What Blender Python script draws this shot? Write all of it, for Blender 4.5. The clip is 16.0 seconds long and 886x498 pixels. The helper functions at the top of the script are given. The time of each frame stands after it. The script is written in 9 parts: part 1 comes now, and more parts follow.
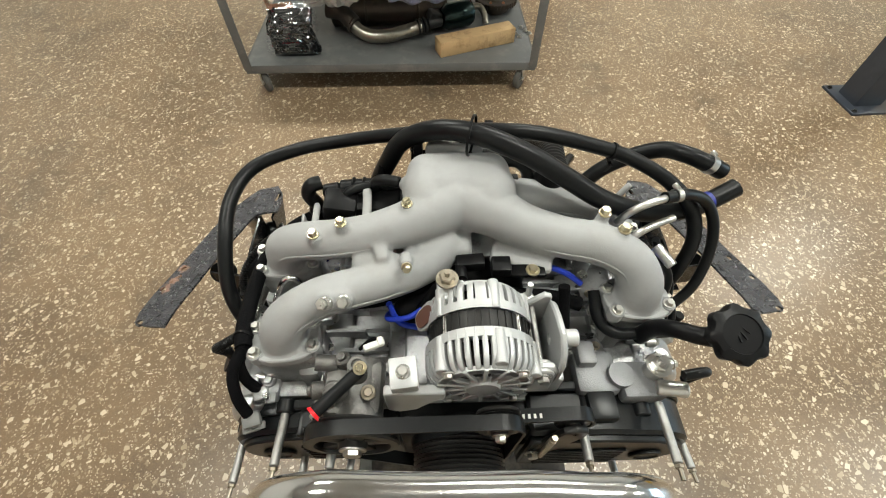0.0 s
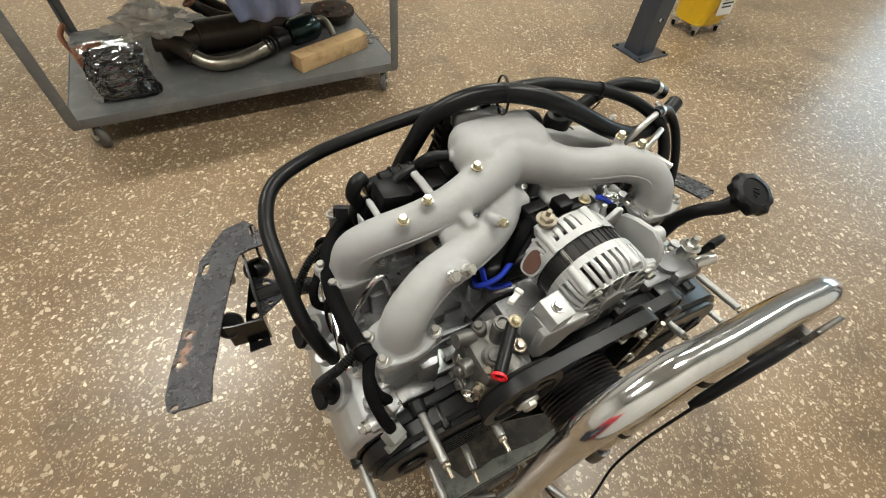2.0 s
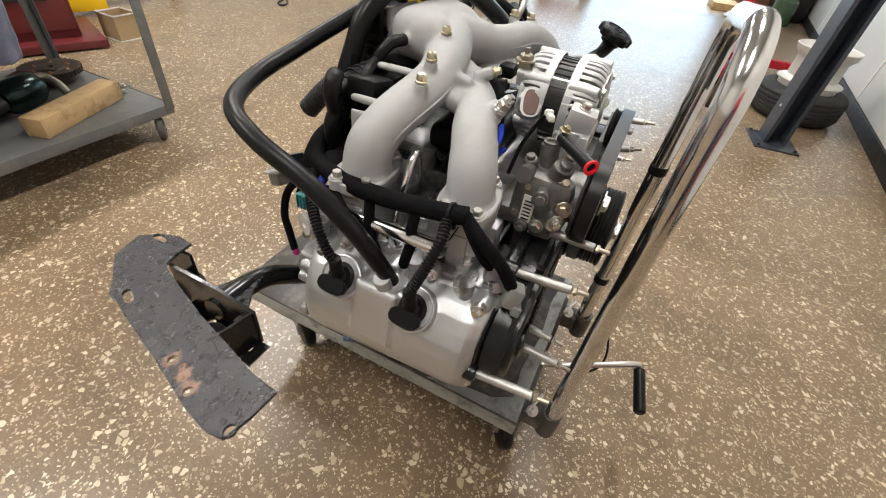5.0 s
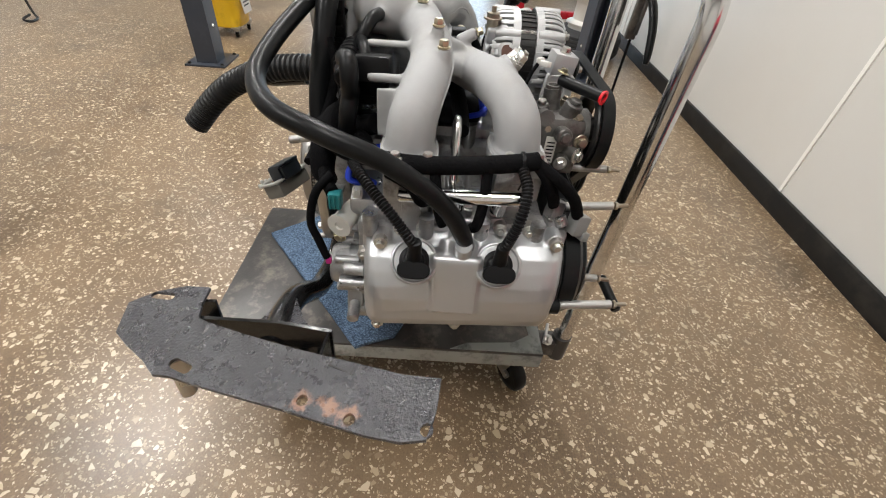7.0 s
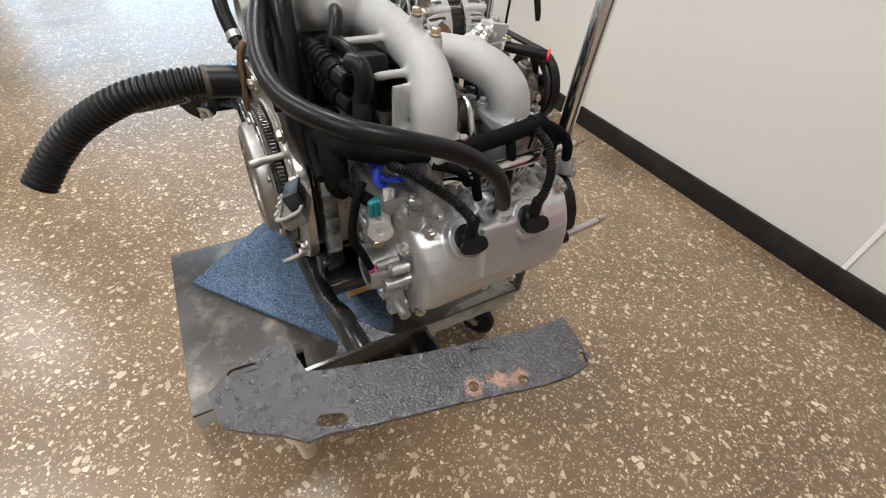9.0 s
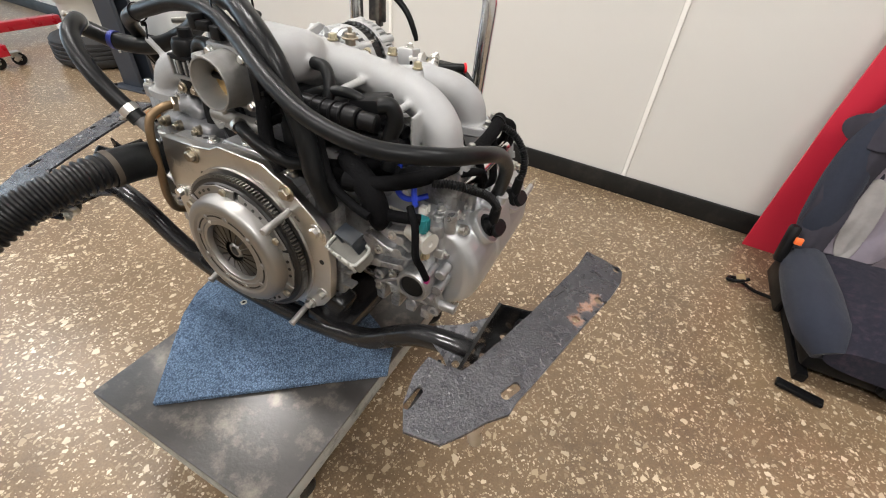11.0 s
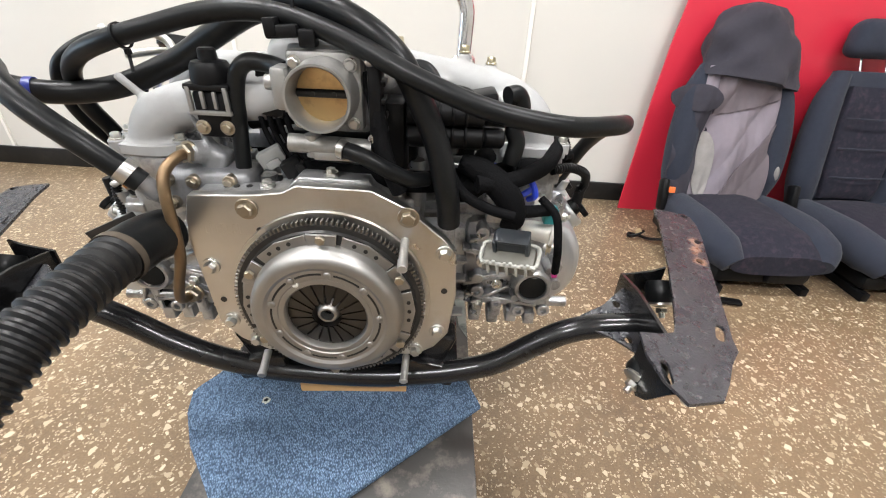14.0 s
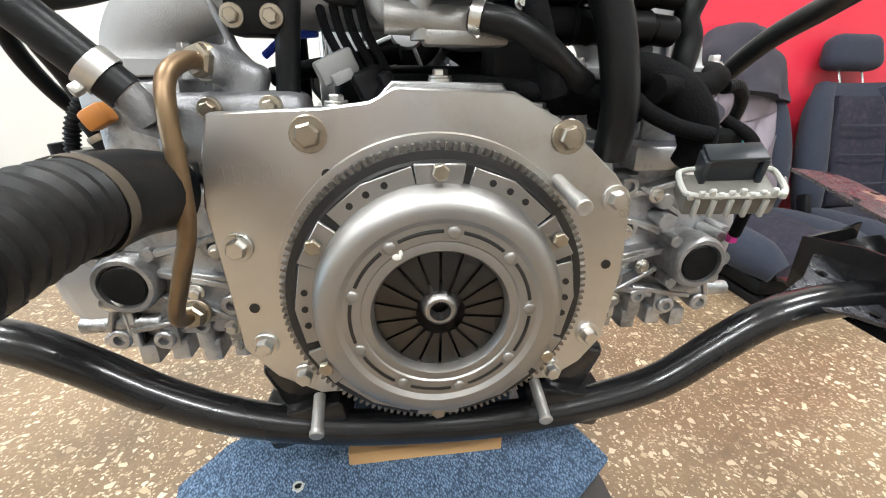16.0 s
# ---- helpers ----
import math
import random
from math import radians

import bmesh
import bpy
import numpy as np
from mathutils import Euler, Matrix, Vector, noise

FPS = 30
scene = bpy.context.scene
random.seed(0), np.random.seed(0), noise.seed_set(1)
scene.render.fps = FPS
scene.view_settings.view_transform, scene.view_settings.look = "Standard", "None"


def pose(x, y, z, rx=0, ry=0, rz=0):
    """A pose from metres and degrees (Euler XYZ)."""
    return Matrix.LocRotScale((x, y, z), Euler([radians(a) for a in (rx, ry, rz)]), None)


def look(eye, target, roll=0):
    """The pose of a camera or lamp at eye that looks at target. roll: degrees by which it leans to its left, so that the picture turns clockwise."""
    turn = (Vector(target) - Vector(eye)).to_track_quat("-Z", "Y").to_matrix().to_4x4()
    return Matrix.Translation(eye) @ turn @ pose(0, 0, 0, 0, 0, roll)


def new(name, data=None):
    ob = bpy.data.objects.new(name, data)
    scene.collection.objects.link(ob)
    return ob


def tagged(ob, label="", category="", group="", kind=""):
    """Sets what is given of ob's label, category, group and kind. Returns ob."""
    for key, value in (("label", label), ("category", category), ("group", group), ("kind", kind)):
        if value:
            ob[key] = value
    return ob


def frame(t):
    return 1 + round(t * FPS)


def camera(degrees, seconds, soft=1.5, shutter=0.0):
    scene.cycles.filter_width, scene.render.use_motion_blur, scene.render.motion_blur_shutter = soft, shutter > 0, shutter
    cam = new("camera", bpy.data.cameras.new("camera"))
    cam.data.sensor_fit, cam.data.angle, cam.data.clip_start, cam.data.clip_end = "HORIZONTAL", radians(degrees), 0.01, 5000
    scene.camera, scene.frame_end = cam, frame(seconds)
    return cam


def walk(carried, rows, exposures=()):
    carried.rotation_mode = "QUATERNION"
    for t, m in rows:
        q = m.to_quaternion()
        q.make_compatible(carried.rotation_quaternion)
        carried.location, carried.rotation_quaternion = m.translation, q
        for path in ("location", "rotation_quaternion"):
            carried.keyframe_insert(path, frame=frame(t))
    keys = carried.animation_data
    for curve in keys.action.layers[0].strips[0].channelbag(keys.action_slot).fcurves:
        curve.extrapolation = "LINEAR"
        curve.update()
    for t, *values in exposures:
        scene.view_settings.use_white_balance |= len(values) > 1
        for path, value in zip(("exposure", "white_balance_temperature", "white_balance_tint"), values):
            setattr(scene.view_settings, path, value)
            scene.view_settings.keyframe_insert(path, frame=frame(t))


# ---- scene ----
cam = camera(92.5, 16.0, soft=1.1)
PATH = [
    (0, (-0.039, -0.027, 1.427), (-0.005, 1.15, -0.189), 0.2),
    (0.5, (-0.111, -0.026, 1.429), (0.028, 1.174, -0.164), 1.1),
    (1, (-0.222, -0.033, 1.416), (0.077, 1.15, -0.168), 2.1),
    (1.5, (-0.32, -0.032, 1.402), (0.176, 1.105, -0.167), 4.4),
    (2, (-0.391, -0.013, 1.381), (0.286, 1.052, -0.171), 6.5),
    (2.5, (-0.479, 0.011, 1.331), (0.404, 1.017, -0.155), 7.1),
    (3, (-0.575, -0.005, 1.265), (0.53, 0.947, -0.104), 6.3),
    (3.5, (-0.636, -0.023, 1.204), (0.616, 0.83, -0.101), 6.6),
    (4, (-0.682, -0.007, 1.183), (0.639, 0.778, -0.098), 7.4),
    (4.5, (-0.714, 0.036, 1.154), (0.641, 0.736, -0.14), 7.5),
    (5, (-0.728, 0.102, 1.134), (0.67, 0.664, -0.181), 7.6),
    (5.2, (-0.73, 0.133, 1.13), (0.678, 0.633, -0.199), 7.5),
    (7.3, (-0.843, 0.416, 1.088), (0.671, 0.225, -0.205), 6.1),
    (7.5, (-0.847, 0.443, 1.094), (0.654, 0.183, -0.201), 6.1),
    (8, (-0.83, 0.505, 1.087), (0.621, 0.042, -0.211), 6.1),
    (8.5, (-0.817, 0.598, 1.095), (0.544, -0.049, -0.22), 6.1),
    (9, (-0.781, 0.685, 1.1), (0.466, -0.133, -0.232), 6.0),
    (9.2, (-0.762, 0.705, 1.1), (0.433, -0.176, -0.24), 6.0),
    (11.3, (-0.536, 1.024, 1.131), (0.022, -0.453, -0.097), 4.7),
    (11.5, (-0.501, 1.033, 1.124), (0.002, -0.469, -0.097), 4.4),
    (12, (-0.427, 1.06, 1.115), (-0.053, -0.499, -0.082), 3.7),
    (12.5, (-0.39, 1.076, 1.1), (-0.137, -0.521, -0.076), 3.0),
    (13, (-0.311, 1.089, 1.082), (-0.124, -0.524, -0.085), 2.4),
    (13.5, (-0.214, 1.095, 1.046), (-0.148, -0.572, -0.057), 2.8),
    (14, (-0.147, 1.092, 1.024), (-0.18, -0.612, -0.022), 2.9),
    (14.5, (-0.059, 1.063, 0.975), (-0.151, -0.661, -0.034), 3.1),
    (15, (0.002, 1.011, 0.913), (-0.147, -0.737, -0.048), 1.8),
    (15.5, (0.025, 0.97, 0.845), (-0.134, -0.839, 0.006), 1.3),
    (16, (0.04, 0.94, 0.806), (-0.165, -0.897, 0.043), 0.6),
]
walk(cam, [(t, look(eye, target, roll)) for t, eye, target, roll in PATH], [(0, 0.10, 6550, 3), (2, 0.03, 6680, 5), (3.2, 0.08, 6750, 8), (5, 0.16, 6620, 10), (8, 0.08, 6350, 11), (11, 0.27, 6450, 12), (13, 0.50, 6350, 12), (16, 0.97, 6100, 8)])

# ---- world, sun, lamps ----
SUN_EL, SUN_AZ = radians(53), radians(82)
world = bpy.data.worlds.new("sky")
scene.world = world
world.use_nodes = True
wn = world.node_tree
sky = wn.nodes.new("ShaderNodeTexSky")
sky.sky_type = 'NISHITA'
sky.sun_disc = False
sky.sun_elevation = SUN_EL
sky.sun_rotation = SUN_AZ
wn.links.new(sky.outputs[0], wn.nodes["Background"].inputs[0])
wn.nodes["Background"].inputs[1].default_value = 0.12
sun_data = bpy.data.lights.new("sun", 'SUN')
sun_data.energy, sun_data.angle, sun_data.color = 4.2, radians(0.53), (1.0, 0.95, 0.86)
sun = new("sun", sun_data)
sun.matrix_world = look((30 * math.sin(SUN_AZ) * math.cos(SUN_EL), 30 * math.cos(SUN_AZ) * math.cos(SUN_EL), 30 * math.sin(SUN_EL)), (0, 0, 0))


def area_lamp(at, target, sx, sy, power, color):
    d = bpy.data.lights.new("lamp_light", 'AREA')
    d.shape, d.size, d.size_y, d.energy, d.color = 'RECTANGLE', sx, sy, power, color
    ob = new("lamp_light", d)
    ob.matrix_world = look(at, target)
    return ob


LAMPS = [(-1.6, 3.2, 92), (-1.6, 0.4, 50), (1.4, 3.2, 88), (1.4, 0.4, 70), (4.6, 3.2, 72), (4.6, 0.4, 52)]
CEIL = 3.9
for lx, ly, watt in LAMPS:
    area_lamp((lx, ly, CEIL - 0.16), (lx, ly + 0.001, 0), 1.25, 0.32, watt, (1.0, 0.98, 0.945))
# added cool panel inside the doorway, no fixture: boosts the daylight coming in
area_lamp((9.35, 1.2, 1.5), (0, 1.2, 1.2), 3.6, 2.8, 100, (0.58, 0.81, 1.0))


# ---- mesh tools ----
ORG = {}


def thing(name, at, label, category, group="", kind=""):
    ob = new(name)
    ob.empty_display_size = 0.05
    ob.location = at
    ORG[ob] = Vector(at)
    return tagged(ob, label, category, group, kind)


def mesh_of(bm, name, material, origin, angle=38):
    bmesh.ops.translate(bm, vec=-Vector(origin), verts=bm.verts)
    me = bpy.data.meshes.new(name)
    bm.to_mesh(me)
    bm.free()
    for p in me.polygons:
        p.use_smooth = True
    me.set_sharp_from_angle(angle=radians(angle))
    me.materials.append(material)
    return me


def part(name, bm, material, parent, label="", cast=0.0, soften=6, angle=38):
    """One mesh under a thing or under a part. cast: voxel size of a fused casting."""
    o = ORG[parent]
    ob = new(name, mesh_of(bm, name, material, o, angle))
    ob.parent = parent
    ORG[ob] = o
    if cast:
        r = ob.modifiers.new("fuse", 'REMESH')
        r.mode, r.voxel_size, r.use_smooth_shade = 'VOXEL', cast, True
        if soften:
            s = ob.modifiers.new("soften", 'SMOOTH')
            s.factor, s.iterations = 0.5, soften
    if label:
        ob["label"] = label
    return ob


def solo(name, bm, material, at, label, category, group="", kind="", cast=0.0, soften=6, angle=38):
    """A thing of one mesh, with its origin at its base."""
    ob = new(name, mesh_of(bm, name, material, at, angle))
    ob.location = at
    ORG[ob] = Vector(at)
    if cast:
        r = ob.modifiers.new("fuse", 'REMESH')
        r.mode, r.voxel_size, r.use_smooth_shade = 'VOXEL', cast, True
        if soften:
            s = ob.modifiers.new("soften", 'SMOOTH')
            s.factor, s.iterations = 0.5, soften
    return tagged(ob, label, category, group, kind)


def B():
    return bmesh.new()


def frame_of(axis):
    w = Vector(axis).normalized()
    u = w.orthogonal().normalized()
    return u, w.cross(u), w


def box(bm, c, s, rot=(0, 0, 0), bev=0.0, seg=2):
    m = Matrix.LocRotScale(Vector(c), Euler([radians(a) for a in rot]), Vector(s))
    r = bmesh.ops.create_cube(bm, size=1.0, matrix=m)
    if bev > 0:
        es = list({e for v in r["verts"] for e in v.link_edges})
        bmesh.ops.bevel(bm, geom=es, offset=bev, segments=seg, affect='EDGES', profile=0.5)
    return bm


def ring(bm, c, u, v, r, n):
    return [bm.verts.new(Vector(c) + r * (math.cos(2 * math.pi * i / n) * u + math.sin(2 * math.pi * i / n) * v)) for i in range(n)]


def skin(bm, rings, closed=True, caps=(True, True)):
    n = len(rings[0])
    for a, b in zip(rings, rings[1:]):
        for i in range(n if closed else n - 1):
            j = (i + 1) % n
            bm.faces.new((a[i], a[j], b[j], b[i]))
    if caps[0]:
        bm.faces.new(rings[0][::-1])
    if caps[1]:
        bm.faces.new(rings[-1])


def cyl(bm, p0, p1, r, r2=None, n=20, bev=0.0):
    p0, p1 = Vector(p0), Vector(p1)
    r2 = r if r2 is None else r2
    u, v, w = frame_of(p1 - p0)
    L = (p1 - p0).length
    b = min(bev, L * 0.4, r * 0.6, r2 * 0.6)
    if b > 0:
        rs = [ring(bm, p0, u, v, r - b, n), ring(bm, p0 + w * b, u, v, r, n), ring(bm, p1 - w * b, u, v, r2, n), ring(bm, p1, u, v, r2 - b, n)]
    else:
        rs = [ring(bm, p0, u, v, r, n), ring(bm, p1, u, v, r2, n)]
    skin(bm, rs)
    return bm


def lathe(bm, c, axis, prof, n=40, caps=(True, True)):
    """prof: (distance along the axis, radius) pairs."""
    u, v, w = frame_of(axis)
    c = Vector(c)
    skin(bm, [ring(bm, c + w * a, u, v, max(r, 0.0004), n) for a, r in prof], caps=caps)
    return bm


def spline(pts, res=6):
    P = [Vector(p) for p in pts]
    if len(P) < 3:
        return P
    out = []
    Q = [2 * P[0] - P[1]] + P + [2 * P[-1] - P[-2]]
    for i in range(1, len(Q) - 2):
        a, b, c, d = Q[i - 1:i + 3]
        for k in range(res):
            t = k / res
            out.append(0.5 * ((2 * b) + (c - a) * t + (2 * a - 5 * b + 4 * c - d) * t * t + (3 * b - a - 3 * c + d) * t ** 3))
    out.append(P[-1])
    return out


def tube(bm, pts, r, n=14, res=6, caps=(True, True), smooth=True):
    """A swept tube; r is one radius or one for each point."""
    rad = [r] * len(pts) if isinstance(r, (int, float)) else list(r)
    P = spline(pts, res) if smooth else [Vector(p) for p in pts]
    R = np.interp(np.linspace(0, len(pts) - 1, len(P)), range(len(pts)), rad)
    rings_, u = [], None
    for i, p in enumerate(P):
        w = (P[min(i + 1, len(P) - 1)] - P[max(i - 1, 0)]).normalized()
        u = (u - w * u.dot(w)).normalized() if u is not None else w.orthogonal().normalized()
        rings_.append(ring(bm, p, u, w.cross(u), float(R[i]), n))
    skin(bm, rings_, caps=caps)
    return bm


def hose(bm, pts, r, wall=0.004, n=16, res=7):
    """A hollow hose with open ends."""
    P = spline(pts, res)
    rings_, u = [], None
    seq = [(P[0] + (P[1] - P[0]).normalized() * 0.02, r - wall)] + [(P[0], r - wall)] + [(p, r) for p in P] + [(P[-1], r - wall), (P[-1] + (P[-2] - P[-1]).normalized() * 0.02, r - wall)]
    dirs = [P[1] - P[0]] * 2 + [P[min(i + 1, len(P) - 1)] - P[max(i - 1, 0)] for i in range(len(P))] + [P[-1] - P[-2]] * 2
    for (p, rr), d in zip(seq, dirs):
        w = d.normalized()
        u = (u - w * u.dot(w)).normalized() if u is not None else w.orthogonal().normalized()
        rings_.append(ring(bm, p, u, w.cross(u), rr, n))
    skin(bm, rings_)
    return bm


def ribbed(bm, pts, r, pitch=0.008, depth=0.003, n=16, res=24):
    """A corrugated hose."""
    P = spline(pts, res)
    L = [0.0]
    for a, b in zip(P, P[1:]):
        L.append(L[-1] + (b - a).length)
    count = int(L[-1] / pitch) * 4
    X = [[p[k] for p in P] for k in range(3)]
    Q = [Vector([float(np.interp(s, L, X[k])) for k in range(3)]) for s in np.linspace(0, L[-1], count + 1)]
    rings_, u = [], None
    for i, p in enumerate(Q):
        w = (Q[min(i + 1, count)] - Q[max(i - 1, 0)]).normalized()
        u = (u - w * u.dot(w)).normalized() if u is not None else w.orthogonal().normalized()
        rings_.append(ring(bm, p, u, w.cross(u), r - (depth if i % 4 in (2, 3) else 0), n))
    skin(bm, rings_)
    return bm


def prism(bm, outline, origin, U, V, depth, holes=(), bev=0.0):
    """A flat plate: outline in the U, V plane, thickened along U x V; holes: (u, v, radius) or slots (u, v, radius, half length u, v)."""
    U, V, o = Vector(U).normalized(), Vector(V).normalized(), Vector(origin)
    W = U.cross(V).normalized()
    before = set(bm.verts)
    es = []
    loops = [list(outline)]
    for hu, hv, hr, *slot in holes:
        du, dv = slot or (0.0, 0.0)
        a0 = math.atan2(dv, du) - math.pi / 2
        lp = []
        for k in range(16):
            q = a0 + math.pi * (k if k < 8 else k - 1) / 7
            sg = 1 if k < 8 else -1
            lp.append((hu + sg * du + hr * math.cos(q), hv + sg * dv + hr * math.sin(q)))
        loops.append(lp if slot else [(hu + hr * math.cos(2 * math.pi * k / 14), hv + hr * math.sin(2 * math.pi * k / 14)) for k in range(14)])
    for lp in loops:
        vs = [bm.verts.new(o + U * a + V * b) for a, b in lp]
        es += [bm.edges.new((vs[i], vs[(i + 1) % len(vs)])) for i in range(len(vs))]
    if holes:
        fs = [g for g in bmesh.ops.triangle_fill(bm, edges=es, use_beauty=True, use_dissolve=False)["geom"] if isinstance(g, bmesh.types.BMFace)]
    else:
        fs = [bm.faces.new(vs)]
    ex = bmesh.ops.extrude_face_region(bm, geom=fs)
    top = [g for g in ex["geom"] if isinstance(g, bmesh.types.BMVert)]
    bmesh.ops.translate(bm, vec=W * depth, verts=top)
    bmesh.ops.recalc_face_normals(bm, faces=[f for f in bm.faces if any(v not in before for v in f.verts)])
    if bev > 0:
        es = [e for e in bm.edges if e.verts[0] not in before and len(e.link_faces) == 2 and e.calc_face_angle(0) > 1.0]
        bmesh.ops.bevel(bm, geom=es, offset=bev, segments=1, affect='EDGES', profile=0.5)
    return bm


def hexbolt(bm, p, axis, r=0.006, h=0.006, washer=1.5, shank=0.0):
    u, v, w = frame_of(axis)
    p = Vector(p)
    if shank:
        cyl(bm, p - w * shank, p, r * 0.6, n=10)
    if washer:
        cyl(bm, p, p + w * h * 0.28, r * washer, n=18, bev=0.0006)
    lathe_pts = [(h * 0.28, r), (h * 0.85, r), (h, r * 0.82)]
    skin(bm, [ring(bm, p + w * a, u, v, q, 6) for a, q in lathe_pts])
    return bm


def ellipse(a, b, n=28, cx=0, cy=0, power=2.0):
    out = []
    for i in range(n):
        t = 2 * math.pi * i / n
        c, s = math.cos(t), math.sin(t)
        out.append((cx + a * math.copysign(abs(c) ** (2 / power), c), cy + b * math.copysign(abs(s) ** (2 / power), s)))
    return out


def ball(bm, c, s, rot=(0, 0, 0), seg=16):
    bmesh.ops.create_uvsphere(bm, u_segments=seg, v_segments=seg * 2 // 3, radius=1.0, matrix=Matrix.LocRotScale(Vector(c), Euler([radians(a) for a in rot]), Vector(s)))
    return bm


# ---- materials ----
def mat(name, color, rough=0.5, metal=0.0, vary=0.12, scale=30.0, bump=0.0, bump_scale=200.0, rough_vary=0.12, stain=None, stain_scale=6.0, stain_amount=0.35, coat=0.0, sheen=0.0, spec=0.5):
    m = bpy.data.materials.new(name)
    m.use_nodes = True
    nt = m.node_tree
    N, K = nt.nodes, nt.links
    bsdf = N["Principled BSDF"]
    tc = N.new("ShaderNodeTexCoord")

    def noise_tex(s, detail=4.0, rough_=0.6):
        n = N.new("ShaderNodeTexNoise")
        n.inputs["Scale"].default_value, n.inputs["Detail"].default_value, n.inputs["Roughness"].default_value = s, detail, rough_
        K.new(tc.outputs["Object"], n.inputs["Vector"])
        return n

    n1 = noise_tex(scale)
    mix = N.new("ShaderNodeMix")
    mix.data_type = 'RGBA'
    mix.inputs["A"].default_value = (*[c * (1 - vary) for c in color], 1)
    mix.inputs["B"].default_value = (*[min(1, c * (1 + vary)) for c in color], 1)
    K.new(n1.outputs["Fac"], mix.inputs["Factor"])
    last = mix.outputs["Result"]
    if stain:
        n2 = noise_tex(stain_scale, 6.0, 0.7)
        ramp = N.new("ShaderNodeMapRange")
        ramp.inputs["From Min"].default_value, ramp.inputs["From Max"].default_value = 0.50, 0.68
        ramp.inputs["To Max"].default_value = stain_amount
        K.new(n2.outputs["Fac"], ramp.inputs["Value"])
        mx = N.new("ShaderNodeMix")
        mx.data_type = 'RGBA'
        mx.inputs["B"].default_value = (*stain, 1)
        K.new(ramp.outputs[0], mx.inputs["Factor"])
        K.new(last, mx.inputs["A"])
        last = mx.outputs["Result"]
    K.new(last, bsdf.inputs["Base Color"])
    rr = N.new("ShaderNodeMapRange")
    rr.inputs["To Min"].default_value, rr.inputs["To Max"].default_value = max(0.02, rough - rough_vary), min(1, rough + rough_vary)
    n3 = noise_tex(scale * 0.45 + 3)
    K.new(n3.outputs["Fac"], rr.inputs["Value"])
    K.new(rr.outputs[0], bsdf.inputs["Roughness"])
    bsdf.inputs["Metallic"].default_value = metal
    bsdf.inputs["Specular IOR Level"].default_value = spec
    bsdf.inputs["Coat Weight"].default_value = coat
    if sheen:
        bsdf.inputs["Sheen Weight"].default_value = sheen
    if bump:
        n4 = noise_tex(bump_scale, 3.0)
        b = N.new("ShaderNodeBump")
        b.inputs["Strength"].default_value, b.inputs["Distance"].default_value = bump, 0.002
        K.new(n4.outputs["Fac"], b.inputs["Height"])
        K.new(b.outputs[0], bsdf.inputs["Normal"])
    return m


CAST = mat("blasted_aluminium", (0.350, 0.352, 0.352), 0.62, 0.12, 0.07, 25, 0.35, 900, stain=(0.28, 0.27, 0.25), stain_scale=11, stain_amount=0.40, spec=0.25)
BLOCK = mat("cast_aluminium", (0.405, 0.408, 0.412), 0.32, 0.80, 0.20, 34, 0.40, 400, stain=(0.085, 0.080, 0.072), stain_scale=22, stain_amount=0.70, rough_vary=0.16)
COVER = mat("silver_paint", (0.49, 0.50, 0.51), 0.36, 0.75, 0.05, 20, 0.12, 700)
PLATE = mat("machined_plate", (0.57, 0.56, 0.54), 0.33, 1.0, 0.12, 14, 0.06, 300, stain=(0.40, 0.365, 0.31), stain_scale=7, stain_amount=0.55, rough_vary=0.16)
ALTM = mat("alternator_casting", (0.46, 0.465, 0.465), 0.44, 0.45, 0.06, 25, 0.15, 500)
STEEL = mat("bare_steel", (0.56, 0.55, 0.53), 0.32, 1.0, 0.10, 40, 0.05, 300, stain=(0.35, 0.31, 0.26), stain_scale=20, stain_amount=0.35)
DULL = mat("dull_grey_casting", (0.25, 0.252, 0.262), 0.46, 0.55, 0.2, 35, 0.35, 400, stain=(0.09, 0.088, 0.085), stain_scale=18, stain_amount=0.6)
PUMPM = mat("grimy_cast_metal", (0.155, 0.150, 0.142), 0.40, 0.65, 0.3, 40, 0.35, 350, stain=(0.045, 0.042, 0.038), stain_scale=26, stain_amount=0.8)
FRAMEP = mat("pale_broken_plastic", (0.34, 0.34, 0.31), 0.5, 0, 0.15, 60, 0.1, 200)
CLUTCH = mat("clutch_steel", (0.33, 0.322, 0.31), 0.46, 1.0, 0.08, 14, 0.06, 200, stain=(0.36, 0.33, 0.29), stain_scale=9, stain_amount=0.4)
STUDM = mat("dull_zinc_stud", (0.40, 0.395, 0.38), 0.46, 0.8, 0.12, 50, 0.1, 300, stain=(0.22, 0.20, 0.17), stain_scale=30, stain_amount=0.4)
DARKSTEEL = mat("dark_steel", (0.035, 0.034, 0.033), 0.4, 0.7, 0.2, 40)
ZINC = mat("zinc_bolt", (0.58, 0.57, 0.54), 0.3, 1.0, 0.08, 60)
GOLD = mat("yellow_zinc_bolt", (0.58, 0.52, 0.37), 0.3, 1.0, 0.1, 60)
THROT = mat("grey_throttle_casting", (0.27, 0.265, 0.255), 0.42, 0.6, 0.12, 30, 0.25, 500, stain=(0.12, 0.115, 0.105), stain_scale=14, stain_amount=0.5)
OLDBOLT = mat("aged_bolt", (0.38, 0.335, 0.265), 0.38, 1.0, 0.2, 60)
CHROME = mat("chrome", (0.72, 0.72, 0.72), 0.15, 1.0, 0.03, 20, rough_vary=0.04, stain=(0.40, 0.36, 0.30), stain_scale=14, stain_amount=0.35)
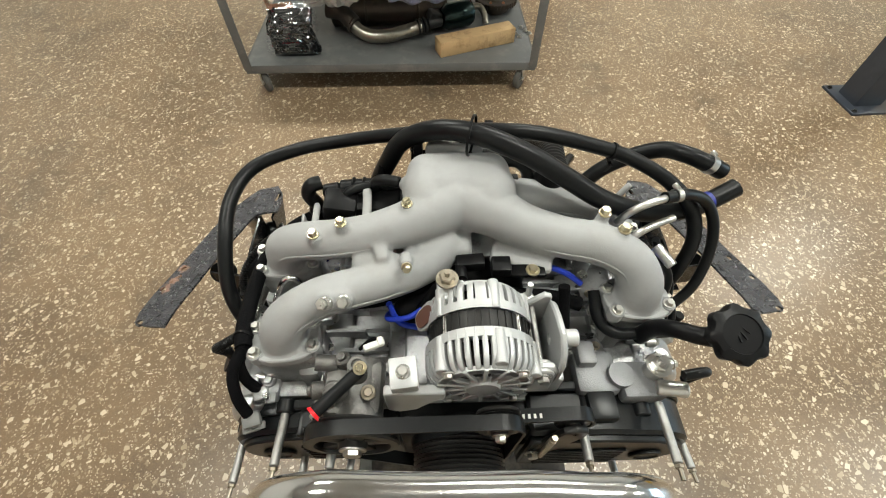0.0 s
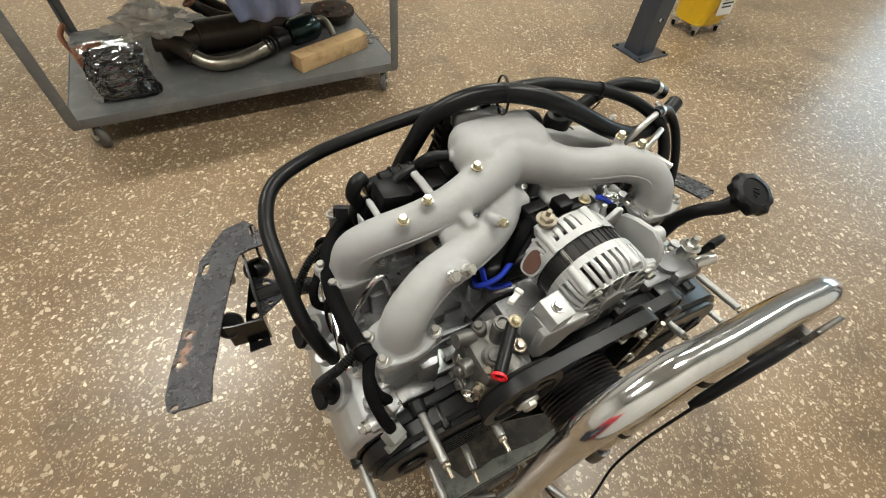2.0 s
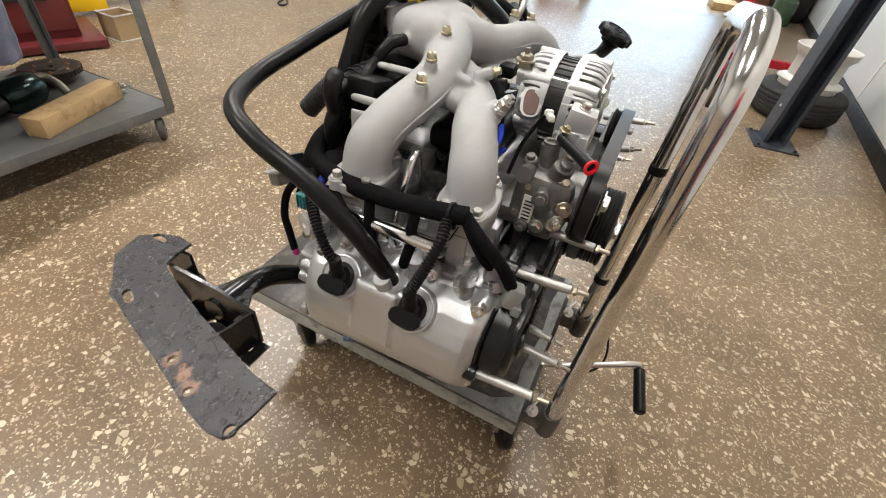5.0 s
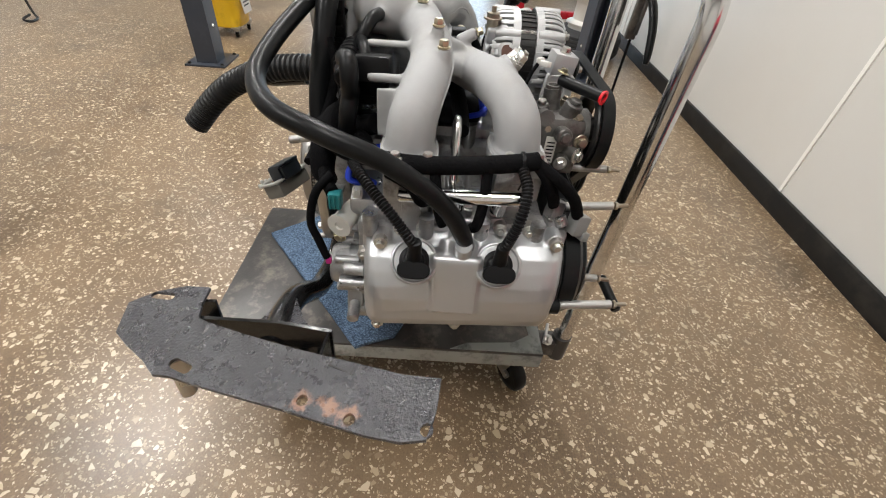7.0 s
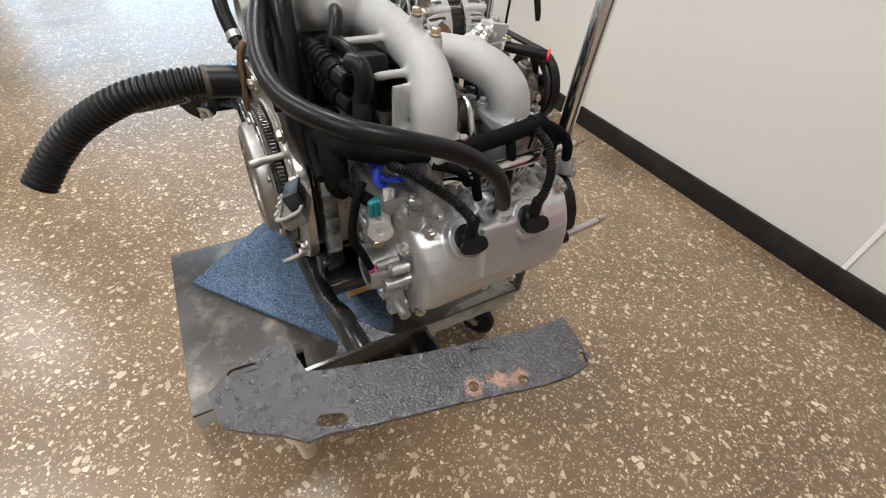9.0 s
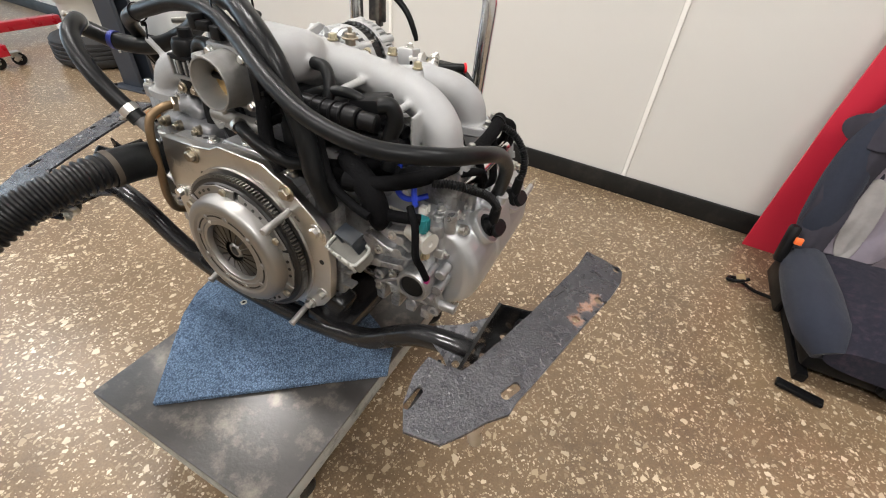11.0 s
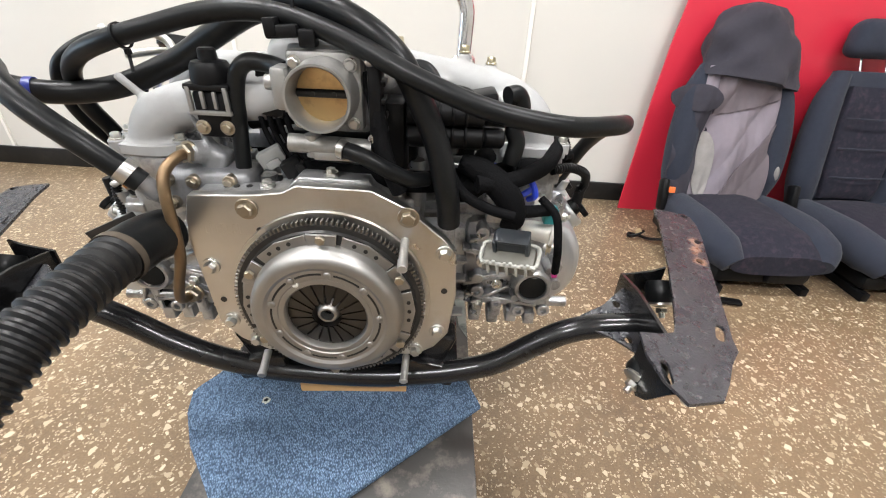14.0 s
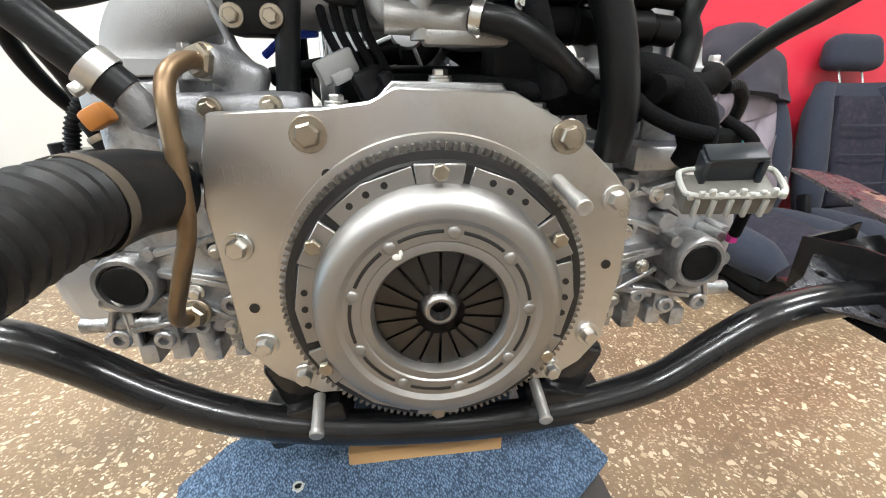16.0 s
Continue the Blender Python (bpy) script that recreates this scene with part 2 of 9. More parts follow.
RUBBER = mat("black_rubber", (0.0055, 0.006, 0.0065), 0.36, 0, 0.25, 14, 0.10, 350, stain=(0.020, 0.020, 0.019), stain_scale=11, stain_amount=0.35, spec=0.20, rough_vary=0.16)
DUSTYR = mat("dusty_black_rubber", (0.009, 0.009, 0.0095), 0.42, 0, 0.3, 16, 0.12, 350, stain=(0.040, 0.037, 0.032), stain_scale=13, stain_amount=0.3, spec=0.26, rough_vary=0.14)
PLASTIC = mat("black_plastic", (0.005, 0.005, 0.0055), 0.40, 0, 0.2, 30, 0.06, 500, spec=0.16)
TCOVER = mat("timing_cover_plastic", (0.0065, 0.0072, 0.0078), 0.32, 0, 0.25, 10, 0.10, 300, stain=(0.016, 0.018, 0.018), stain_scale=5, stain_amount=0.35, spec=0.28)
TAPE = mat("cloth_tape", (0.0042, 0.0042, 0.0047), 0.8, 0, 0.3, 60, 0.7, 300, spec=0.07)
PAINT = mat("black_paint", (0.006, 0.006, 0.0065), 0.24, 0, 0.2, 12, 0.12, 160, coat=0.15, spec=0.4, stain=(0.02, 0.02, 0.022), stain_scale=14, stain_amount=0.35)
BRKT = mat("worn_black_paint", (0.019, 0.019, 0.024), 0.28, 0.0, 0.25, 150, 0.8, 300, stain=(0.055, 0.052, 0.050), stain_scale=70, stain_amount=0.12, rough_vary=0.06, spec=0.65)
BRASS = mat("brass_throttle_plate", (0.62, 0.43, 0.20), 0.34, 1.0, 0.12, 30, stain=(0.22, 0.14, 0.07), stain_scale=30, stain_amount=0.5)
COPPER = mat("brown_oil_pipe", (0.20, 0.135, 0.075), 0.42, 0.8, 0.25, 30, stain=(0.16, 0.10, 0.06), stain_scale=24, stain_amount=0.6)
BLUE = mat("blue_wire", (0.02, 0.06, 0.62), 0.4, 0, 0.1, 50)
TEAL = mat("teal_connector", (0.02, 0.20, 0.22), 0.42, 0, 0.1, 50)
GREYP = mat("grey_connector", (0.19, 0.19, 0.185), 0.5, 0, 0.1, 50)
WHITEP = mat("white_plastic", (0.62, 0.61, 0.57), 0.45, 0, 0.06, 50)
RED = mat("red_paint", (0.42, 0.013, 0.024), 0.3, 0, 0.08, 20)
REDCAP = mat("red_cap", (0.75, 0.01, 0.02), 0.4, 0, 0.05, 20)
MAGENTA = mat("magenta_connector", (0.45, 0.02, 0.20), 0.4, 0, 0.05, 20)
ORANGE = mat("orange_plastic", (0.85, 0.16, 0.03), 0.4, 0, 0.05, 20)
YELLOW = mat("yellow_plastic", (0.75, 0.47, 0.015), 0.38, 0, 0.08, 10, stain=(0.22, 0.14, 0.02), stain_scale=7, stain_amount=0.4)
LIFTY = mat("yellow_paint", (0.80, 0.50, 0.01), 0.35, 0, 0.08, 10)
NAVY = mat("blue_black_paint", (0.030, 0.036, 0.048), 0.32, 0, 0.15, 6, 0.08, 120, stain=(0.06, 0.07, 0.085), stain_scale=4, stain_amount=0.4)
GREYPAINT = mat("grey_cart_paint", (0.13, 0.135, 0.135), 0.38, 0.1, 0.15, 10, 0.1, 140, stain=(0.24, 0.235, 0.22), stain_scale=8, stain_amount=0.55)
DECK = mat("worn_cart_deck", (0.056, 0.053, 0.051), 0.34, 0.30, 0.45, 11, 0.25, 120, stain=(0.26, 0.23, 0.19), stain_scale=14, stain_amount=0.55)
DECKP = mat("flaking_pale_paint", (0.30, 0.315, 0.295), 0.4, 0.1, 0.2, 12, 0.15, 140, stain=(0.10, 0.11, 0.105), stain_scale=22, stain_amount=0.95)
MUFFLER = mat("sooty_steel", (0.055, 0.045, 0.036), 0.48, 0.6, 0.3, 9, 0.2, 150, stain=(0.13, 0.09, 0.06), stain_scale=7, stain_amount=0.5)
PIPE = mat("exhaust_pipe", (0.36, 0.34, 0.29), 0.32, 1.0, 0.2, 9, stain=(0.14, 0.12, 0.09), stain_scale=9, stain_amount=0.6)
WOOD = mat("rough_timber", (0.50, 0.34, 0.17), 0.7, 0, 0.2, 12, 0.4, 120, stain=(0.24, 0.14, 0.06), stain_scale=16, stain_amount=0.75)
PINE = mat("pine_board", (0.52, 0.31, 0.13), 0.62, 0, 0.18, 14, 0.3, 160)
CARD = mat("cardboard", (0.34, 0.24, 0.13), 0.8, 0, 0.08, 20)
TOWEL = mat("blue_towel", (0.105, 0.125, 0.20), 0.95, 0, 0.15, 60, 0.6, 500, sheen=0.2, stain=(0.22, 0.18, 0.27), stain_scale=5, stain_amount=0.5)
WALLM = mat("white_wall_panel", (0.59, 0.578, 0.546), 0.42, 0, 0.02, 3, 0.04, 40, stain=(0.58, 0.555, 0.51), stain_scale=1.4, stain_amount=0.3)
TRIM = mat("white_trim", (0.80, 0.78, 0.74), 0.4, 0, 0.02, 3)
BASEB = mat("black_baseboard", (0.011, 0.0105, 0.010), 0.52, 0, 0.25, 8, 0.1, 60, stain=(0.055, 0.048, 0.038), stain_scale=6, stain_amount=0.3, spec=0.25)
CEILM = mat("ceiling_paint", (0.42, 0.415, 0.40), 0.8, 0, 0.03, 2)
REDBOARD = mat("red_board", (0.56, 0.022, 0.048), 0.42, 0, 0.06, 3, 0.03, 60)
SEATD = mat("dark_seat_cloth", (0.024, 0.028, 0.042), 0.9, 0, 0.2, 60, 0.5, 700, sheen=0.08, spec=0.2)
SEATP = mat("patterned_seat_cloth", (0.017, 0.017, 0.027), 0.92, 0, 0.25, 90, 0.5, 700, sheen=0.03, spec=0.2, stain=(0.050, 0.036, 0.052), stain_scale=35, stain_amount=0.6)
COVD = mat("seat_cover_dark", (0.034, 0.032, 0.042), 0.9, 0, 0.2, 60, 0.4, 600, sheen=0.06, spec=0.2)
COVG = mat("seat_cover_grey", (0.20, 0.175, 0.205), 0.9, 0, 0.2, 12, 0.4, 600, sheen=0.06, spec=0.2)
MAROON = mat("maroon_paint", (0.105, 0.014, 0.016), 0.35, 0, 0.15, 8)
TYRE = mat("tyre_rubber", (0.02, 0.02, 0.021), 0.75, 0, 0.25, 20, 0.25, 200)
GREYRUB = mat("worn_grey_rubber", (0.085, 0.08, 0.072), 0.7, 0, 0.25, 20, 0.2, 200)
RIMW = mat("silver_rim", (0.62, 0.61, 0.57), 0.4, 0.3, 0.06, 12)
CRATE = mat("brown_crate", (0.20, 0.09, 0.05), 0.7, 0, 0.2, 8)
GLASSG = mat("green_bottle", (0.05, 0.09, 0.05), 0.15, 0, 0.1, 8)
RUST = mat("rust", (0.30, 0.13, 0.07), 0.8, 0.1, 0.3, 60, 0.4, 300)
ASPHALT = mat("yard_concrete", (0.55, 0.53, 0.49), 0.85, 0, 0.1, 3, 0.2, 40)


def clear_film(name):
    m = bpy.data.materials.new(name)
    m.use_nodes = True
    N, K = m.node_tree.nodes, m.node_tree.links
    clear, gloss, mix = N.new("ShaderNodeBsdfTransparent"), N.new("ShaderNodeBsdfGlossy"), N.new("ShaderNodeMixShader")
    gloss.inputs["Roughness"].default_value = 0.10
    mix.inputs[0].default_value = 0.12
    K.new(clear.outputs[0], mix.inputs[1])
    K.new(gloss.outputs[0], mix.inputs[2])
    K.new(mix.outputs[0], N["Material Output"].inputs["Surface"])
    return m


FILM = clear_film("clear_plastic_film")


def milky_film(name):
    """Thin whitish film: part of the light passes straight through."""
    m = mat(name, (0.80, 0.79, 0.74), 0.22, 0, 0.05, 20)
    N, K = m.node_tree.nodes, m.node_tree.links
    clear, mix = N.new("ShaderNodeBsdfTransparent"), N.new("ShaderNodeMixShader")
    mix.inputs[0].default_value = 0.68
    K.new(clear.outputs[0], mix.inputs[1])
    K.new(N["Principled BSDF"].outputs[0], mix.inputs[2])
    K.new(mix.outputs[0], N["Material Output"].inputs["Surface"])
    return m


MILKY = milky_film("milky_film")


def terrazzo():
    m = bpy.data.materials.new("terrazzo_floor")
    m.use_nodes = True
    nt = m.node_tree
    N, K = nt.nodes, nt.links
    bsdf = N["Principled BSDF"]
    tc = N.new("ShaderNodeTexCoord")
    warp = N.new("ShaderNodeTexNoise")
    warp.inputs["Scale"].default_value, warp.inputs["Detail"].default_value = 130, 3
    K.new(tc.outputs["Object"], warp.inputs["Vector"])
    wm = N.new("ShaderNodeVectorMath")
    wm.operation = 'MULTIPLY_ADD'
    wm.inputs[1].default_value = (0.0030, 0.0030, 0)
    K.new(warp.outputs["Color"], wm.inputs[0])
    K.new(tc.outputs["Object"], wm.inputs[2])

    def chips(scale, keep, size_lo, size_hi):
        v = N.new("ShaderNodeTexVoronoi")
        v.feature = 'F1'
        v.inputs["Scale"].default_value = scale
        K.new(wm.outputs[0], v.inputs["Vector"])
        edge = N.new("ShaderNodeTexVoronoi")
        edge.feature = 'DISTANCE_TO_EDGE'
        edge.inputs["Scale"].default_value = scale
        K.new(wm.outputs[0], edge.inputs["Vector"])
        sep = N.new("ShaderNodeSeparateColor")
        K.new(v.outputs["Color"], sep.inputs[0])
        inset = N.new("ShaderNodeMapRange")
        inset.inputs["To Min"].default_value, inset.inputs["To Max"].default_value = size_lo, size_hi
        K.new(sep.outputs[0], inset.inputs["Value"])
        lt = N.new("ShaderNodeMath")
        lt.operation = 'GREATER_THAN'
        K.new(edge.outputs["Distance"], lt.inputs[0])
        K.new(inset.outputs[0], lt.inputs[1])
        kp = N.new("ShaderNodeMath")
        kp.operation = 'LESS_THAN'
        kp.inputs[1].default_value = keep
        K.new(sep.outputs[1], kp.inputs[0])
        mask = N.new("ShaderNodeMath")
        mask.operation = 'MULTIPLY'
        K.new(lt.outputs[0], mask.inputs[0])
        K.new(kp.outputs[0], mask.inputs[1])
        tone = N.new("ShaderNodeValToRGB")
        el = tone.color_ramp.elements
        el[0].position, el[0].color = 0.0, (0.17, 0.12, 0.075, 1)
        el[1].position, el[1].color = 1.0, (0.65, 0.56, 0.42, 1)
        e = el.new(0.40)
        e.color = (0.40, 0.315, 0.205, 1)
        K.new(sep.outputs[2], tone.inputs[0])
        return mask.outputs[0], tone.outputs[0]

    big = N.new("ShaderNodeTexNoise")
    big.inputs["Scale"].default_value, big.inputs["Detail"].default_value, big.inputs["Roughness"].default_value = 1.6, 6, 0.65
    K.new(tc.outputs["Object"], big.inputs["Vector"])
    fine = N.new("ShaderNodeTexNoise")
    fine.inputs["Scale"].default_value, fine.inputs["Detail"].default_value = 240, 3
    K.new(tc.outputs["Object"], fine.inputs["Vector"])
    base = N.new("ShaderNodeValToRGB")
    base.color_ramp.elements[0].position, base.color_ramp.elements[0].color = 0.3, (0.095, 0.062, 0.035, 1)
    base.color_ramp.elements[1].position, base.color_ramp.elements[1].color = 0.72, (0.262, 0.180, 0.105, 1)
    addn = N.new("ShaderNodeMath")
    addn.operation = 'MULTIPLY_ADD'
    addn.inputs[1].default_value = 0.45
    K.new(fine.outputs["Fac"], addn.inputs[0])
    sc = N.new("ShaderNodeMath")
    sc.operation = 'MULTIPLY'
    sc.inputs[1].default_value = 0.55
    K.new(big.outputs["Fac"], sc.inputs[0])
    K.new(sc.outputs[0], addn.inputs[2])
    K.new(addn.outputs[0], base.inputs[0])
    last = base.outputs[0]
    for scale, keep, lo, hi in ((170, 0.27, 0.06, 0.22), (92, 0.24, 0.06, 0.26), (55, 0.19, 0.07, 0.32)):
        mk, tn = chips(scale, keep, lo, hi)
        mx = N.new("ShaderNodeMix")
        mx.data_type = 'RGBA'
        K.new(mk, mx.inputs["Factor"])
        K.new(last, mx.inputs["A"])
        K.new(tn, mx.inputs["B"])
        last = mx.outputs["Result"]
    dirt = N.new("ShaderNodeTexNoise")
    dirt.inputs["Scale"].default_value, dirt.inputs["Detail"].default_value, dirt.inputs["Roughness"].default_value = 2.3, 8, 0.7
    K.new(tc.outputs["Object"], dirt.inputs["Vector"])
    dr = N.new("ShaderNodeMapRange")
    dr.inputs["From Min"].default_value, dr.inputs["From Max"].default_value = 0.54, 0.76
    dr.inputs["To Max"].default_value = 0.72
    K.new(dirt.outputs["Fac"], dr.inputs["Value"])
    dm = N.new("ShaderNodeMix")
    dm.data_type = 'RGBA'
    dm.inputs["B"].default_value = (0.058, 0.042, 0.028, 1)
    K.new(dr.outputs[0], dm.inputs["Factor"])
    K.new(last, dm.inputs["A"])
    K.new(dm.outputs["Result"], bsdf.inputs["Base Color"])
    rg = N.new("ShaderNodeMapRange")
    rg.inputs["To Min"].default_value, rg.inputs["To Max"].default_value = 0.20, 0.46
    K.new(big.outputs["Fac"], rg.inputs["Value"])
    K.new(rg.outputs[0], bsdf.inputs["Roughness"])
    bsdf.inputs["Coat Weight"].default_value, bsdf.inputs["Coat Roughness"].default_value = 0.12, 0.32
    bp = N.new("ShaderNodeBump")
    bp.inputs["Strength"].default_value, bp.inputs["Distance"].default_value = 0.10, 0.002
    K.new(fine.outputs["Fac"], bp.inputs["Height"])
    K.new(bp.outputs[0], bsdf.inputs["Normal"])
    return m


FLOORM = terrazzo()


def carpet_mat():
    m = bpy.data.materials.new("blue_loop_carpet")
    m.use_nodes = True
    nt = m.node_tree
    N, K = nt.nodes, nt.links
    bsdf = N["Principled BSDF"]
    bsdf.inputs["Roughness"].default_value = 0.95
    bsdf.inputs["Specular IOR Level"].default_value = 0.1
    tc = N.new("ShaderNodeTexCoord")
    mp = N.new("ShaderNodeMapping")
    mp.inputs["Rotation"].default_value = (0, 0, radians(38))
    mp.inputs["Scale"].default_value = (1.0, 0.62, 1.0)
    K.new(tc.outputs["Object"], mp.inputs["Vector"])
    v = N.new("ShaderNodeTexVoronoi")
    v.inputs["Scale"].default_value = 350
    v.inputs["Randomness"].default_value = 0.75
    K.new(mp.outputs[0], v.inputs["Vector"])
    big = N.new("ShaderNodeTexNoise")
    big.inputs["Scale"].default_value, big.inputs["Detail"].default_value = 14, 5
    K.new(tc.outputs["Object"], big.inputs["Vector"])
    ramp = N.new("ShaderNodeValToRGB")
    el = ramp.color_ramp.elements
    el[0].position, el[0].color = 0.10, (0.215, 0.315, 0.46, 1)
    el[1].position, el[1].color = 0.66, (0.060, 0.092, 0.145, 1)
    K.new(v.outputs["Distance"], ramp.inputs[0])
    sep = N.new("ShaderNodeSeparateColor")
    K.new(v.outputs["Color"], sep.inputs[0])
    lv = N.new("ShaderNodeMapRange")
    lv.inputs["To Min"].default_value, lv.inputs["To Max"].default_value = 0.78, 1.2
    K.new(sep.outputs[0], lv.inputs["Value"])
    lb = N.new("ShaderNodeMapRange")
    lb.inputs["To Min"].default_value, lb.inputs["To Max"].default_value = 0.90, 1.10
    K.new(big.outputs["Fac"], lb.inputs["Value"])
    mu = N.new("ShaderNodeMath")
    mu.operation = 'MULTIPLY'
    K.new(lv.outputs[0], mu.inputs[0])
    K.new(lb.outputs[0], mu.inputs[1])
    vm = N.new("ShaderNodeVectorMath")
    vm.operation = 'SCALE'
    K.new(ramp.outputs[0], vm.inputs[0])
    K.new(mu.outputs[0], vm.inputs["Scale"])
    K.new(vm.outputs[0], bsdf.inputs["Base Color"])
    b = N.new("ShaderNodeBump")
    b.inputs["Strength"].default_value, b.inputs["Distance"].default_value = 0.9, 0.004
    b.invert = True
    K.new(v.outputs["Distance"], b.inputs["Height"])
    K.new(b.outputs[0], bsdf.inputs["Normal"])
    return m


CARPET = carpet_mat()


def rusty_plate():
    """Worn black paint, gone through to rust at two holes near the edge."""
    m = mat("worn_black_paint_rusting", (0.019, 0.019, 0.024), 0.28, 0.0, 0.25, 150, 0.8, 300, stain=(0.055, 0.052, 0.050), stain_scale=70, stain_amount=0.12, rough_vary=0.06, spec=0.65)
    N, K = m.node_tree.nodes, m.node_tree.links
    bsdf = N["Principled BSDF"]
    old = bsdf.inputs["Base Color"].links[0].from_socket
    tc = N.new("ShaderNodeTexCoord")
    sep = N.new("ShaderNodeSeparateXYZ")
    K.new(tc.outputs["Object"], sep.inputs[0])
    flat = N.new("ShaderNodeCombineXYZ")
    K.new(sep.outputs[0], flat.inputs[0])
    K.new(sep.outputs[1], flat.inputs[1])
    far = None
    for cx_, cy_ in ((-0.586, -0.078), (-0.594, -0.108), (-0.606, -0.134)):
        d = N.new("ShaderNodeVectorMath")
        d.operation = 'DISTANCE'
        d.inputs[1].default_value = (cx_, cy_, 0)
        K.new(flat.outputs[0], d.inputs[0])
        if far is None:
            far = d.outputs["Value"]
        else:
            mn = N.new("ShaderNodeMath")
            mn.operation = 'MINIMUM'
            K.new(far, mn.inputs[0])
            K.new(d.outputs["Value"], mn.inputs[1])
            far = mn.outputs[0]
    nz_ = N.new("ShaderNodeTexNoise")
    nz_.inputs["Scale"].default_value, nz_.inputs["Detail"].default_value, nz_.inputs["Roughness"].default_value = 55, 5, 0.7
    K.new(tc.outputs["Object"], nz_.inputs["Vector"])
    ad = N.new("ShaderNodeMath")
    ad.operation = 'MULTIPLY_ADD'
    ad.inputs[1].default_value = 0.062
    K.new(nz_.outputs["Fac"], ad.inputs[0])
    K.new(far, ad.inputs[2])
    mr = N.new("ShaderNodeMapRange")
    mr.inputs["From Min"].default_value, mr.inputs["From Max"].default_value = 0.0440, 0.0350
    K.new(ad.outputs[0], mr.inputs["Value"])
    tone = N.new("ShaderNodeMix")
    tone.data_type = 'RGBA'
    tone.inputs["A"].default_value = (0.13, 0.065, 0.042, 1)
    tone.inputs["B"].default_value = (0.36, 0.21, 0.14, 1)
    K.new(nz_.outputs["Fac"], tone.inputs["Factor"])
    mx = N.new("ShaderNodeMix")
    mx.data_type = 'RGBA'
    K.new(mr.outputs[0], mx.inputs["Factor"])
    K.new(old, mx.inputs["A"])
    K.new(tone.outputs["Result"], mx.inputs["B"])
    K.new(mx.outputs["Result"], bsdf.inputs["Base Color"])
    return m


BRKTR = rusty_plate()

# ---- the room ----
def W(x):
    return -1.28 - 0.05 * x


X0, X1, Y1 = -4.2, 9.5, 6.2
bm = B()
box(bm, ((X0 + X1) / 2, 2.2, -0.06), (X1 - X0 + 0.8, 8.8, 0.12))
solo("floor", bm, FLOORM, (0, 0, -0.12), "worn polished brown terrazzo shop floor", "floor", kind="structure")
bm = B()
box(bm, ((X0 + X1) / 2, 2.2, CEIL + 0.06), (X1 - X0 + 0.8, 8.8, 0.12))
solo("ceiling", bm, CEILM, (0, 0, CEIL), "plain pale painted workshop ceiling", "ceiling", kind="structure")
wa = math.degrees(math.atan(-0.05))
WNOR = Vector((0.05, 1, 0)).normalized()


def on_wall(x, z, out=0.0):
    return Vector((x, W(x), z)) + WNOR * out


wall_s = thing("wall_south", (0, W(0) - 0.1, 0), "white panelled workshop wall with thin vertical seams", "wall", kind="structure")
bm = B()
box(bm, (*(on_wall((X0 + X1) / 2, 0, -0.075).xy), CEIL / 2), (X1 - X0 + 0.6, 0.12, CEIL), (0, 0, wa))
part("core", bm, WALLM, wall_s)
edges_x = [X0, -3.50, -2.045, -0.566, 0.94, 2.42, 3.90, 5.38, 6.86, 8.34, X1]
for a, b in zip(edges_x, edges_x[1:]):
    bm = B()
    box(bm, (*(on_wall((a + b) / 2, 0, -0.0085).xy), CEIL / 2), (b - a - 0.003, 0.011, CEIL), (0, 0, wa), bev=0.001, seg=1)
    part("panel", bm, WALLM, wall_s)
for a in edges_x[1:-1]:
    bm = B()
    box(bm, (*(on_wall(a, 0, 0.0).xy), CEIL / 2), (0.022, 0.008, CEIL), (0, 0, wa), bev=0.002, seg=1)
    part("batten", bm, TRIM, wall_s)
bm = B()
box(bm, (*(on_wall((X0 + X1) / 2, 0, 0.008).xy), 0.052), (X1 - X0, 0.02, 0.104), (0, 0, wa), bev=0.004)
solo("baseboard", bm, BASEB, (0, W(0), 0), "scuffed black rubber baseboard along the wall", "baseboard", kind="structure")
bm = B()
box(bm, ((X0 + X1) / 2, Y1 + 0.06, CEIL / 2), (X1 - X0 + 0.6, 0.12, CEIL))
solo("wall_north", bm, WALLM, (0, Y1, 0), "plain white far workshop wall", "wall", kind="structure")
bm = B()
box(bm, (X0 - 0.06, 2.2, CEIL / 2), (0.12, 8.8, CEIL))
solo("wall_west", bm, WALLM, (X0, 2.2, 0), "plain white workshop side wall", "wall", kind="structure")
bm = B()
D0, D1, DH = -0.9, 2.9, 3.0
box(bm, (X1 + 0.06, (D0 - 2.2) / 2, CEIL / 2), (0.12, D0 + 2.2, CEIL))
box(bm, (X1 + 0.06, (D1 + 6.6) / 2, CEIL / 2), (0.12, 6.6 - D1, CEIL))
box(bm, (X1 + 0.06, (D0 + D1) / 2, (CEIL + DH) / 2), (0.12, D1 - D0, CEIL - DH))
solo("wall_east", bm, WALLM, (X1, 2.2, 0), "white end wall with an open garage doorway", "wall", kind="structure")
bm = B()
box(bm, (39.9, 2, -0.20), (60, 120, 0.12))
solo("ground", bm, ASPHALT, (39.9, 2, -0.26), "sunlit pale concrete yard outside the doorway", "ground", kind="structure")


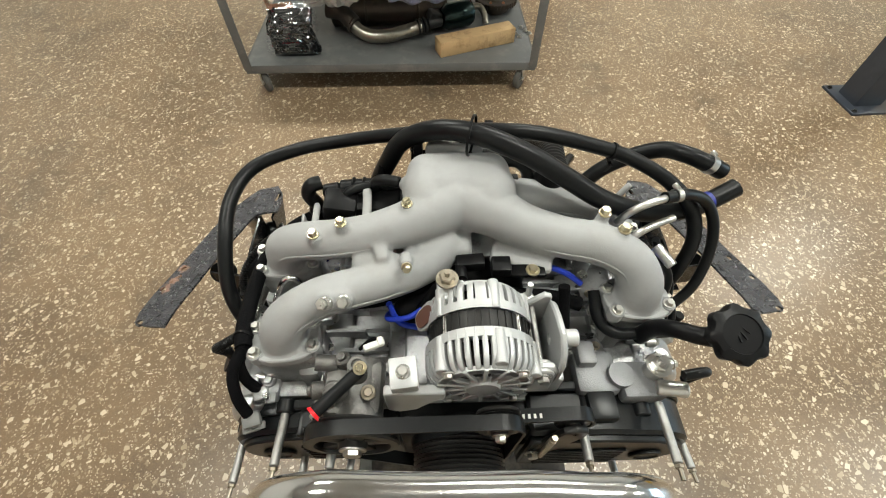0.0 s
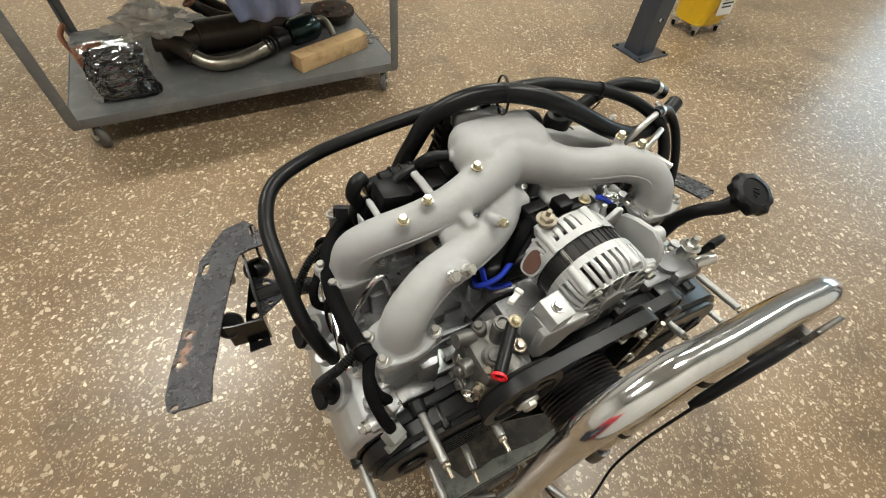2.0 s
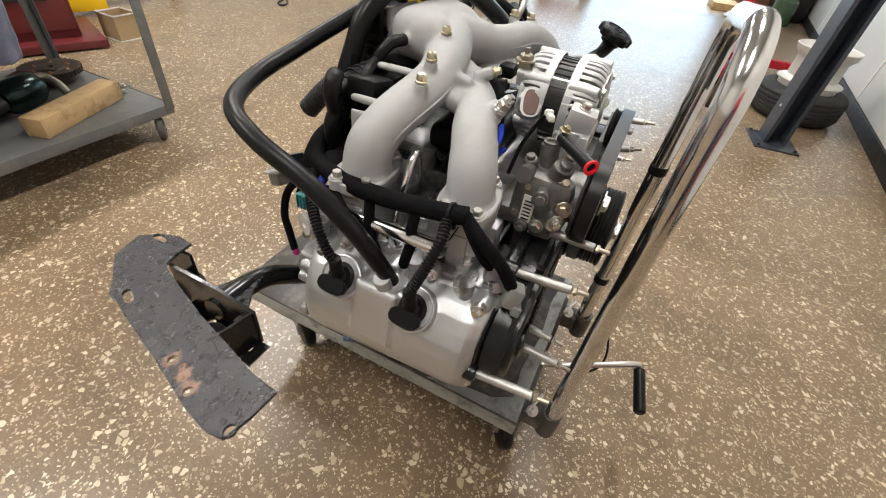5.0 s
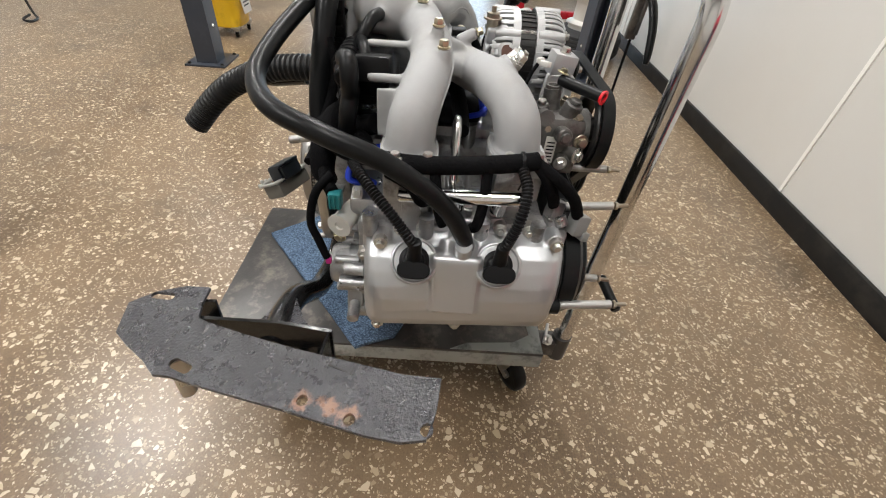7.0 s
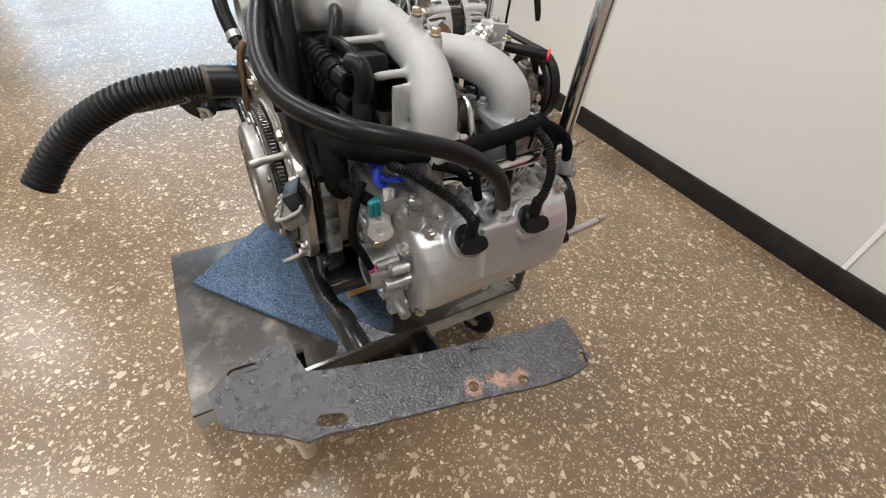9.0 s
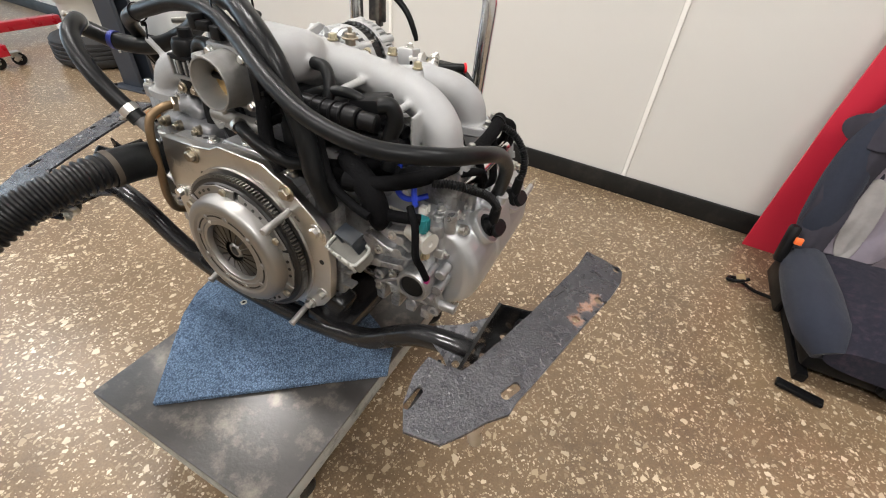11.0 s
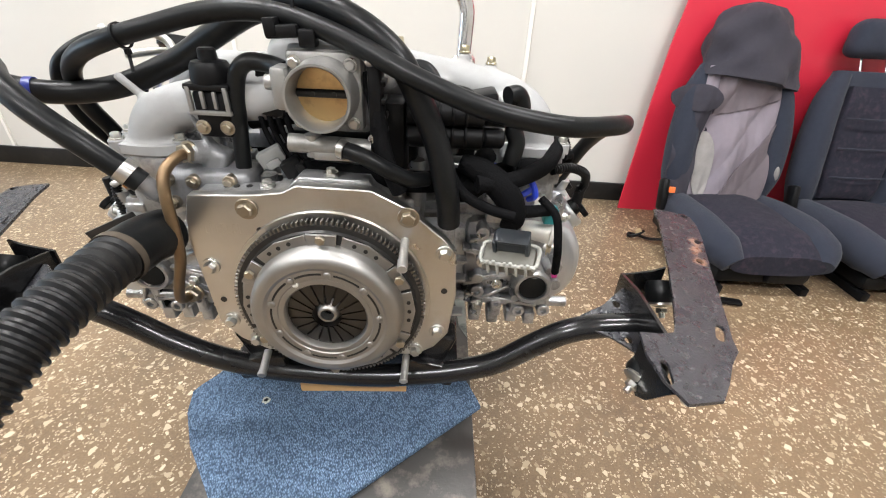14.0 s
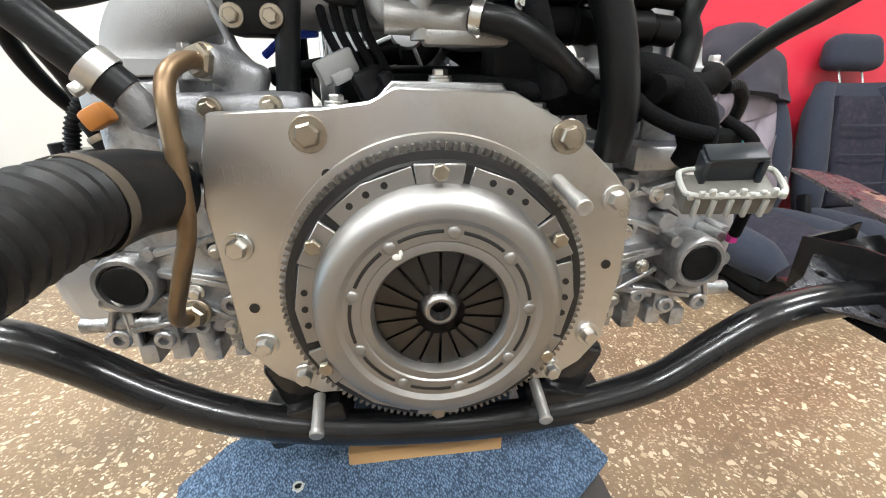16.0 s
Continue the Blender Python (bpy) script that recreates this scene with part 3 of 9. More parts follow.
def ceiling_lamp(x, y):
    t = thing("ceiling_lamp", (x, y, CEIL - 0.09), "white fluorescent ceiling lamp with pale diffuser", "ceiling lamp", "ceiling lamps")
    b1 = B()
    box(b1, (x, y, CEIL - 0.045), (1.3, 0.36, 0.09), bev=0.008)
    part("housing", b1, TRIM, t)
    b1 = B()
    box(b1, (x, y, CEIL - 0.105), (1.24, 0.30, 0.03), bev=0.01)
    part("diffuser", b1, LAMPM, t)


LAMPM = bpy.data.materials.new("lamp_diffuser")
LAMPM.use_nodes = True
LAMPM.node_tree.nodes["Principled BSDF"].inputs["Emission Color"].default_value = (1.0, 0.92, 0.78, 1)
LAMPM.node_tree.nodes["Principled BSDF"].inputs["Emission Strength"].default_value = 6.0
for lx, ly, _ in LAMPS:
    ceiling_lamp(lx, ly)

# ---- the engine ----
engine = thing("engine", (0, 0.36, 0.335), "rebuilt flat-four car engine, bare aluminium with black hoses", "engine")
CX, CZ = 0.006, 0.615

# crankcase
bm = B()
box(bm, (0, 0.36, 0.62), (0.25, 0.38, 0.24), bev=0.02)
box(bm, (0, 0.36, 0.735), (0.19, 0.33, 0.05), bev=0.015)
box(bm, (-0.155, 0.345, 0.615), (0.09, 0.26, 0.15), bev=0.015)
box(bm, (0.155, 0.39, 0.615), (0.09, 0.27, 0.15), bev=0.015)
for i in range(6):
    box(bm, (-0.155, 0.235 + 0.044 * i, 0.69), (0.10, 0.007, 0.03))
    box(bm, (0.155, 0.275 + 0.046 * i, 0.69), (0.10, 0.007, 0.03))
for sx in (-1, 1):
    for i in range(4):
        cyl(bm, (sx * 0.11, 0.22 + 0.09 * i, 0.73), (sx * 0.11, 0.22 + 0.09 * i, 0.775), 0.013)
    box(bm, (sx * 0.15, 0.53, 0.63), (0.05, 0.03, 0.20), bev=0.008)
    for k in range(4):
        box(bm, (sx * 0.178, 0.535, 0.56 + 0.035 * k), (0.035, 0.02, 0.005), (0, 0, 0), bev=0.001)
part("crankcase", bm, BLOCK, engine, "cast aluminium crankcase with ribs")
bm = B()
box(bm, (0, 0.365, 0.425), (0.22, 0.26, 0.176), bev=0.02)
box(bm, (0, 0.365, 0.505), (0.27, 0.31, 0.012), bev=0.004)
part("oil_pan", bm, PAINT, engine, "black painted steel oil pan")

# heads with their intake pedestals
HEADS = ((-1, 0.335, ((-0.275, 0.255), (-0.298, 0.405))), (1, 0.365, ((0.29, 0.312), (0.277, 0.470))))
for sx, yc, ports in HEADS:
    bm = B()
    box(bm, (sx * 0.265, yc, 0.615), (0.14, 0.285, 0.175), bev=0.014)
    box(bm, (sx * 0.29, yc, 0.70), (0.10, 0.28, 0.03), bev=0.008)
    for px_, py_ in ports:
        box(bm, (px_, py_, 0.745), (0.085, 0.068, 0.115), bev=0.016)
        box(bm, (px_ - sx * 0.03, py_ - 0.03, 0.725), (0.035, 0.03, 0.09), bev=0.01)
    # rear face: cam plug housing, ribs and bosses
    yr = yc + (0.14 if sx < 0 else 0.113)
    rb = yc + (0.14 if sx < 0 else 0.132)
    px = 0.311 if sx < 0 else 0.320
    hd = part("cylinder_head", bm, BLOCK, engine, "cast aluminium cylinder head with ribbed end face")
    for i in range(4):
        bm = B()
        cyl(bm, (sx * 0.345, yc - 0.12 + 0.08 * i, 0.70), (sx * 0.345, yc - 0.12 + 0.08 * i, 0.735), 0.011)
        part("top_boss", bm, BLOCK, hd)
    bm = B()
    cyl(bm, (sx * px, yr - 0.03, 0.603), (sx * px, yr + 0.042, 0.603), 0.031, n=28)
    part("cam_housing", bm, BLOCK, hd)
    for bx_, bz_ in ((0.352, 0.60), (0.27, 0.65)):
        bm = B()
        cyl(bm, (sx * bx_, yr - 0.02, bz_), (sx * bx_, yr + 0.03, bz_), 0.010)
        part("end_boss", bm, BLOCK, hd)
    bm = B()
    box(bm, (sx * 0.27, yr - 0.01, 0.72), (0.09, 0.05, 0.03), bev=0.006)
    part("end_pad", bm, BLOCK, hd)
    for k, (a, b) in enumerate(((0.56, 0.20), (0.60, 0.215), (0.645, 0.21), (0.685, 0.22))):
        bm = B()
        box(bm, (sx * (b + 0.03), rb + 0.002, a), (0.10, 0.035, 0.008), (0, sx * 14 * (-1) ** k, 0), bev=0.0015, seg=1)
        part("web_rib", bm, BLOCK, hd)
    for k in range(3):
        bm = B()
        box(bm, (sx * (0.225 + 0.035 * k), rb, 0.535), (0.018, 0.03, 0.04), bev=0.003)
        part("foot_lug", bm, BLOCK, hd)
    bm = B()
    cyl(bm, (sx * px, yr + 0.042, 0.603), (sx * px, yr + 0.0465, 0.603), 0.0225, n=28, bev=0.002)
    part("cam_plug", bm, RUBBER, hd, "black rubber cam end plug")
    bm = B()
    lathe(bm, (sx * px, yr + 0.020, 0.603), (0, 1, 0), [(0, 0.0335), (0.022, 0.0325), (0.026, 0.0310), (0.028, 0.0290), (0.028, 0.0245), (0.022, 0.0235), (0.018, 0.0230)], 36, caps=(False, False))
    for q in (40, 130, 220, 310):
        cx_, cz_ = sx * px + 0.038 * math.cos(radians(q)), 0.603 + 0.038 * math.sin(radians(q))
        cyl(bm, (cx_, yr, cz_), (cx_, yr + 0.038, cz_), 0.0072, n=14, bev=0.001)
    part("cam_plug_ring", bm, BLOCK, hd, "machined ring round the cam plug")
    for q, r_ in ((75, 0.062), (165, 0.070), (350, 0.066)):
        bm = B()
        cx_, cz_ = sx * 0.285 + r_ * math.cos(radians(q)), 0.612 + r_ * math.sin(radians(q))
        cyl(bm, (cx_, yr - 0.01, cz_), (cx_, yr + 0.022, cz_), 0.010, n=16, bev=0.0015)
        cyl(bm, (cx_, yr + 0.020, cz_), (cx_, yr + 0.0225, cz_), 0.005, n=12)
        part("end_boss", bm, BLOCK, hd)
    for x0_, z0_, x1_, z1_ in ((0.205, 0.660, 0.270, 0.632), (0.205, 0.600, 0.268, 0.612), (0.212, 0.548, 0.276, 0.586), (0.235, 0.690, 0.290, 0.655), (0.250, 0.560, 0.330, 0.545), (0.340, 0.585, 0.352, 0.545)):
        bm = B()
        m_ = Vector((sx * (x0_ + x1_) / 2, rb + 0.008, (z0_ + z1_) / 2))
        l_ = math.hypot(x1_ - x0_, z1_ - z0_)
        box(bm, m_, (l_, 0.026, 0.0065), (0, -math.degrees(math.atan2(z1_ - z0_, sx * (x1_ - x0_))), 0), bev=0.0015, seg=1)
        part("web_rib", bm, BLOCK, hd)
    for k, (x_, z_, r_) in enumerate(((0.228, 0.640, 0.013), (0.222, 0.572, 0.012), (0.258, 0.548, 0.010), (0.300, 0.532, 0.011), (0.345, 0.535, 0.012), (0.222, 0.690, 0.011))):
        bm = B()
        lathe(bm, (sx * x_, rb - 0.01, z_), (0, 1, 0), [(0, r_), (0.030, r_), (0.0315, r_ - 0.0015), (0.0315, r_ * 0.5), (0.024, r_ * 0.45), (0.024, 0.001)], 22)
        part("hollow_boss", bm, BLOCK, hd)
    for k in range(4):
        bm = B()
        box(bm, (sx * (0.222 + 0.034 * k), rb - 0.006, 0.514 - 0.004 * (k % 2)), (0.020, 0.040, 0.026), bev=0.003)
        part("foot_lug", bm, BLOCK, hd)
    bm = B()
    cyl(bm, (sx * 0.300, rb + 0.010, 0.552), (sx * 0.385, rb + 0.008, 0.549), 0.0095, n=18, bev=0.0015)
    part("end_tube", bm, BLOCK, hd)
    for i in range(5):
        bm = B()
        hexbolt(bm, (sx * (0.23 + 0.02 * (i % 2)), yc - 0.11 + 0.055 * i, 0.718), (0, 0, 1), 0.007, 0.009)
        part("bolt", bm, ZINC, hd)

    # valve cover: a drum with a rounded shoulder, two recessed plug wells and a boxed breather between them
    bm = B()
    cv = yc - 0.017 if sx < 0 else yc
    y0, y1 = cv - 0.146, cv + 0.144
    prof = [(0.325, 0.507), (0.348, 0.508), (0.368, 0.514), (0.386, 0.526), (0.399, 0.545), (0.4065, 0.568), (0.409, 0.594), (0.4075, 0.622), (0.402, 0.648), (0.392, 0.672), (0.379, 0.692), (0.362, 0.707), (0.345, 0.714), (0.325, 0.715)]
    rings_ = []
    for y_, k_ in ((y0, 0.70), (y0 + 0.003, 0.82), (y0 + 0.009, 0.925), (y0 + 0.018, 0.98), (y0 + 0.030, 1.0), (y1 - 0.030, 1.0), (y1 - 0.018, 0.98), (y1 - 0.009, 0.925), (y1 - 0.003, 0.82), (y1, 0.70)):
        rings_.append([bm.verts.new((sx * (0.325 + (a - 0.325) * k_), y_, 0.61 + (b - 0.61) * (0.80 + 0.20 * k_))) for a, b in prof])
    skin(bm, rings_)
    box(bm, (sx * 0.334, cv - 0.001, 0.611), (0.018, 0.304, 0.218), bev=0.010)
    for fy, fz in ((cv + 0.128, 0.500), (cv - 0.002, 0.502), (cv - 0.136, 0.518), (cv + 0.120, 0.712), (cv - 0.130, 0.714), (cv + 0.008, 0.718)):
        cyl(bm, (sx * 0.330, fy, fz), (sx * 0.358, fy, fz), 0.0135, n=16)
        box(bm, (sx * 0.344, fy, fz + (0.012 if fz < 0.6 else -0.012)), (0.024, 0.022, 0.024), bev=0.003)

    def zc(y_, z_):
        """The cover sits a little askew: its front end higher."""
        return 0.6225 + (z_ - 0.611) * 0.82 + 0.06 * (cv - y_)
    for v_ in bm.verts:
        v_.co.z = zc(v_.co.y, v_.co.z)
    WELL = Vector((sx * 0.74, 0, 0.67)).normalized()
    wells = [Vector((sx * 0.388, cv + 0.070, 0.688)), Vector((sx * 0.388, cv - 0.047, 0.690))]
    for c in wells:
        cyl(bm, c - WELL * 0.040, c + WELL * 0.004, 0.034, 0.031, n=30)
    box(bm, (sx * 0.386, cv + 0.010, 0.652), (0.040, 0.074, 0.098), (0, sx * -12, 0), bev=0.008)
    box(bm, (sx * 0.372, cv + 0.008, 0.694), (0.040, 0.052, 0.022), (0, sx * 12, 0), bev=0.006)
    vc = part("valve_cover", bm, COVER, engine, "silver painted valve cover with two spark plug wells", cast=0.0024, soften=2)
    for fy, fz in ((cv + 0.128, 0.498), (cv - 0.002, 0.500), (cv - 0.136, 0.516), (cv + 0.120, 0.713), (cv - 0.130, 0.715)):
        bm = B()
        cyl(bm, (sx * 0.350, fy, zc(fy, fz)), (sx * 0.366, fy, zc(fy, fz)), 0.0095, n=16, bev=0.001)
        hexbolt(bm, (sx * 0.366, fy, zc(fy, fz)), (sx, 0, 0), 0.0066, 0.009)
        part("bolt", bm, ZINC, vc)
    for c in wells:
        bm = B()
        lathe(bm, c, WELL, [(-0.006, 0.0335), (0.0035, 0.0330), (0.0055, 0.0318), (0.0060, 0.0302), (0.0048, 0.0286), (0.0015, 0.0278), (-0.004, 0.0274)], 40, caps=(False, False))
        part("well_rim", bm, COVER, vc)
        bm = B()
        lathe(bm, c, WELL, [(0.0, 0.0276), (0.0028, 0.0272), (0.0040, 0.0250), (0.0030, 0.0225), (0.0045, 0.0210), (0.0060, 0.0160), (0.0160, 0.0140), (0.0180, 0.0110), (0.0180, 0.002)], 34)
        boot = part("plug_boot", bm, PLASTIC, vc, "black rubber spark plug boot")
        bm = B()
        t_ = c + WELL * 0.015 + Vector((sx * 0.008, 0, -0.010))
        prism(bm, ellipse(0.0225, 0.0125, 26, power=2.6), t_, Vector((0, 1, 0)), WELL.cross(Vector((0, 1, 0))), 0.010 if WELL.cross(Vector((0, 1, 0))).cross(Vector((0, 1, 0))).dot(WELL) < 0 else -0.010, bev=0.0015)
        part("pull_tab", bm, PLASTIC, boot)
        bm = B()
        cyl(bm, c + WELL * 0.012, c + WELL * 0.018 + Vector((0, 0.0, 0.034)), 0.0105, 0.0088, n=14, bev=0.001)
        part("lead_neck", bm, PLASTIC, boot)
    bm = B()
    cyl(bm, (sx * 0.378, cv + 0.002, 0.690), (sx * 0.388, cv + 0.004, 0.722), 0.0125, n=18, bev=0.001)
    lathe(bm, (sx * 0.378, cv + 0.002, 0.692), (sx * 0.30, 0, 0.95), [(0, 0.0130), (0.001, 0.0165), (0.006, 0.0165), (0.007, 0.0130)], 24, caps=(False, False))
    part("breather_nipple", bm, COVER, vc)
    bm = B()
    box(bm, (sx * 0.4045, cv + 0.010, 0.650), (0.004, 0.064, 0.078), (0, sx * -12, 0), bev=0.0018, seg=1)
    part("breather_panel", bm, COVER, vc)

    # machined bosses, ribs and bolts on the top deck
    for k in range(5):
        bm = B()
        y_ = yc - 0.115 + 0.058 * k
        cyl(bm, (sx * 0.318, y_, 0.705), (sx * 0.322, y_, 0.726), 0.012, n=18, bev=0.0015)
        cyl(bm, (sx * 0.322, y_, 0.724), (sx * 0.3225, y_, 0.729), 0.0065, n=14)
        part("boss", bm, BLOCK, hd)
    for k in range(6):
        bm = B()
        box(bm, (sx * 0.205, yc - 0.12 + 0.047 * k, 0.706), (0.075, 0.006, 0.030), bev=0.0015, seg=1)
        part("rib", bm, BLOCK, hd)
    for k in range(4):
        bm = B()
        z_ = 0.545 + 0.045 * k
        hexbolt(bm, (sx * (0.225 + 0.03 * (k % 2)), rb + 0.020, z_), (0, 1, 0), 0.0062, 0.008, shank=0.01)
        part("bolt", bm, ZINC, hd)
    for px_, py_ in ports:
        bm = B()
        box(bm, (px_ - sx * 0.046, py_ + 0.012, 0.752), (0.012, 0.034, 0.060), bev=0.003)
        part("port_lug", bm, BLOCK, hd)
        bm = B()
        box(bm, (px_ + sx * 0.044, py_ - 0.008, 0.760), (0.010, 0.028, 0.050), bev=0.003)
        part("port_lug", bm, BLOCK, hd)
        bm = B()
        hexbolt(bm, (px_ - sx * 0.052, py_ + 0.012, 0.745), (-sx, 0, 0), 0.006, 0.007)
        part("bolt", bm, ZINC, hd)

    # flange, gasket line and bolt bosses round the valve cover
    for name_, m_, x_, w_, gy, gz in (("cover_gasket", PLASTIC, 0.3232, 0.0030, 0.298, 0.214), ("cover_flange", COVER, 0.3290, 0.0070, 0.303, 0.221)):
        bm = B()
        box(bm, (sx * x_, cv - 0.001, 0.611), (w_, gy, gz), bev=0.0012, seg=1)
        for v_ in bm.verts:
            v_.co.z = zc(v_.co.y, v_.co.z)
        part(name_, bm, m_, vc)
    for fy, fz in ((cv + 0.149, 0.66), (cv + 0.150, 0.57), (cv + 0.062, 0.504), (cv - 0.072, 0.506), (cv - 0.148, 0.60), (cv + 0.062, 0.724), (cv - 0.050, 0.726), (cv - 0.092, 0.724), (cv + 0.095, 0.722)):
        bm = B()
        cyl(bm, (sx * 0.327, fy, zc(fy, fz)), (sx * 0.345, fy, zc(fy, fz)), 0.0095, n=18, bev=0.0015)
        hexbolt(bm, (sx * 0.345, fy, zc(fy, fz)), (sx, 0, 0), 0.0056, 0.008, washer=1.4)
        part("flange_bolt", bm, ZINC, vc)
    # cam carrier along the top: a stepped rail with seats and cap bolts
    bm = B()
    box(bm, (sx * 0.318, cv, 0.716), (0.030, 0.285, 0.014), bev=0.003)
    cr_ = part("cam_carrier", bm, BLOCK, hd, "stepped aluminium cam carrier edge")
    for k in range(7):
        bm = B()
        y_ = cv - 0.128 + 0.0425 * k
        z_ = 0.723 + 0.004 * (k % 2)
        box(bm, (sx * (0.318 - 0.010 * (k % 2)), y_, z_), (0.030, 0.019, 0.016), (0, 0, 5 * (-1) ** k), bev=0.003)
        part("carrier_seat", bm, BLOCK, cr_)
        bm = B()
        hexbolt(bm, (sx * (0.320 - 0.010 * (k % 2)), y_, z_ + 0.008), (0, 0, 1), 0.0062, 0.009, washer=1.5)
        part("bolt", bm, ZINC, cr_)
    # injectors, pads and screws on the top deck
    for k, (px_, py_) in enumerate(ports):
        bm = B()
        a_ = Vector((sx * 0.318, py_ + 0.018, 0.735))
        d_ = Vector((sx * 0.42, 0, 0.90))
        cyl(bm, a_ - d_ * 0.012, a_ + d_ * 0.010, 0.0105, n=18, bev=0.001)
        cyl(bm, a_ + d_ * 0.010, a_ + d_ * 0.030, 0.0085, n=18, bev=0.001)
        inj = part("injector", bm, PLASTIC, hd, "black fuel injector with a bronze ring")
        bm = B()
        lathe(bm, a_ + d_ * 0.009, d_, [(0, 0.0108), (0.004, 0.0112), (0.006, 0.0108)], 22, caps=(False, False))
        part("ring", bm, OLDBOLT, inj)
    for k, (dx_, dy_, dz_, w_, l_, h_) in enumerate(((0.236, -0.10, 0.722, 0.026, 0.030, 0.016), (0.300, -0.055, 0.720, 0.030, 0.022, 0.012), (0.245, 0.0, 0.726, 0.032, 0.026, 0.020), (0.308, 0.050, 0.721, 0.022, 0.030, 0.014), (0.240, 0.09, 0.724, 0.028, 0.034, 0.018), (0.292, 0.118, 0.718, 0.034, 0.020, 0.012))):
        bm = B()
        box(bm, (sx * dx_, yc + dy_, dz_), (w_, l_, h_), (0, 0, 6 * (-1) ** k), bev=0.002)
        pd_ = part("machined_pad", bm, BLOCK, hd)
        bm = B()
        hexbolt(bm, (sx * dx_, yc + dy_, dz_ + h_ / 2), (0, 0, 1), 0.0055, 0.007, washer=1.5)
        part("bolt", bm, ZINC if k % 2 else OLDBOLT, pd_)

# plug leads, in split corrugated sleeve
for pts in ([(-0.398, 0.388, 0.722), (-0.402, 0.398, 0.742), (-0.392, 0.420, 0.768), (-0.370, 0.446, 0.786), (-0.345, 0.466, 0.796), (-0.318, 0.480, 0.796)],
            [(-0.398, 0.271, 0.724), (-0.404, 0.266, 0.748), (-0.396, 0.256, 0.778), (-0.372, 0.250, 0.806), (-0.345, 0.256, 0.822)]):
    bm = B()
    ribbed(bm, pts, 0.0078, 0.0045, 0.0016, 12)
    part("plug_lead", bm, PLASTIC, engine, "plug lead in black corrugated sleeve")

# timing covers
COVER_SHAPE = [(0.352, 0.704), (0.372, 0.686), (0.386, 0.661), (0.391, 0.632), (0.386, 0.603), (0.372, 0.577), (0.352, 0.559), (0.325, 0.549)]


def cover_layer(sx, d, y0, y1, zt, bev):
    """One layer of a timing cover, drawn in by d from the outline."""
    out = [(0.322, zt - 0.022)] + COVER_SHAPE
    c = Vector((0.24, 0.645))
    pts = []
    for x, z in out:
        v = Vector((x, z)) - c
        v -= v.normalized() * d
        pts.append((sx * (c.x + v.x), c.y + v.y))
    pts += [(sx * 0.10, 0.545 + d), (sx * 0.10, zt - d), (sx * 0.22, zt - d)]
    if sx < 0:
        pts = pts[::-1]
    t = B()
    prism(t, pts, (0, y1, 0), (1, 0, 0), (0, 0, 1), y1 - y0, bev=bev)
    return t


for sx, cx, y0, y1, zt in ((-1, 0.312, 0.128, 0.186, 0.742), (1, 0.312, 0.110, 0.200, 0.748)):
    tcv = part("timing_cover", cover_layer(sx, 0.006, y0 + 0.010, y1 - 0.014, zt, 0.006), TCOVER, engine, "black plastic timing belt cover")
    part("rear_flange", cover_layer(sx, 0.0, y1 - 0.016, y1, zt, 0.003), TCOVER, tcv)
    part("front_panel", cover_layer(sx, 0.020, y0, y0 + 0.014, zt, 0.003), TCOVER, tcv)
    bm = B()
    lathe(bm, (sx * cx, y0, 0.632), (0, -1, 0), [(0, 0.027), (0.005, 0.027), (0.0065, 0.025), (0.0065, 0.021), (0.004, 0.019), (0.004, 0.001)], 32)
    part("round_cap", bm, TCOVER, tcv, "round pressed cap on the cover")
    for k in range(7):
        bm = B()
        box(bm, (sx * 0.195, y0 - 0.001, 0.585 + 0.015 * k), (0.14, 0.007, 0.004), bev=0.001, seg=1)
        part("rib", bm, TCOVER, tcv)
    for bx, bz in ((0.284, 0.728), (0.388, 0.616), (0.195, 0.734), (0.282, 0.552)):
        bm = B()
        cyl(bm, (sx * bx, y0 + 0.036, bz), (sx * bx, y1, bz), 0.0135, n=20, bev=0.002)
        part("stud_boss", bm, TCOVER, tcv)
    bm = B()
    box(bm, (sx * 0.300, y1 - 0.012, 0.722), (0.060, 0.022, 0.010), bev=0.003)
    box(bm, (sx * 0.255, y1 - 0.03, 0.722), (0.012, 0.05, 0.014), bev=0.003)
    part("top_ledge", bm, TCOVER, tcv)
    if sx > 0:
        bm = B()
        box(bm, (0.215, 0.165, 0.742), (0.045, 0.06, 0.034), bev=0.006)
        part("raised_block", bm, TCOVER, tcv)
bm = B()
box(bm, (0, 0.165, 0.63), (0.24, 0.06, 0.20), bev=0.012)
cyl(bm, (-0.005, 0.125, 0.655), (-0.005, 0.16, 0.655), 0.082, n=40, bev=0.005)
part("timing_cover_centre", bm, TCOVER, engine)


def standoff(p0, p1, tip=0.022, r=0.0068):
    p0, p1 = Vector(p0), Vector(p1)
    w = (p1 - p0).normalized()
    t = B()
    cyl(t, p0, p1, r, n=12, bev=0.0012)
    s = part("cover_stud", t, STUDM, engine, "long dull zinc plated stud")
    t = B()
    hexbolt(t, p1, w, r * 0.95, 0.007, washer=0)
    cyl(t, p1 + w * 0.004, p1 + w * tip, r * 0.5, n=8)
    part("nut", t, OLDBOLT, s)


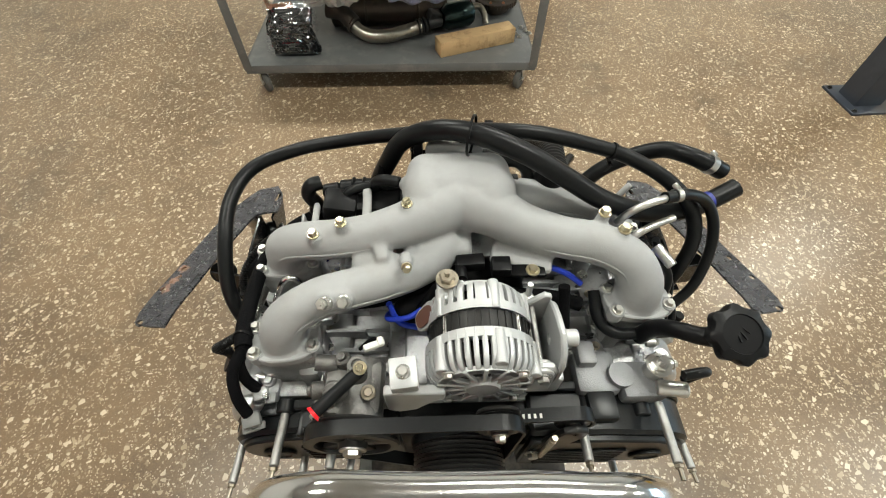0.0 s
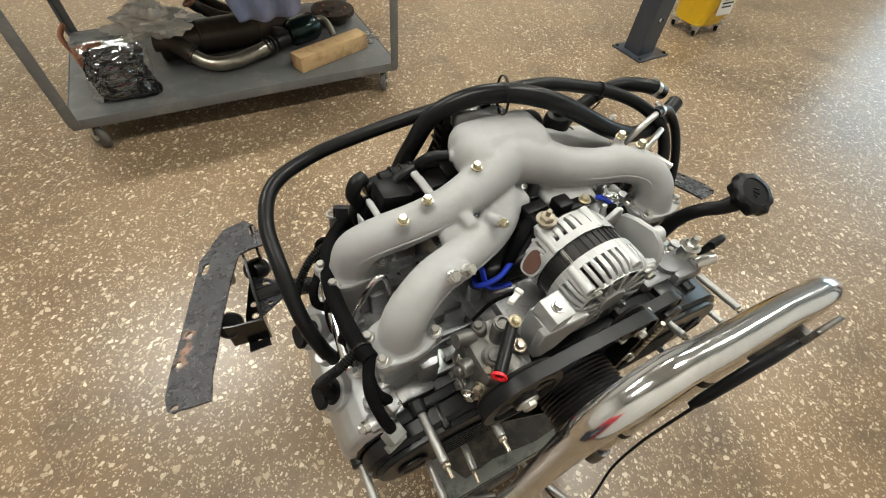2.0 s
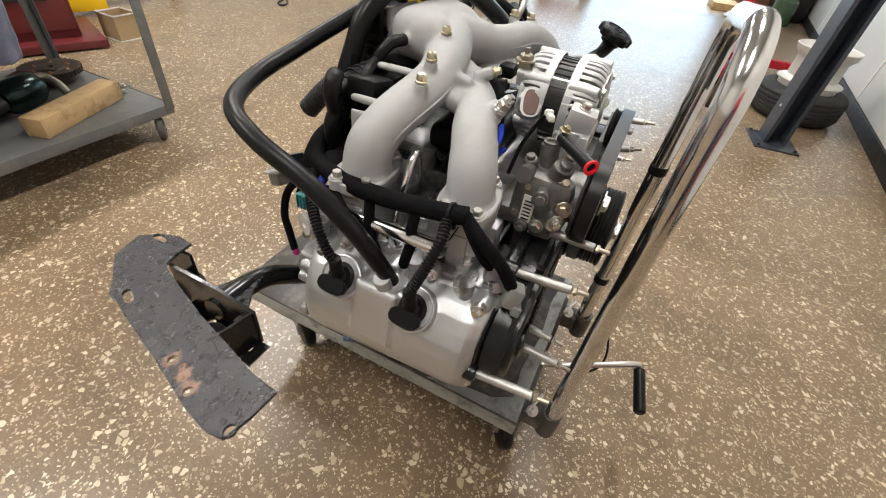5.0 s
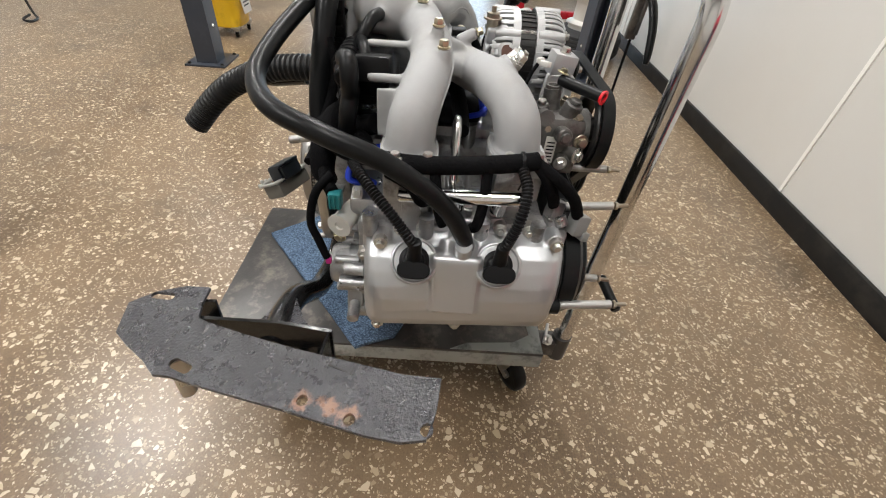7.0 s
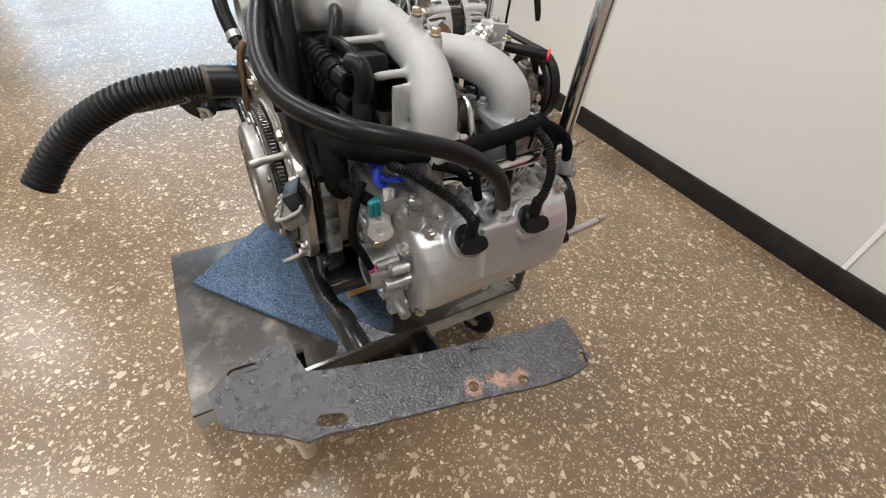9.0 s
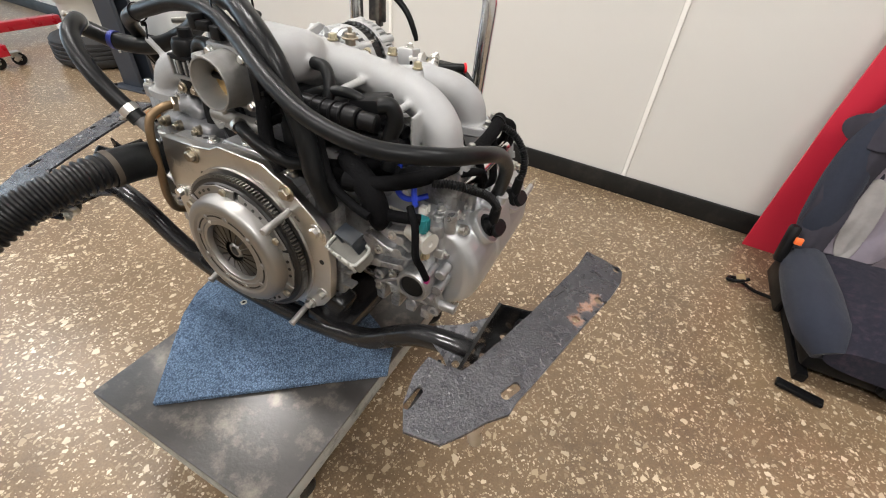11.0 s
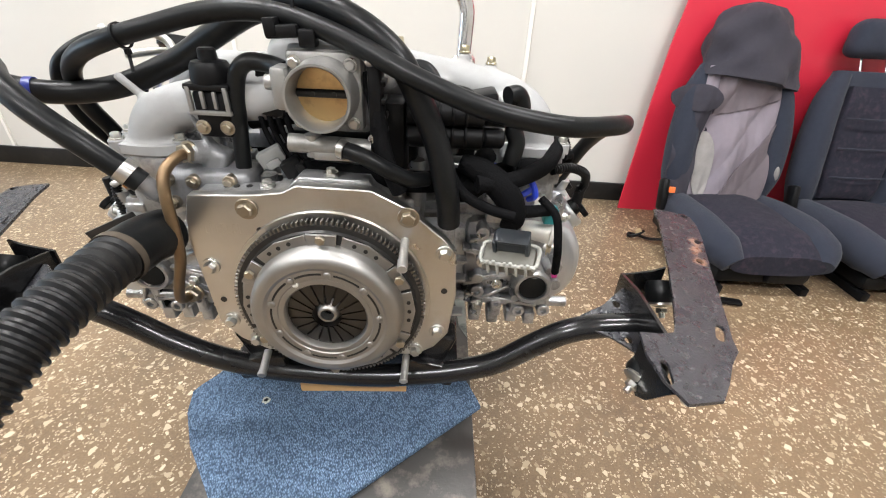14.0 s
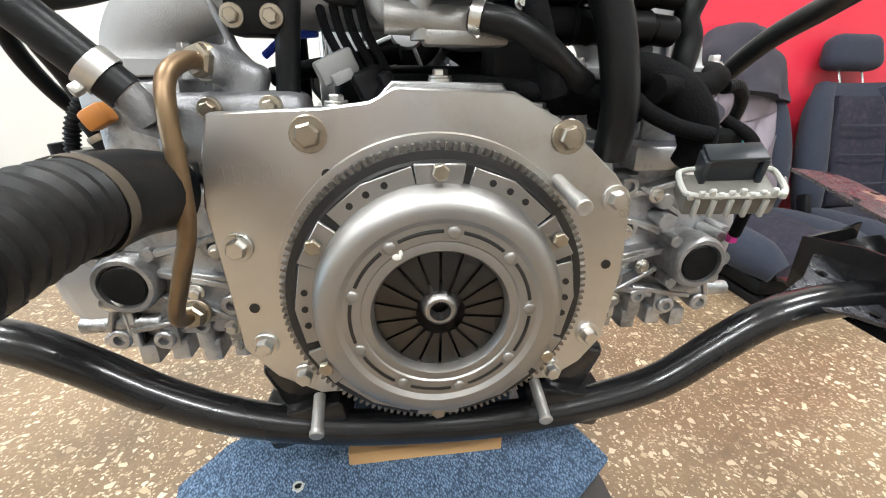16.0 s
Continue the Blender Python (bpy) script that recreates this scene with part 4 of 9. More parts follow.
for a, b in (((-0.283, 0.165, 0.728), (-0.283, 0.088, 0.736)), ((-0.193, 0.165, 0.748), (-0.198, 0.080, 0.752)), ((-0.386, 0.165, 0.615), (-0.386, 0.083, 0.624)),
             ((-0.282, 0.145, 0.585), (-0.284, 0.065, 0.581)), ((-0.205, 0.14, 0.545), (-0.21, 0.085, 0.545)), ((0.303, 0.16, 0.752), (0.297, 0.072, 0.766)),
             ((0.186, 0.155, 0.722), (0.178, 0.08, 0.748)), ((0.385, 0.165, 0.62), (0.387, 0.085, 0.628)), ((0.285, 0.14, 0.54), (0.286, 0.085, 0.545))):
    standoff(a, b)

# crank pulley, power steering pulley, idler
def pulley(c, r, width, ribs, name, label, hub=0.02, spokes=False):
    y = c[1]
    t = B()
    pr = [(0, r - 0.012), (0.001, r - 0.002), (0.004, r)]
    for k in range(ribs):
        a = 0.006 + (width - 0.012) * k / ribs
        b = (width - 0.012) / ribs
        pr += [(a, r - 0.001), (a + b * 0.5, r - 0.0045), (a + b * 0.98, r - 0.001)]
    pr += [(width - 0.004, r), (width - 0.001, r - 0.002), (width, r - 0.012)]
    if spokes:
        prof = pr + [(width - 0.006, r - 0.014), (0.006, r - 0.014), (0, r - 0.012)]
        lathe(t, (c[0], y, c[2]), (0, 1, 0), prof, 44, caps=(False, False))
        for k in range(5):
            q = 2 * math.pi * k / 5
            d = Vector((math.cos(q), 0, math.sin(q)))
            m = Vector(c) + d * (r * 0.5) + Vector((0, width * 0.26, 0))
            box(t, m, (r * 0.9, 0.006, 0.021), (0, -math.degrees(q), 0), bev=0.002)
    else:
        lathe(t, (c[0], y, c[2]), (0, 1, 0), [(0.010, 0.002), (0.010, r - 0.022), (0.002, r - 0.016)] + pr + [(width, 0.002)], 44)
    lathe(t, (c[0], y, c[2]), (0, 1, 0), [(-0.003, 0.004), (-0.003, hub - 0.002), (0, hub), (width, hub)], 26)
    pl = part(name, t, DARKSTEEL, engine, label)
    t = B()
    hexbolt(t, (c[0], y - 0.003, c[2]), (0, -1, 0), hub * 0.62, 0.010)
    part("bolt", t, ZINC, pl)
    return pl


PS, CR, AL = (-0.157, 0.098, 0.802), (-0.008, 0.058, 0.668), (0.040, 0.104, 0.838)
pulley(CR, 0.075, 0.084, 11, "crank_pulley", "dark ribbed crankshaft pulley", 0.026)
pulley(PS, 0.064, 0.028, 4, "steering_pump_pulley", "black spoked power steering pump pulley", 0.020, True)
pulley(AL, 0.030, 0.028, 5, "alternator_pulley", "small dark alternator pulley", 0.012)
pulley((0.152, 0.121, 0.790), 0.0265, 0.018, 3, "tensioner_pulley", "dark grooved tensioner pulley", 0.011)
pulley((0.045, 0.121, 0.786), 0.0215, 0.018, 1, "idler_pulley", "black belt idler pulley", 0.012)


def belt(wheels, y0, y1, name, label, th=0.004):
    """A belt round wheels (x, z, r), given in order round the loop."""
    pts = []
    n = len(wheels)
    for i in range(n):
        (ax, az, ar), (bx, bz, br), (cx_, cz_, cr_) = wheels[i - 1], wheels[i], wheels[(i + 1) % n]

        def tang(p, q, rp, rq):
            d = Vector((q[0] - p[0], q[1] - p[1]))
            L = d.length
            d /= L
            nrm = Vector((-d.y, d.x))
            s = (rp - rq) / L
            return nrm * math.sqrt(max(0, 1 - s * s)) + d * s
        n0, n1 = tang((ax, az), (bx, bz), ar, br), tang((bx, bz), (cx_, cz_), br, cr_)
        a0, a1 = math.atan2(n0.y, n0.x), math.atan2(n1.y, n1.x)
        while a1 > a0:
            a1 -= 2 * math.pi
        k = max(2, int((a0 - a1) / 0.2))
        for j in range(k + 1):
            q = a0 + (a1 - a0) * j / k
            pts.append((bx + br * math.cos(q), bz + br * math.sin(q), math.cos(q), math.sin(q)))
    t = B()
    rings_ = [[t.verts.new((x - nx * s, yy, z - nz * s)) for yy, s in ((y0, 0), (y1, 0), (y1, th), (y0, th))] for x, z, nx, nz in pts]
    for i in range(len(rings_)):
        a, b = rings_[i], rings_[(i + 1) % len(rings_)]
        for j in range(4):
            t.faces.new((a[j], a[(j + 1) % 4], b[(j + 1) % 4], b[j]))
    bmesh.ops.recalc_face_normals(t, faces=t.faces)
    return part(name, t, RUBBER, engine, label)


belt([(PS[0], PS[2], 0.066), (AL[0], AL[2], 0.033), (CR[0], CR[2], 0.077)], 0.099, 0.118, "drive_belt", "flat black ribbed drive belt")
b2_ = belt([(0.045, 0.786, 0.026), (0.152, 0.790, 0.031), (CR[0], CR[2], 0.077)], 0.1205, 0.1395, "second_belt", "loose black ribbed belt with worn white print")
bm = B()
for k in range(4):
    box(bm, (0.078 + 0.008 * k, 0.1285, 0.8152 + 0.0006 * k), (0.0034, 0.006, 0.0006), (0, -5, 0))
part("print_mark", bm, WHITEP, b2_)

# tensioner with adjusting screw
bm = B()
prism(bm, [(0.10, 0.655), (0.135, 0.655), (0.172, 0.775), (0.170, 0.800), (0.152, 0.808), (0.136, 0.797), (0.118, 0.73)], (0, 0.118, 0), (1, 0, 0), (0, 0, 1), 0.010, bev=0.002)
ten = part("belt_tensioner", bm, DARKSTEEL, engine, "dark belt tensioner bracket")
bm = B()
for k in range(9):
    cyl(bm, (0.122, 0.104, 0.680 + 0.012 * k), (0.122, 0.104, 0.688 + 0.012 * k), 0.0056, n=14, bev=0.001)
cyl(bm, (0.122, 0.104, 0.675), (0.122, 0.104, 0.788), 0.0040, n=12)
hexbolt(bm, (0.122, 0.104, 0.788), (0, 0, 1), 0.0052, 0.007, washer=0)
part("adjusting_screw", bm, OLDBOLT, ten, "brass coloured adjusting screw")
bm = B()
hexbolt(bm, (0.110, 0.107, 0.680), (0, -1, 0), 0.009, 0.010)
part("bolt", bm, ZINC, ten)

# alternator
alt = part("alternator", lathe(B(), (0.02, 0.175, 0.862), (0, 1, 0), [(0.0, 0.004), (0.0, 0.045), (0.004, 0.052), (0.10, 0.052), (0.105, 0.046), (0.112, 0.004)], 40), DARKSTEEL, engine, "alternator with pale slotted housings and dark windings")
AC = Vector((0.02, 0.0, 0.862))


def slotted(prof, face_y, name, slots, arms):
    """A housing of slats bent over its shoulder between two rims, with a ring and arms on its face."""
    t = B()
    sg = 1 if prof[0][0] < prof[-1][0] else -1
    (ya, ra), (yb, rb) = prof[0], prof[-1]
    lathe(t, (AC.x, 0, AC.z), (0, 1, 0), [(ya, ra - 0.012), (ya, ra + 0.001), (ya + 0.013 * sg, ra + 0.001), (ya + 0.013 * sg, ra - 0.012), (ya, ra - 0.012)], 48, caps=(False, False))
    lathe(t, (AC.x, 0, AC.z), (0, 1, 0), [(yb, rb - 0.010), (yb, rb + 0.003), (yb - 0.006 * sg, rb + 0.003), (yb - 0.006 * sg, rb - 0.010), (yb, rb - 0.010)], 48, caps=(False, False))
    lathe(t, (AC.x, 0, AC.z), (0, 1, 0), [(face_y + 0.004 * sg, 0.006), (face_y + 0.006 * sg, 0.022), (face_y, 0.026), (face_y - 0.004 * sg, 0.026)], 30)
    bmesh.ops.recalc_face_normals(t, faces=t.faces)
    hs = part(name, t, ALTM, alt, "pale cast alternator end housing with cooling slots")
    for k in range(arms):
        q = 2 * math.pi * (k + 0.5) / arms
        d = Vector((math.cos(q), 0, math.sin(q)))
        t = B()
        box(t, AC + d * (rb * 0.62) + Vector((0, face_y, 0)), (rb * 0.85, 0.006, 0.0055), (0, -math.degrees(q), 0), bev=0.0012, seg=1)
        part("arm", t, ALTM, hs)
    for k in range(slots):
        q = 2 * math.pi * k / slots
        d = Vector((math.cos(q), 0, math.sin(q)))
        e = Vector((-math.sin(q), 0, math.cos(q)))
        hw = math.pi * ra / slots * (0.56 if k % 8 else 1.05)
        rows_ = []
        sl_ = B()
        for y_, r_ in prof:
            c_ = AC + Vector((0, y_, 0))
            rows_.append([sl_.verts.new(c_ + d * (r_ + a_) + e * b_) for a_, b_ in ((0, -hw), (0.0012, 0), (0, hw), (-0.008, hw), (-0.008, -hw))])
        skin(sl_, rows_)
        bmesh.ops.recalc_face_normals(sl_, faces=sl_.faces)
        part("slat", sl_, ALTM, hs)
    return hs


slotted([(0.208, 0.0755), (0.196, 0.0755), (0.182, 0.0755), (0.171, 0.074), (0.162, 0.069), (0.156, 0.060)], 0.157, "front_housing", 40, 14)
slotted([(0.236, 0.0735), (0.250, 0.0735), (0.265, 0.073), (0.276, 0.070), (0.283, 0.062)], 0.284, "rear_housing", 32, 8)
for q in (20, 75, 140, 200, 265, 320):
    bm = B()
    d = Vector((math.cos(radians(q)), 0, math.sin(radians(q))))
    cyl(bm, AC + d * 0.071 + Vector((0, 0.160, 0)), AC + d * 0.071 + Vector((0, 0.206, 0)), 0.0085, n=14, bev=0.001)
    part("bolt_lug", bm, ALTM, alt)
    bm = B()
    cyl(bm, AC + d * 0.069 + Vector((0, 0.236, 0)), AC + d * 0.069 + Vector((0, 0.280, 0)), 0.008, n=14, bev=0.001)
    part("bolt_lug", bm, ALTM, alt)
bm = B()
lathe(bm, (AC.x, 0, AC.z), (0, 1, 0), [(0.206, 0.060), (0.206, 0.070), (0.238, 0.070), (0.238, 0.060)], 44, caps=(False, False))
stt = part("stator", bm, DARKSTEEL, alt, "dark laminated stator ring")
for k in range(40):
    q = 2 * math.pi * k / 40
    d = Vector((math.cos(q), 0, math.sin(q)))
    bm = B()
    box(bm, AC + d * 0.070 + Vector((0, 0.222, 0)), (0.003, 0.032, 0.004), (0, -math.degrees(q), 0))
    part("winding", bm, DARKSTEEL, stt)
for k in range(4):
    q = math.pi / 4 + math.pi / 2 * k
    d = Vector((math.cos(q), 0, math.sin(q)))
    bm = B()
    cyl(bm, AC + d * 0.068 + Vector((0, 0.20, 0)), AC + d * 0.068 + Vector((0, 0.245, 0)), 0.004, n=8)
    tb_ = part("through_bolt", bm, ZINC, alt)
    bm = B()
    hexbolt(bm, AC + d * 0.066 + Vector((0, 0.158, 0)), (0, -1, 0), 0.006, 0.007)
    part("bolt_head", bm, ZINC, tb_)
bm = B()
box(bm, (-0.020, 0.276, 0.904), (0.034, 0.036, 0.028), (0, -18, 0), bev=0.004)
box(bm, (-0.040, 0.262, 0.866), (0.024, 0.034, 0.040), (0, -25, 0), bev=0.006)
part("terminal_cover", bm, ALTM, alt, cast=0.0025, soften=2)
bm = B()
c_ = Vector((-0.050, 0.256, 0.872))
w_ = Vector((-0.84, -0.22, 0.50)).normalized()
prism(bm, ellipse(0.024, 0.0165, 26, power=2.8), c_, Vector((0.55, 0.2, 0.78)), w_.cross(Vector((0.55, 0.2, 0.78))), 0.008)
part("plug_collar", bm, ALTM, alt)
bm = B()
prism(bm, ellipse(0.0195, 0.0122, 26, power=2.8), c_ + w_ * 0.0065, Vector((0.55, 0.2, 0.78)), w_.cross(Vector((0.55, 0.2, 0.78))), 0.004)
part("plug_socket", bm, mat("brown_socket", (0.10, 0.045, 0.032), 0.45, 0, 0.2, 60), alt, "brown lined oval plug socket")
bm = B()
cyl(bm, (-0.024, 0.286, 0.90), (-0.024, 0.286, 0.925), 0.010, n=14)
hexbolt(bm, (-0.024, 0.286, 0.925), (0, 0, 1), 0.0115, 0.011, washer=1.4)
cyl(bm, (-0.024, 0.286, 0.93), (-0.024, 0.286, 0.945), 0.004, n=8)
part("terminal_stud", bm, OLDBOLT, alt, "bronze coloured terminal stud with nut")
# brackets that hold it: an open cast frame with two long adjusting bolts inside
bm = B()
prism(bm, [(0.176, 0.79), (0.168, 0.845), (0.169, 0.886), (0.181, 0.910), (0.202, 0.921), (0.234, 0.914), (0.258, 0.904), (0.270, 0.888), (0.272, 0.79)], (0.120, 0, 0), (0, 1, 0), (0, 0, 1), 0.009, holes=((0.222, 0.862, 0.006),), bev=0.0025)
ab = part("alternator_bracket", bm, ALTM, engine, "pale cast alternator bracket frame with two rods")
bm = B()
prism(bm, [(0.078, 0.79), (0.123, 0.79), (0.123, 0.908), (0.112, 0.913), (0.100, 0.900), (0.084, 0.884), (0.078, 0.870)], (0, 0.272, 0), (1, 0, 0), (0, 0, 1), 0.009, bev=0.002)
part("bracket_rear", bm, ALTM, ab)
bm = B()
prism(bm, [(0.030, 0.80), (0.122, 0.80), (0.122, 0.872), (0.114, 0.887), (0.098, 0.889), (0.080, 0.878), (0.060, 0.866), (0.034, 0.862)], (0, 0.180, 0), (1, 0, 0), (0, 0, 1), 0.012, bev=0.003)
part("bracket_front", bm, ALTM, ab)
bm = B()
cyl(bm, (0.100, 0.164, 0.872), (0.100, 0.183, 0.872), 0.0155, n=24, bev=0.002)
part("bolt_boss", bm, ALTM, ab)
bm = B()
hexbolt(bm, (0.100, 0.164, 0.872), (0, -1, 0), 0.0085, 0.009, washer=1.25)
part("bolt", bm, ZINC, ab)
bm = B()
cyl(bm, (0.126, 0.204, 0.905), (0.146, 0.204, 0.905), 0.0115, n=22, bev=0.002)
part("side_boss", bm, ALTM, ab)
for z_, r_ in ((0.880, 0.0042), (0.846, 0.0032)):
    bm = B()
    cyl(bm, (0.098, 0.176, z_), (0.098, 0.266, z_), r_, n=12)
    part("adjusting_bolt", bm, STEEL, ab, "long steel adjusting bolt")
bm = B()
cyl(bm, (0.094, 0.278, 0.880), (0.094, 0.282, 0.914), 0.0045, n=12, bev=0.001)
box(bm, (0.094, 0.279, 0.886), (0.014, 0.012, 0.010), (0, 0, 20), bev=0.002)
part("adjuster_stud", bm, STEEL, ab)
bm = B()
box(bm, (0.118, 0.222, 0.782), (0.060, 0.085, 0.055), bev=0.006)
part("bracket_foot", bm, ALTM, ab)
bm = B()
box(bm, (-0.084, 0.168, 0.880), (0.036, 0.040, 0.036), (8, 0, 6), bev=0.002)
prism(bm, [(-0.112, 0.868), (-0.112, 0.80), (-0.095, 0.79), (-0.070, 0.80), (-0.045, 0.835), (-0.030, 0.846), (-0.030, 0.868)], (0, 0.160, 0), (1, 0, 0), (0, 0, 1), 0.014, bev=0.002)
prism(bm, [(0.150, 0.868), (0.192, 0.868), (0.196, 0.82), (0.188, 0.79), (0.160, 0.79)], (-0.104, 0, 0), (0, 1, 0), (0, 0, 1), 0.010, bev=0.002)
pvb = part("pivot_bracket", bm, ALTM, engine, "pale cast pivot bracket")
bm = B()
hexbolt(bm, (-0.084, 0.166, 0.8975), (0, -0.12, 1), 0.0075, 0.010, washer=1.3)
part("bolt", bm, ZINC, pvb)

# power steering pump
bm = B()
box(bm, (-0.165, 0.175, 0.79), (0.085, 0.085, 0.08), (0, 8, 0), bev=0.015)
cyl(bm, (-0.157, 0.125, 0.796), (-0.157, 0.215, 0.796), 0.038, n=22)
cyl(bm, (-0.155, 0.185, 0.82), (-0.15, 0.19, 0.862), 0.014, n=18)
box(bm, (-0.20, 0.16, 0.765), (0.04, 0.035, 0.035), bev=0.008)
cyl(bm, (-0.20, 0.160, 0.782), (-0.216, 0.146, 0.782), 0.011, n=14)
cyl(bm, (-0.185, 0.205, 0.83), (-0.215, 0.205, 0.838), 0.012, n=14)
box(bm, (-0.135, 0.205, 0.745), (0.10, 0.08, 0.03), bev=0.008)
psp = part("steering_pump", bm, PUMPM, engine, "grey cast power steering pump")
for p_, d_, r_, h_ in (((-0.206, 0.140, 0.800), (-1, -0.2, 0.2), 0.008, 0.009), ((-0.198, 0.196, 0.815), (-1, 0, 0.3), 0.006, 0.007), ((-0.205, 0.205, 0.772), (-1, 0, 0), 0.006, 0.007), ((-0.190, 0.150, 0.830), (-0.6, -0.2, 0.8), 0.0065, 0.008), ((-0.136, 0.160, 0.838), (0.1, -0.2, 1), 0.007, 0.008), ((-0.135, 0.215, 0.765), (0, 0, 1), 0.0065, 0.008)):
    bm = B()
    w_ = Vector(d_).normalized()
    cyl(bm, Vector(p_) - w_ * 0.02, Vector(p_), r_ * 1.5, n=16, bev=0.001)
    hexbolt(bm, p_, d_, r_, h_)
    part("bolt", bm, OLDBOLT, psp)
for p_, q_, r_ in (((-0.178, 0.165, 0.828), (-0.182, 0.158, 0.852), 0.015), ((-0.172, 0.205, 0.826), (-0.176, 0.208, 0.846), 0.011), ((-0.20, 0.175, 0.81), (-0.222, 0.172, 0.813), 0.013), ((-0.200, 0.190, 0.758), (-0.218, 0.190, 0.756), 0.010)):
    bm = B()
    cyl(bm, p_, q_, r_, n=20, bev=0.002)
    cyl(bm, q_, Vector(q_) + (Vector(q_) - Vector(p_)).normalized() * 0.006, r_ * 0.6, n=14, bev=0.001)
    part("port_boss", bm, PUMPM, psp)
bm = B()
hexbolt(bm, (-0.217, 0.145, 0.782), (-0.75, -0.65, 0), 0.009, 0.009)
part("union_bolt", bm, ZINC, psp)
bm = B()
hexbolt(bm, (-0.219, 0.168, 0.768), (-1, 0, 0), 0.0075, 0.008)
part("union_bolt", bm, ZINC, psp)
bm = B()
box(bm, (-0.2105, 0.188, 0.785), (0.002, 0.018, 0.045), bev=0.0005, seg=1)
pl_ = part("label_plate", bm, WHITEP, psp, "small white label with printed bars")
bm = B()
for k in range(6):
    box(bm, (-0.2117, 0.188, 0.768 + 0.006 * k), (0.0006, 0.012, 0.0022))
part("label_print", bm, PLASTIC, pl_)
bm = B()
lathe(bm, (-0.150, 0.19, 0.862), (0, 0, 1), [(0, 0.0115), (0.005, 0.0115), (0.005, 0.008), (0.001, 0.007), (0.001, 0.001)], 20)
part("pump_inlet", bm, PUMPM, psp)
# pipe stub with rubber sleeve and red cap
bm = B()
cyl(bm, (-0.142, 0.180, 0.873), (-0.197, 0.126, 0.870), 0.0090, n=14, bev=0.002)
sl = part("capped_hose_stub", bm, RUBBER, engine, "short black hose stub closed by a red cap")
bm = B()
lathe(bm, (-0.197, 0.126, 0.870), Vector((-0.055, -0.054, -0.003)), [(-0.001, 0.0093), (0.001, 0.0096), (0.0015, 0.0108), (0.0035, 0.0108), (0.0035, 0.0070), (-0.003, 0.0062), (-0.003, 0.001)], 22)
part("cap", bm, REDCAP, sl, "bright red plastic cap")
bm = B()
box(bm, (-0.128, 0.205, 0.890), (0.022, 0.009, 0.009), (0, 10, 25), bev=0.002)
box(bm, (-0.116, 0.211, 0.891), (0.009, 0.013, 0.010), (0, 10, 25), bev=0.003)
part("white_connector", bm, WHITEP, engine, "small white wiring connector")
bm = B()
hexbolt(bm, (-0.142, 0.178, 0.883), (0, -0.3, 1), 0.0062, 0.008)
part("bolt", bm, GOLD, engine)

# ---- intake manifold ----
RUNL1 = [(-0.005, 0.440, 0.920), (-0.045, 0.416, 0.916), (-0.090, 0.398, 0.911), (-0.140, 0.387, 0.904), (-0.190, 0.384, 0.896), (-0.235, 0.388, 0.887), (-0.268, 0.395, 0.873), (-0.289, 0.402, 0.852), (-0.297, 0.405, 0.826), (-0.297, 0.405, 0.806)]
RUNL2 = [(-0.015, 0.400, 0.870), (-0.045, 0.366, 0.864), (-0.080, 0.340, 0.866), (-0.122, 0.320, 0.870), (-0.165, 0.304, 0.876), (-0.207, 0.289, 0.879), (-0.244, 0.272, 0.871), (-0.266, 0.261, 0.852), (-0.275, 0.256, 0.828), (-0.275, 0.255, 0.806)]
RUNR1 = [(0.005, 0.440, 0.920), (0.055, 0.420, 0.912), (0.105, 0.399, 0.899), (0.16, 0.380, 0.895), (0.215, 0.366, 0.894), (0.262, 0.345, 0.882), (0.285, 0.325, 0.852), (0.290, 0.314, 0.822), (0.290, 0.312, 0.806)]
RUNR2 = [(0.03, 0.455, 0.905), (0.085, 0.468, 0.891), (0.135, 0.475, 0.882), (0.180, 0.477, 0.875), (0.222, 0.475, 0.866), (0.255, 0.472, 0.850), (0.272, 0.471, 0.828), (0.277, 0.470, 0.806)]
bm = B()
for run, r0, r1 in ((RUNL1, 0.0315, 0.047), (RUNL2, 0.0310, 0.034), (RUNR1, 0.0335, 0.046), (RUNR2, 0.0315, 0.040)):
    rr = [r0 + (r1 - r0) * max(0.0, 1 - i / 2.5) + (0.002 if i >= len(run) - 3 else 0) for i in range(len(run))]
    tube(bm, run, rr, n=28, res=5)
box(bm, (0.0, 0.466, 0.932), (0.170, 0.100, 0.078), bev=0.034, seg=5)
for sx_ in (-1, 1):
    ball(bm, (sx_ * 0.050, 0.452, 0.930), (0.042, 0.052, 0.040), seg=20)
box(bm, (-0.130, 0.345, 0.884), (0.075, 0.045, 0.028), (0, -4, -22), bev=0.010)
box(bm, (0.0, 0.482, 0.890), (0.12, 0.06, 0.09), bev=0.02, seg=3)
cyl(bm, (-0.005, 0.49, 0.912), (-0.005, 0.53, 0.912), 0.044, n=30)
box(bm, (-0.005, 0.527, 0.912), (0.098, 0.012, 0.098), bev=0.004)
box(bm, (-0.02, 0.39, 0.868), (0.08, 0.06, 0.04), bev=0.014)
box(bm, (0.10, 0.365, 0.862), (0.10, 0.045, 0.02), (0, 0, -15), bev=0.006)
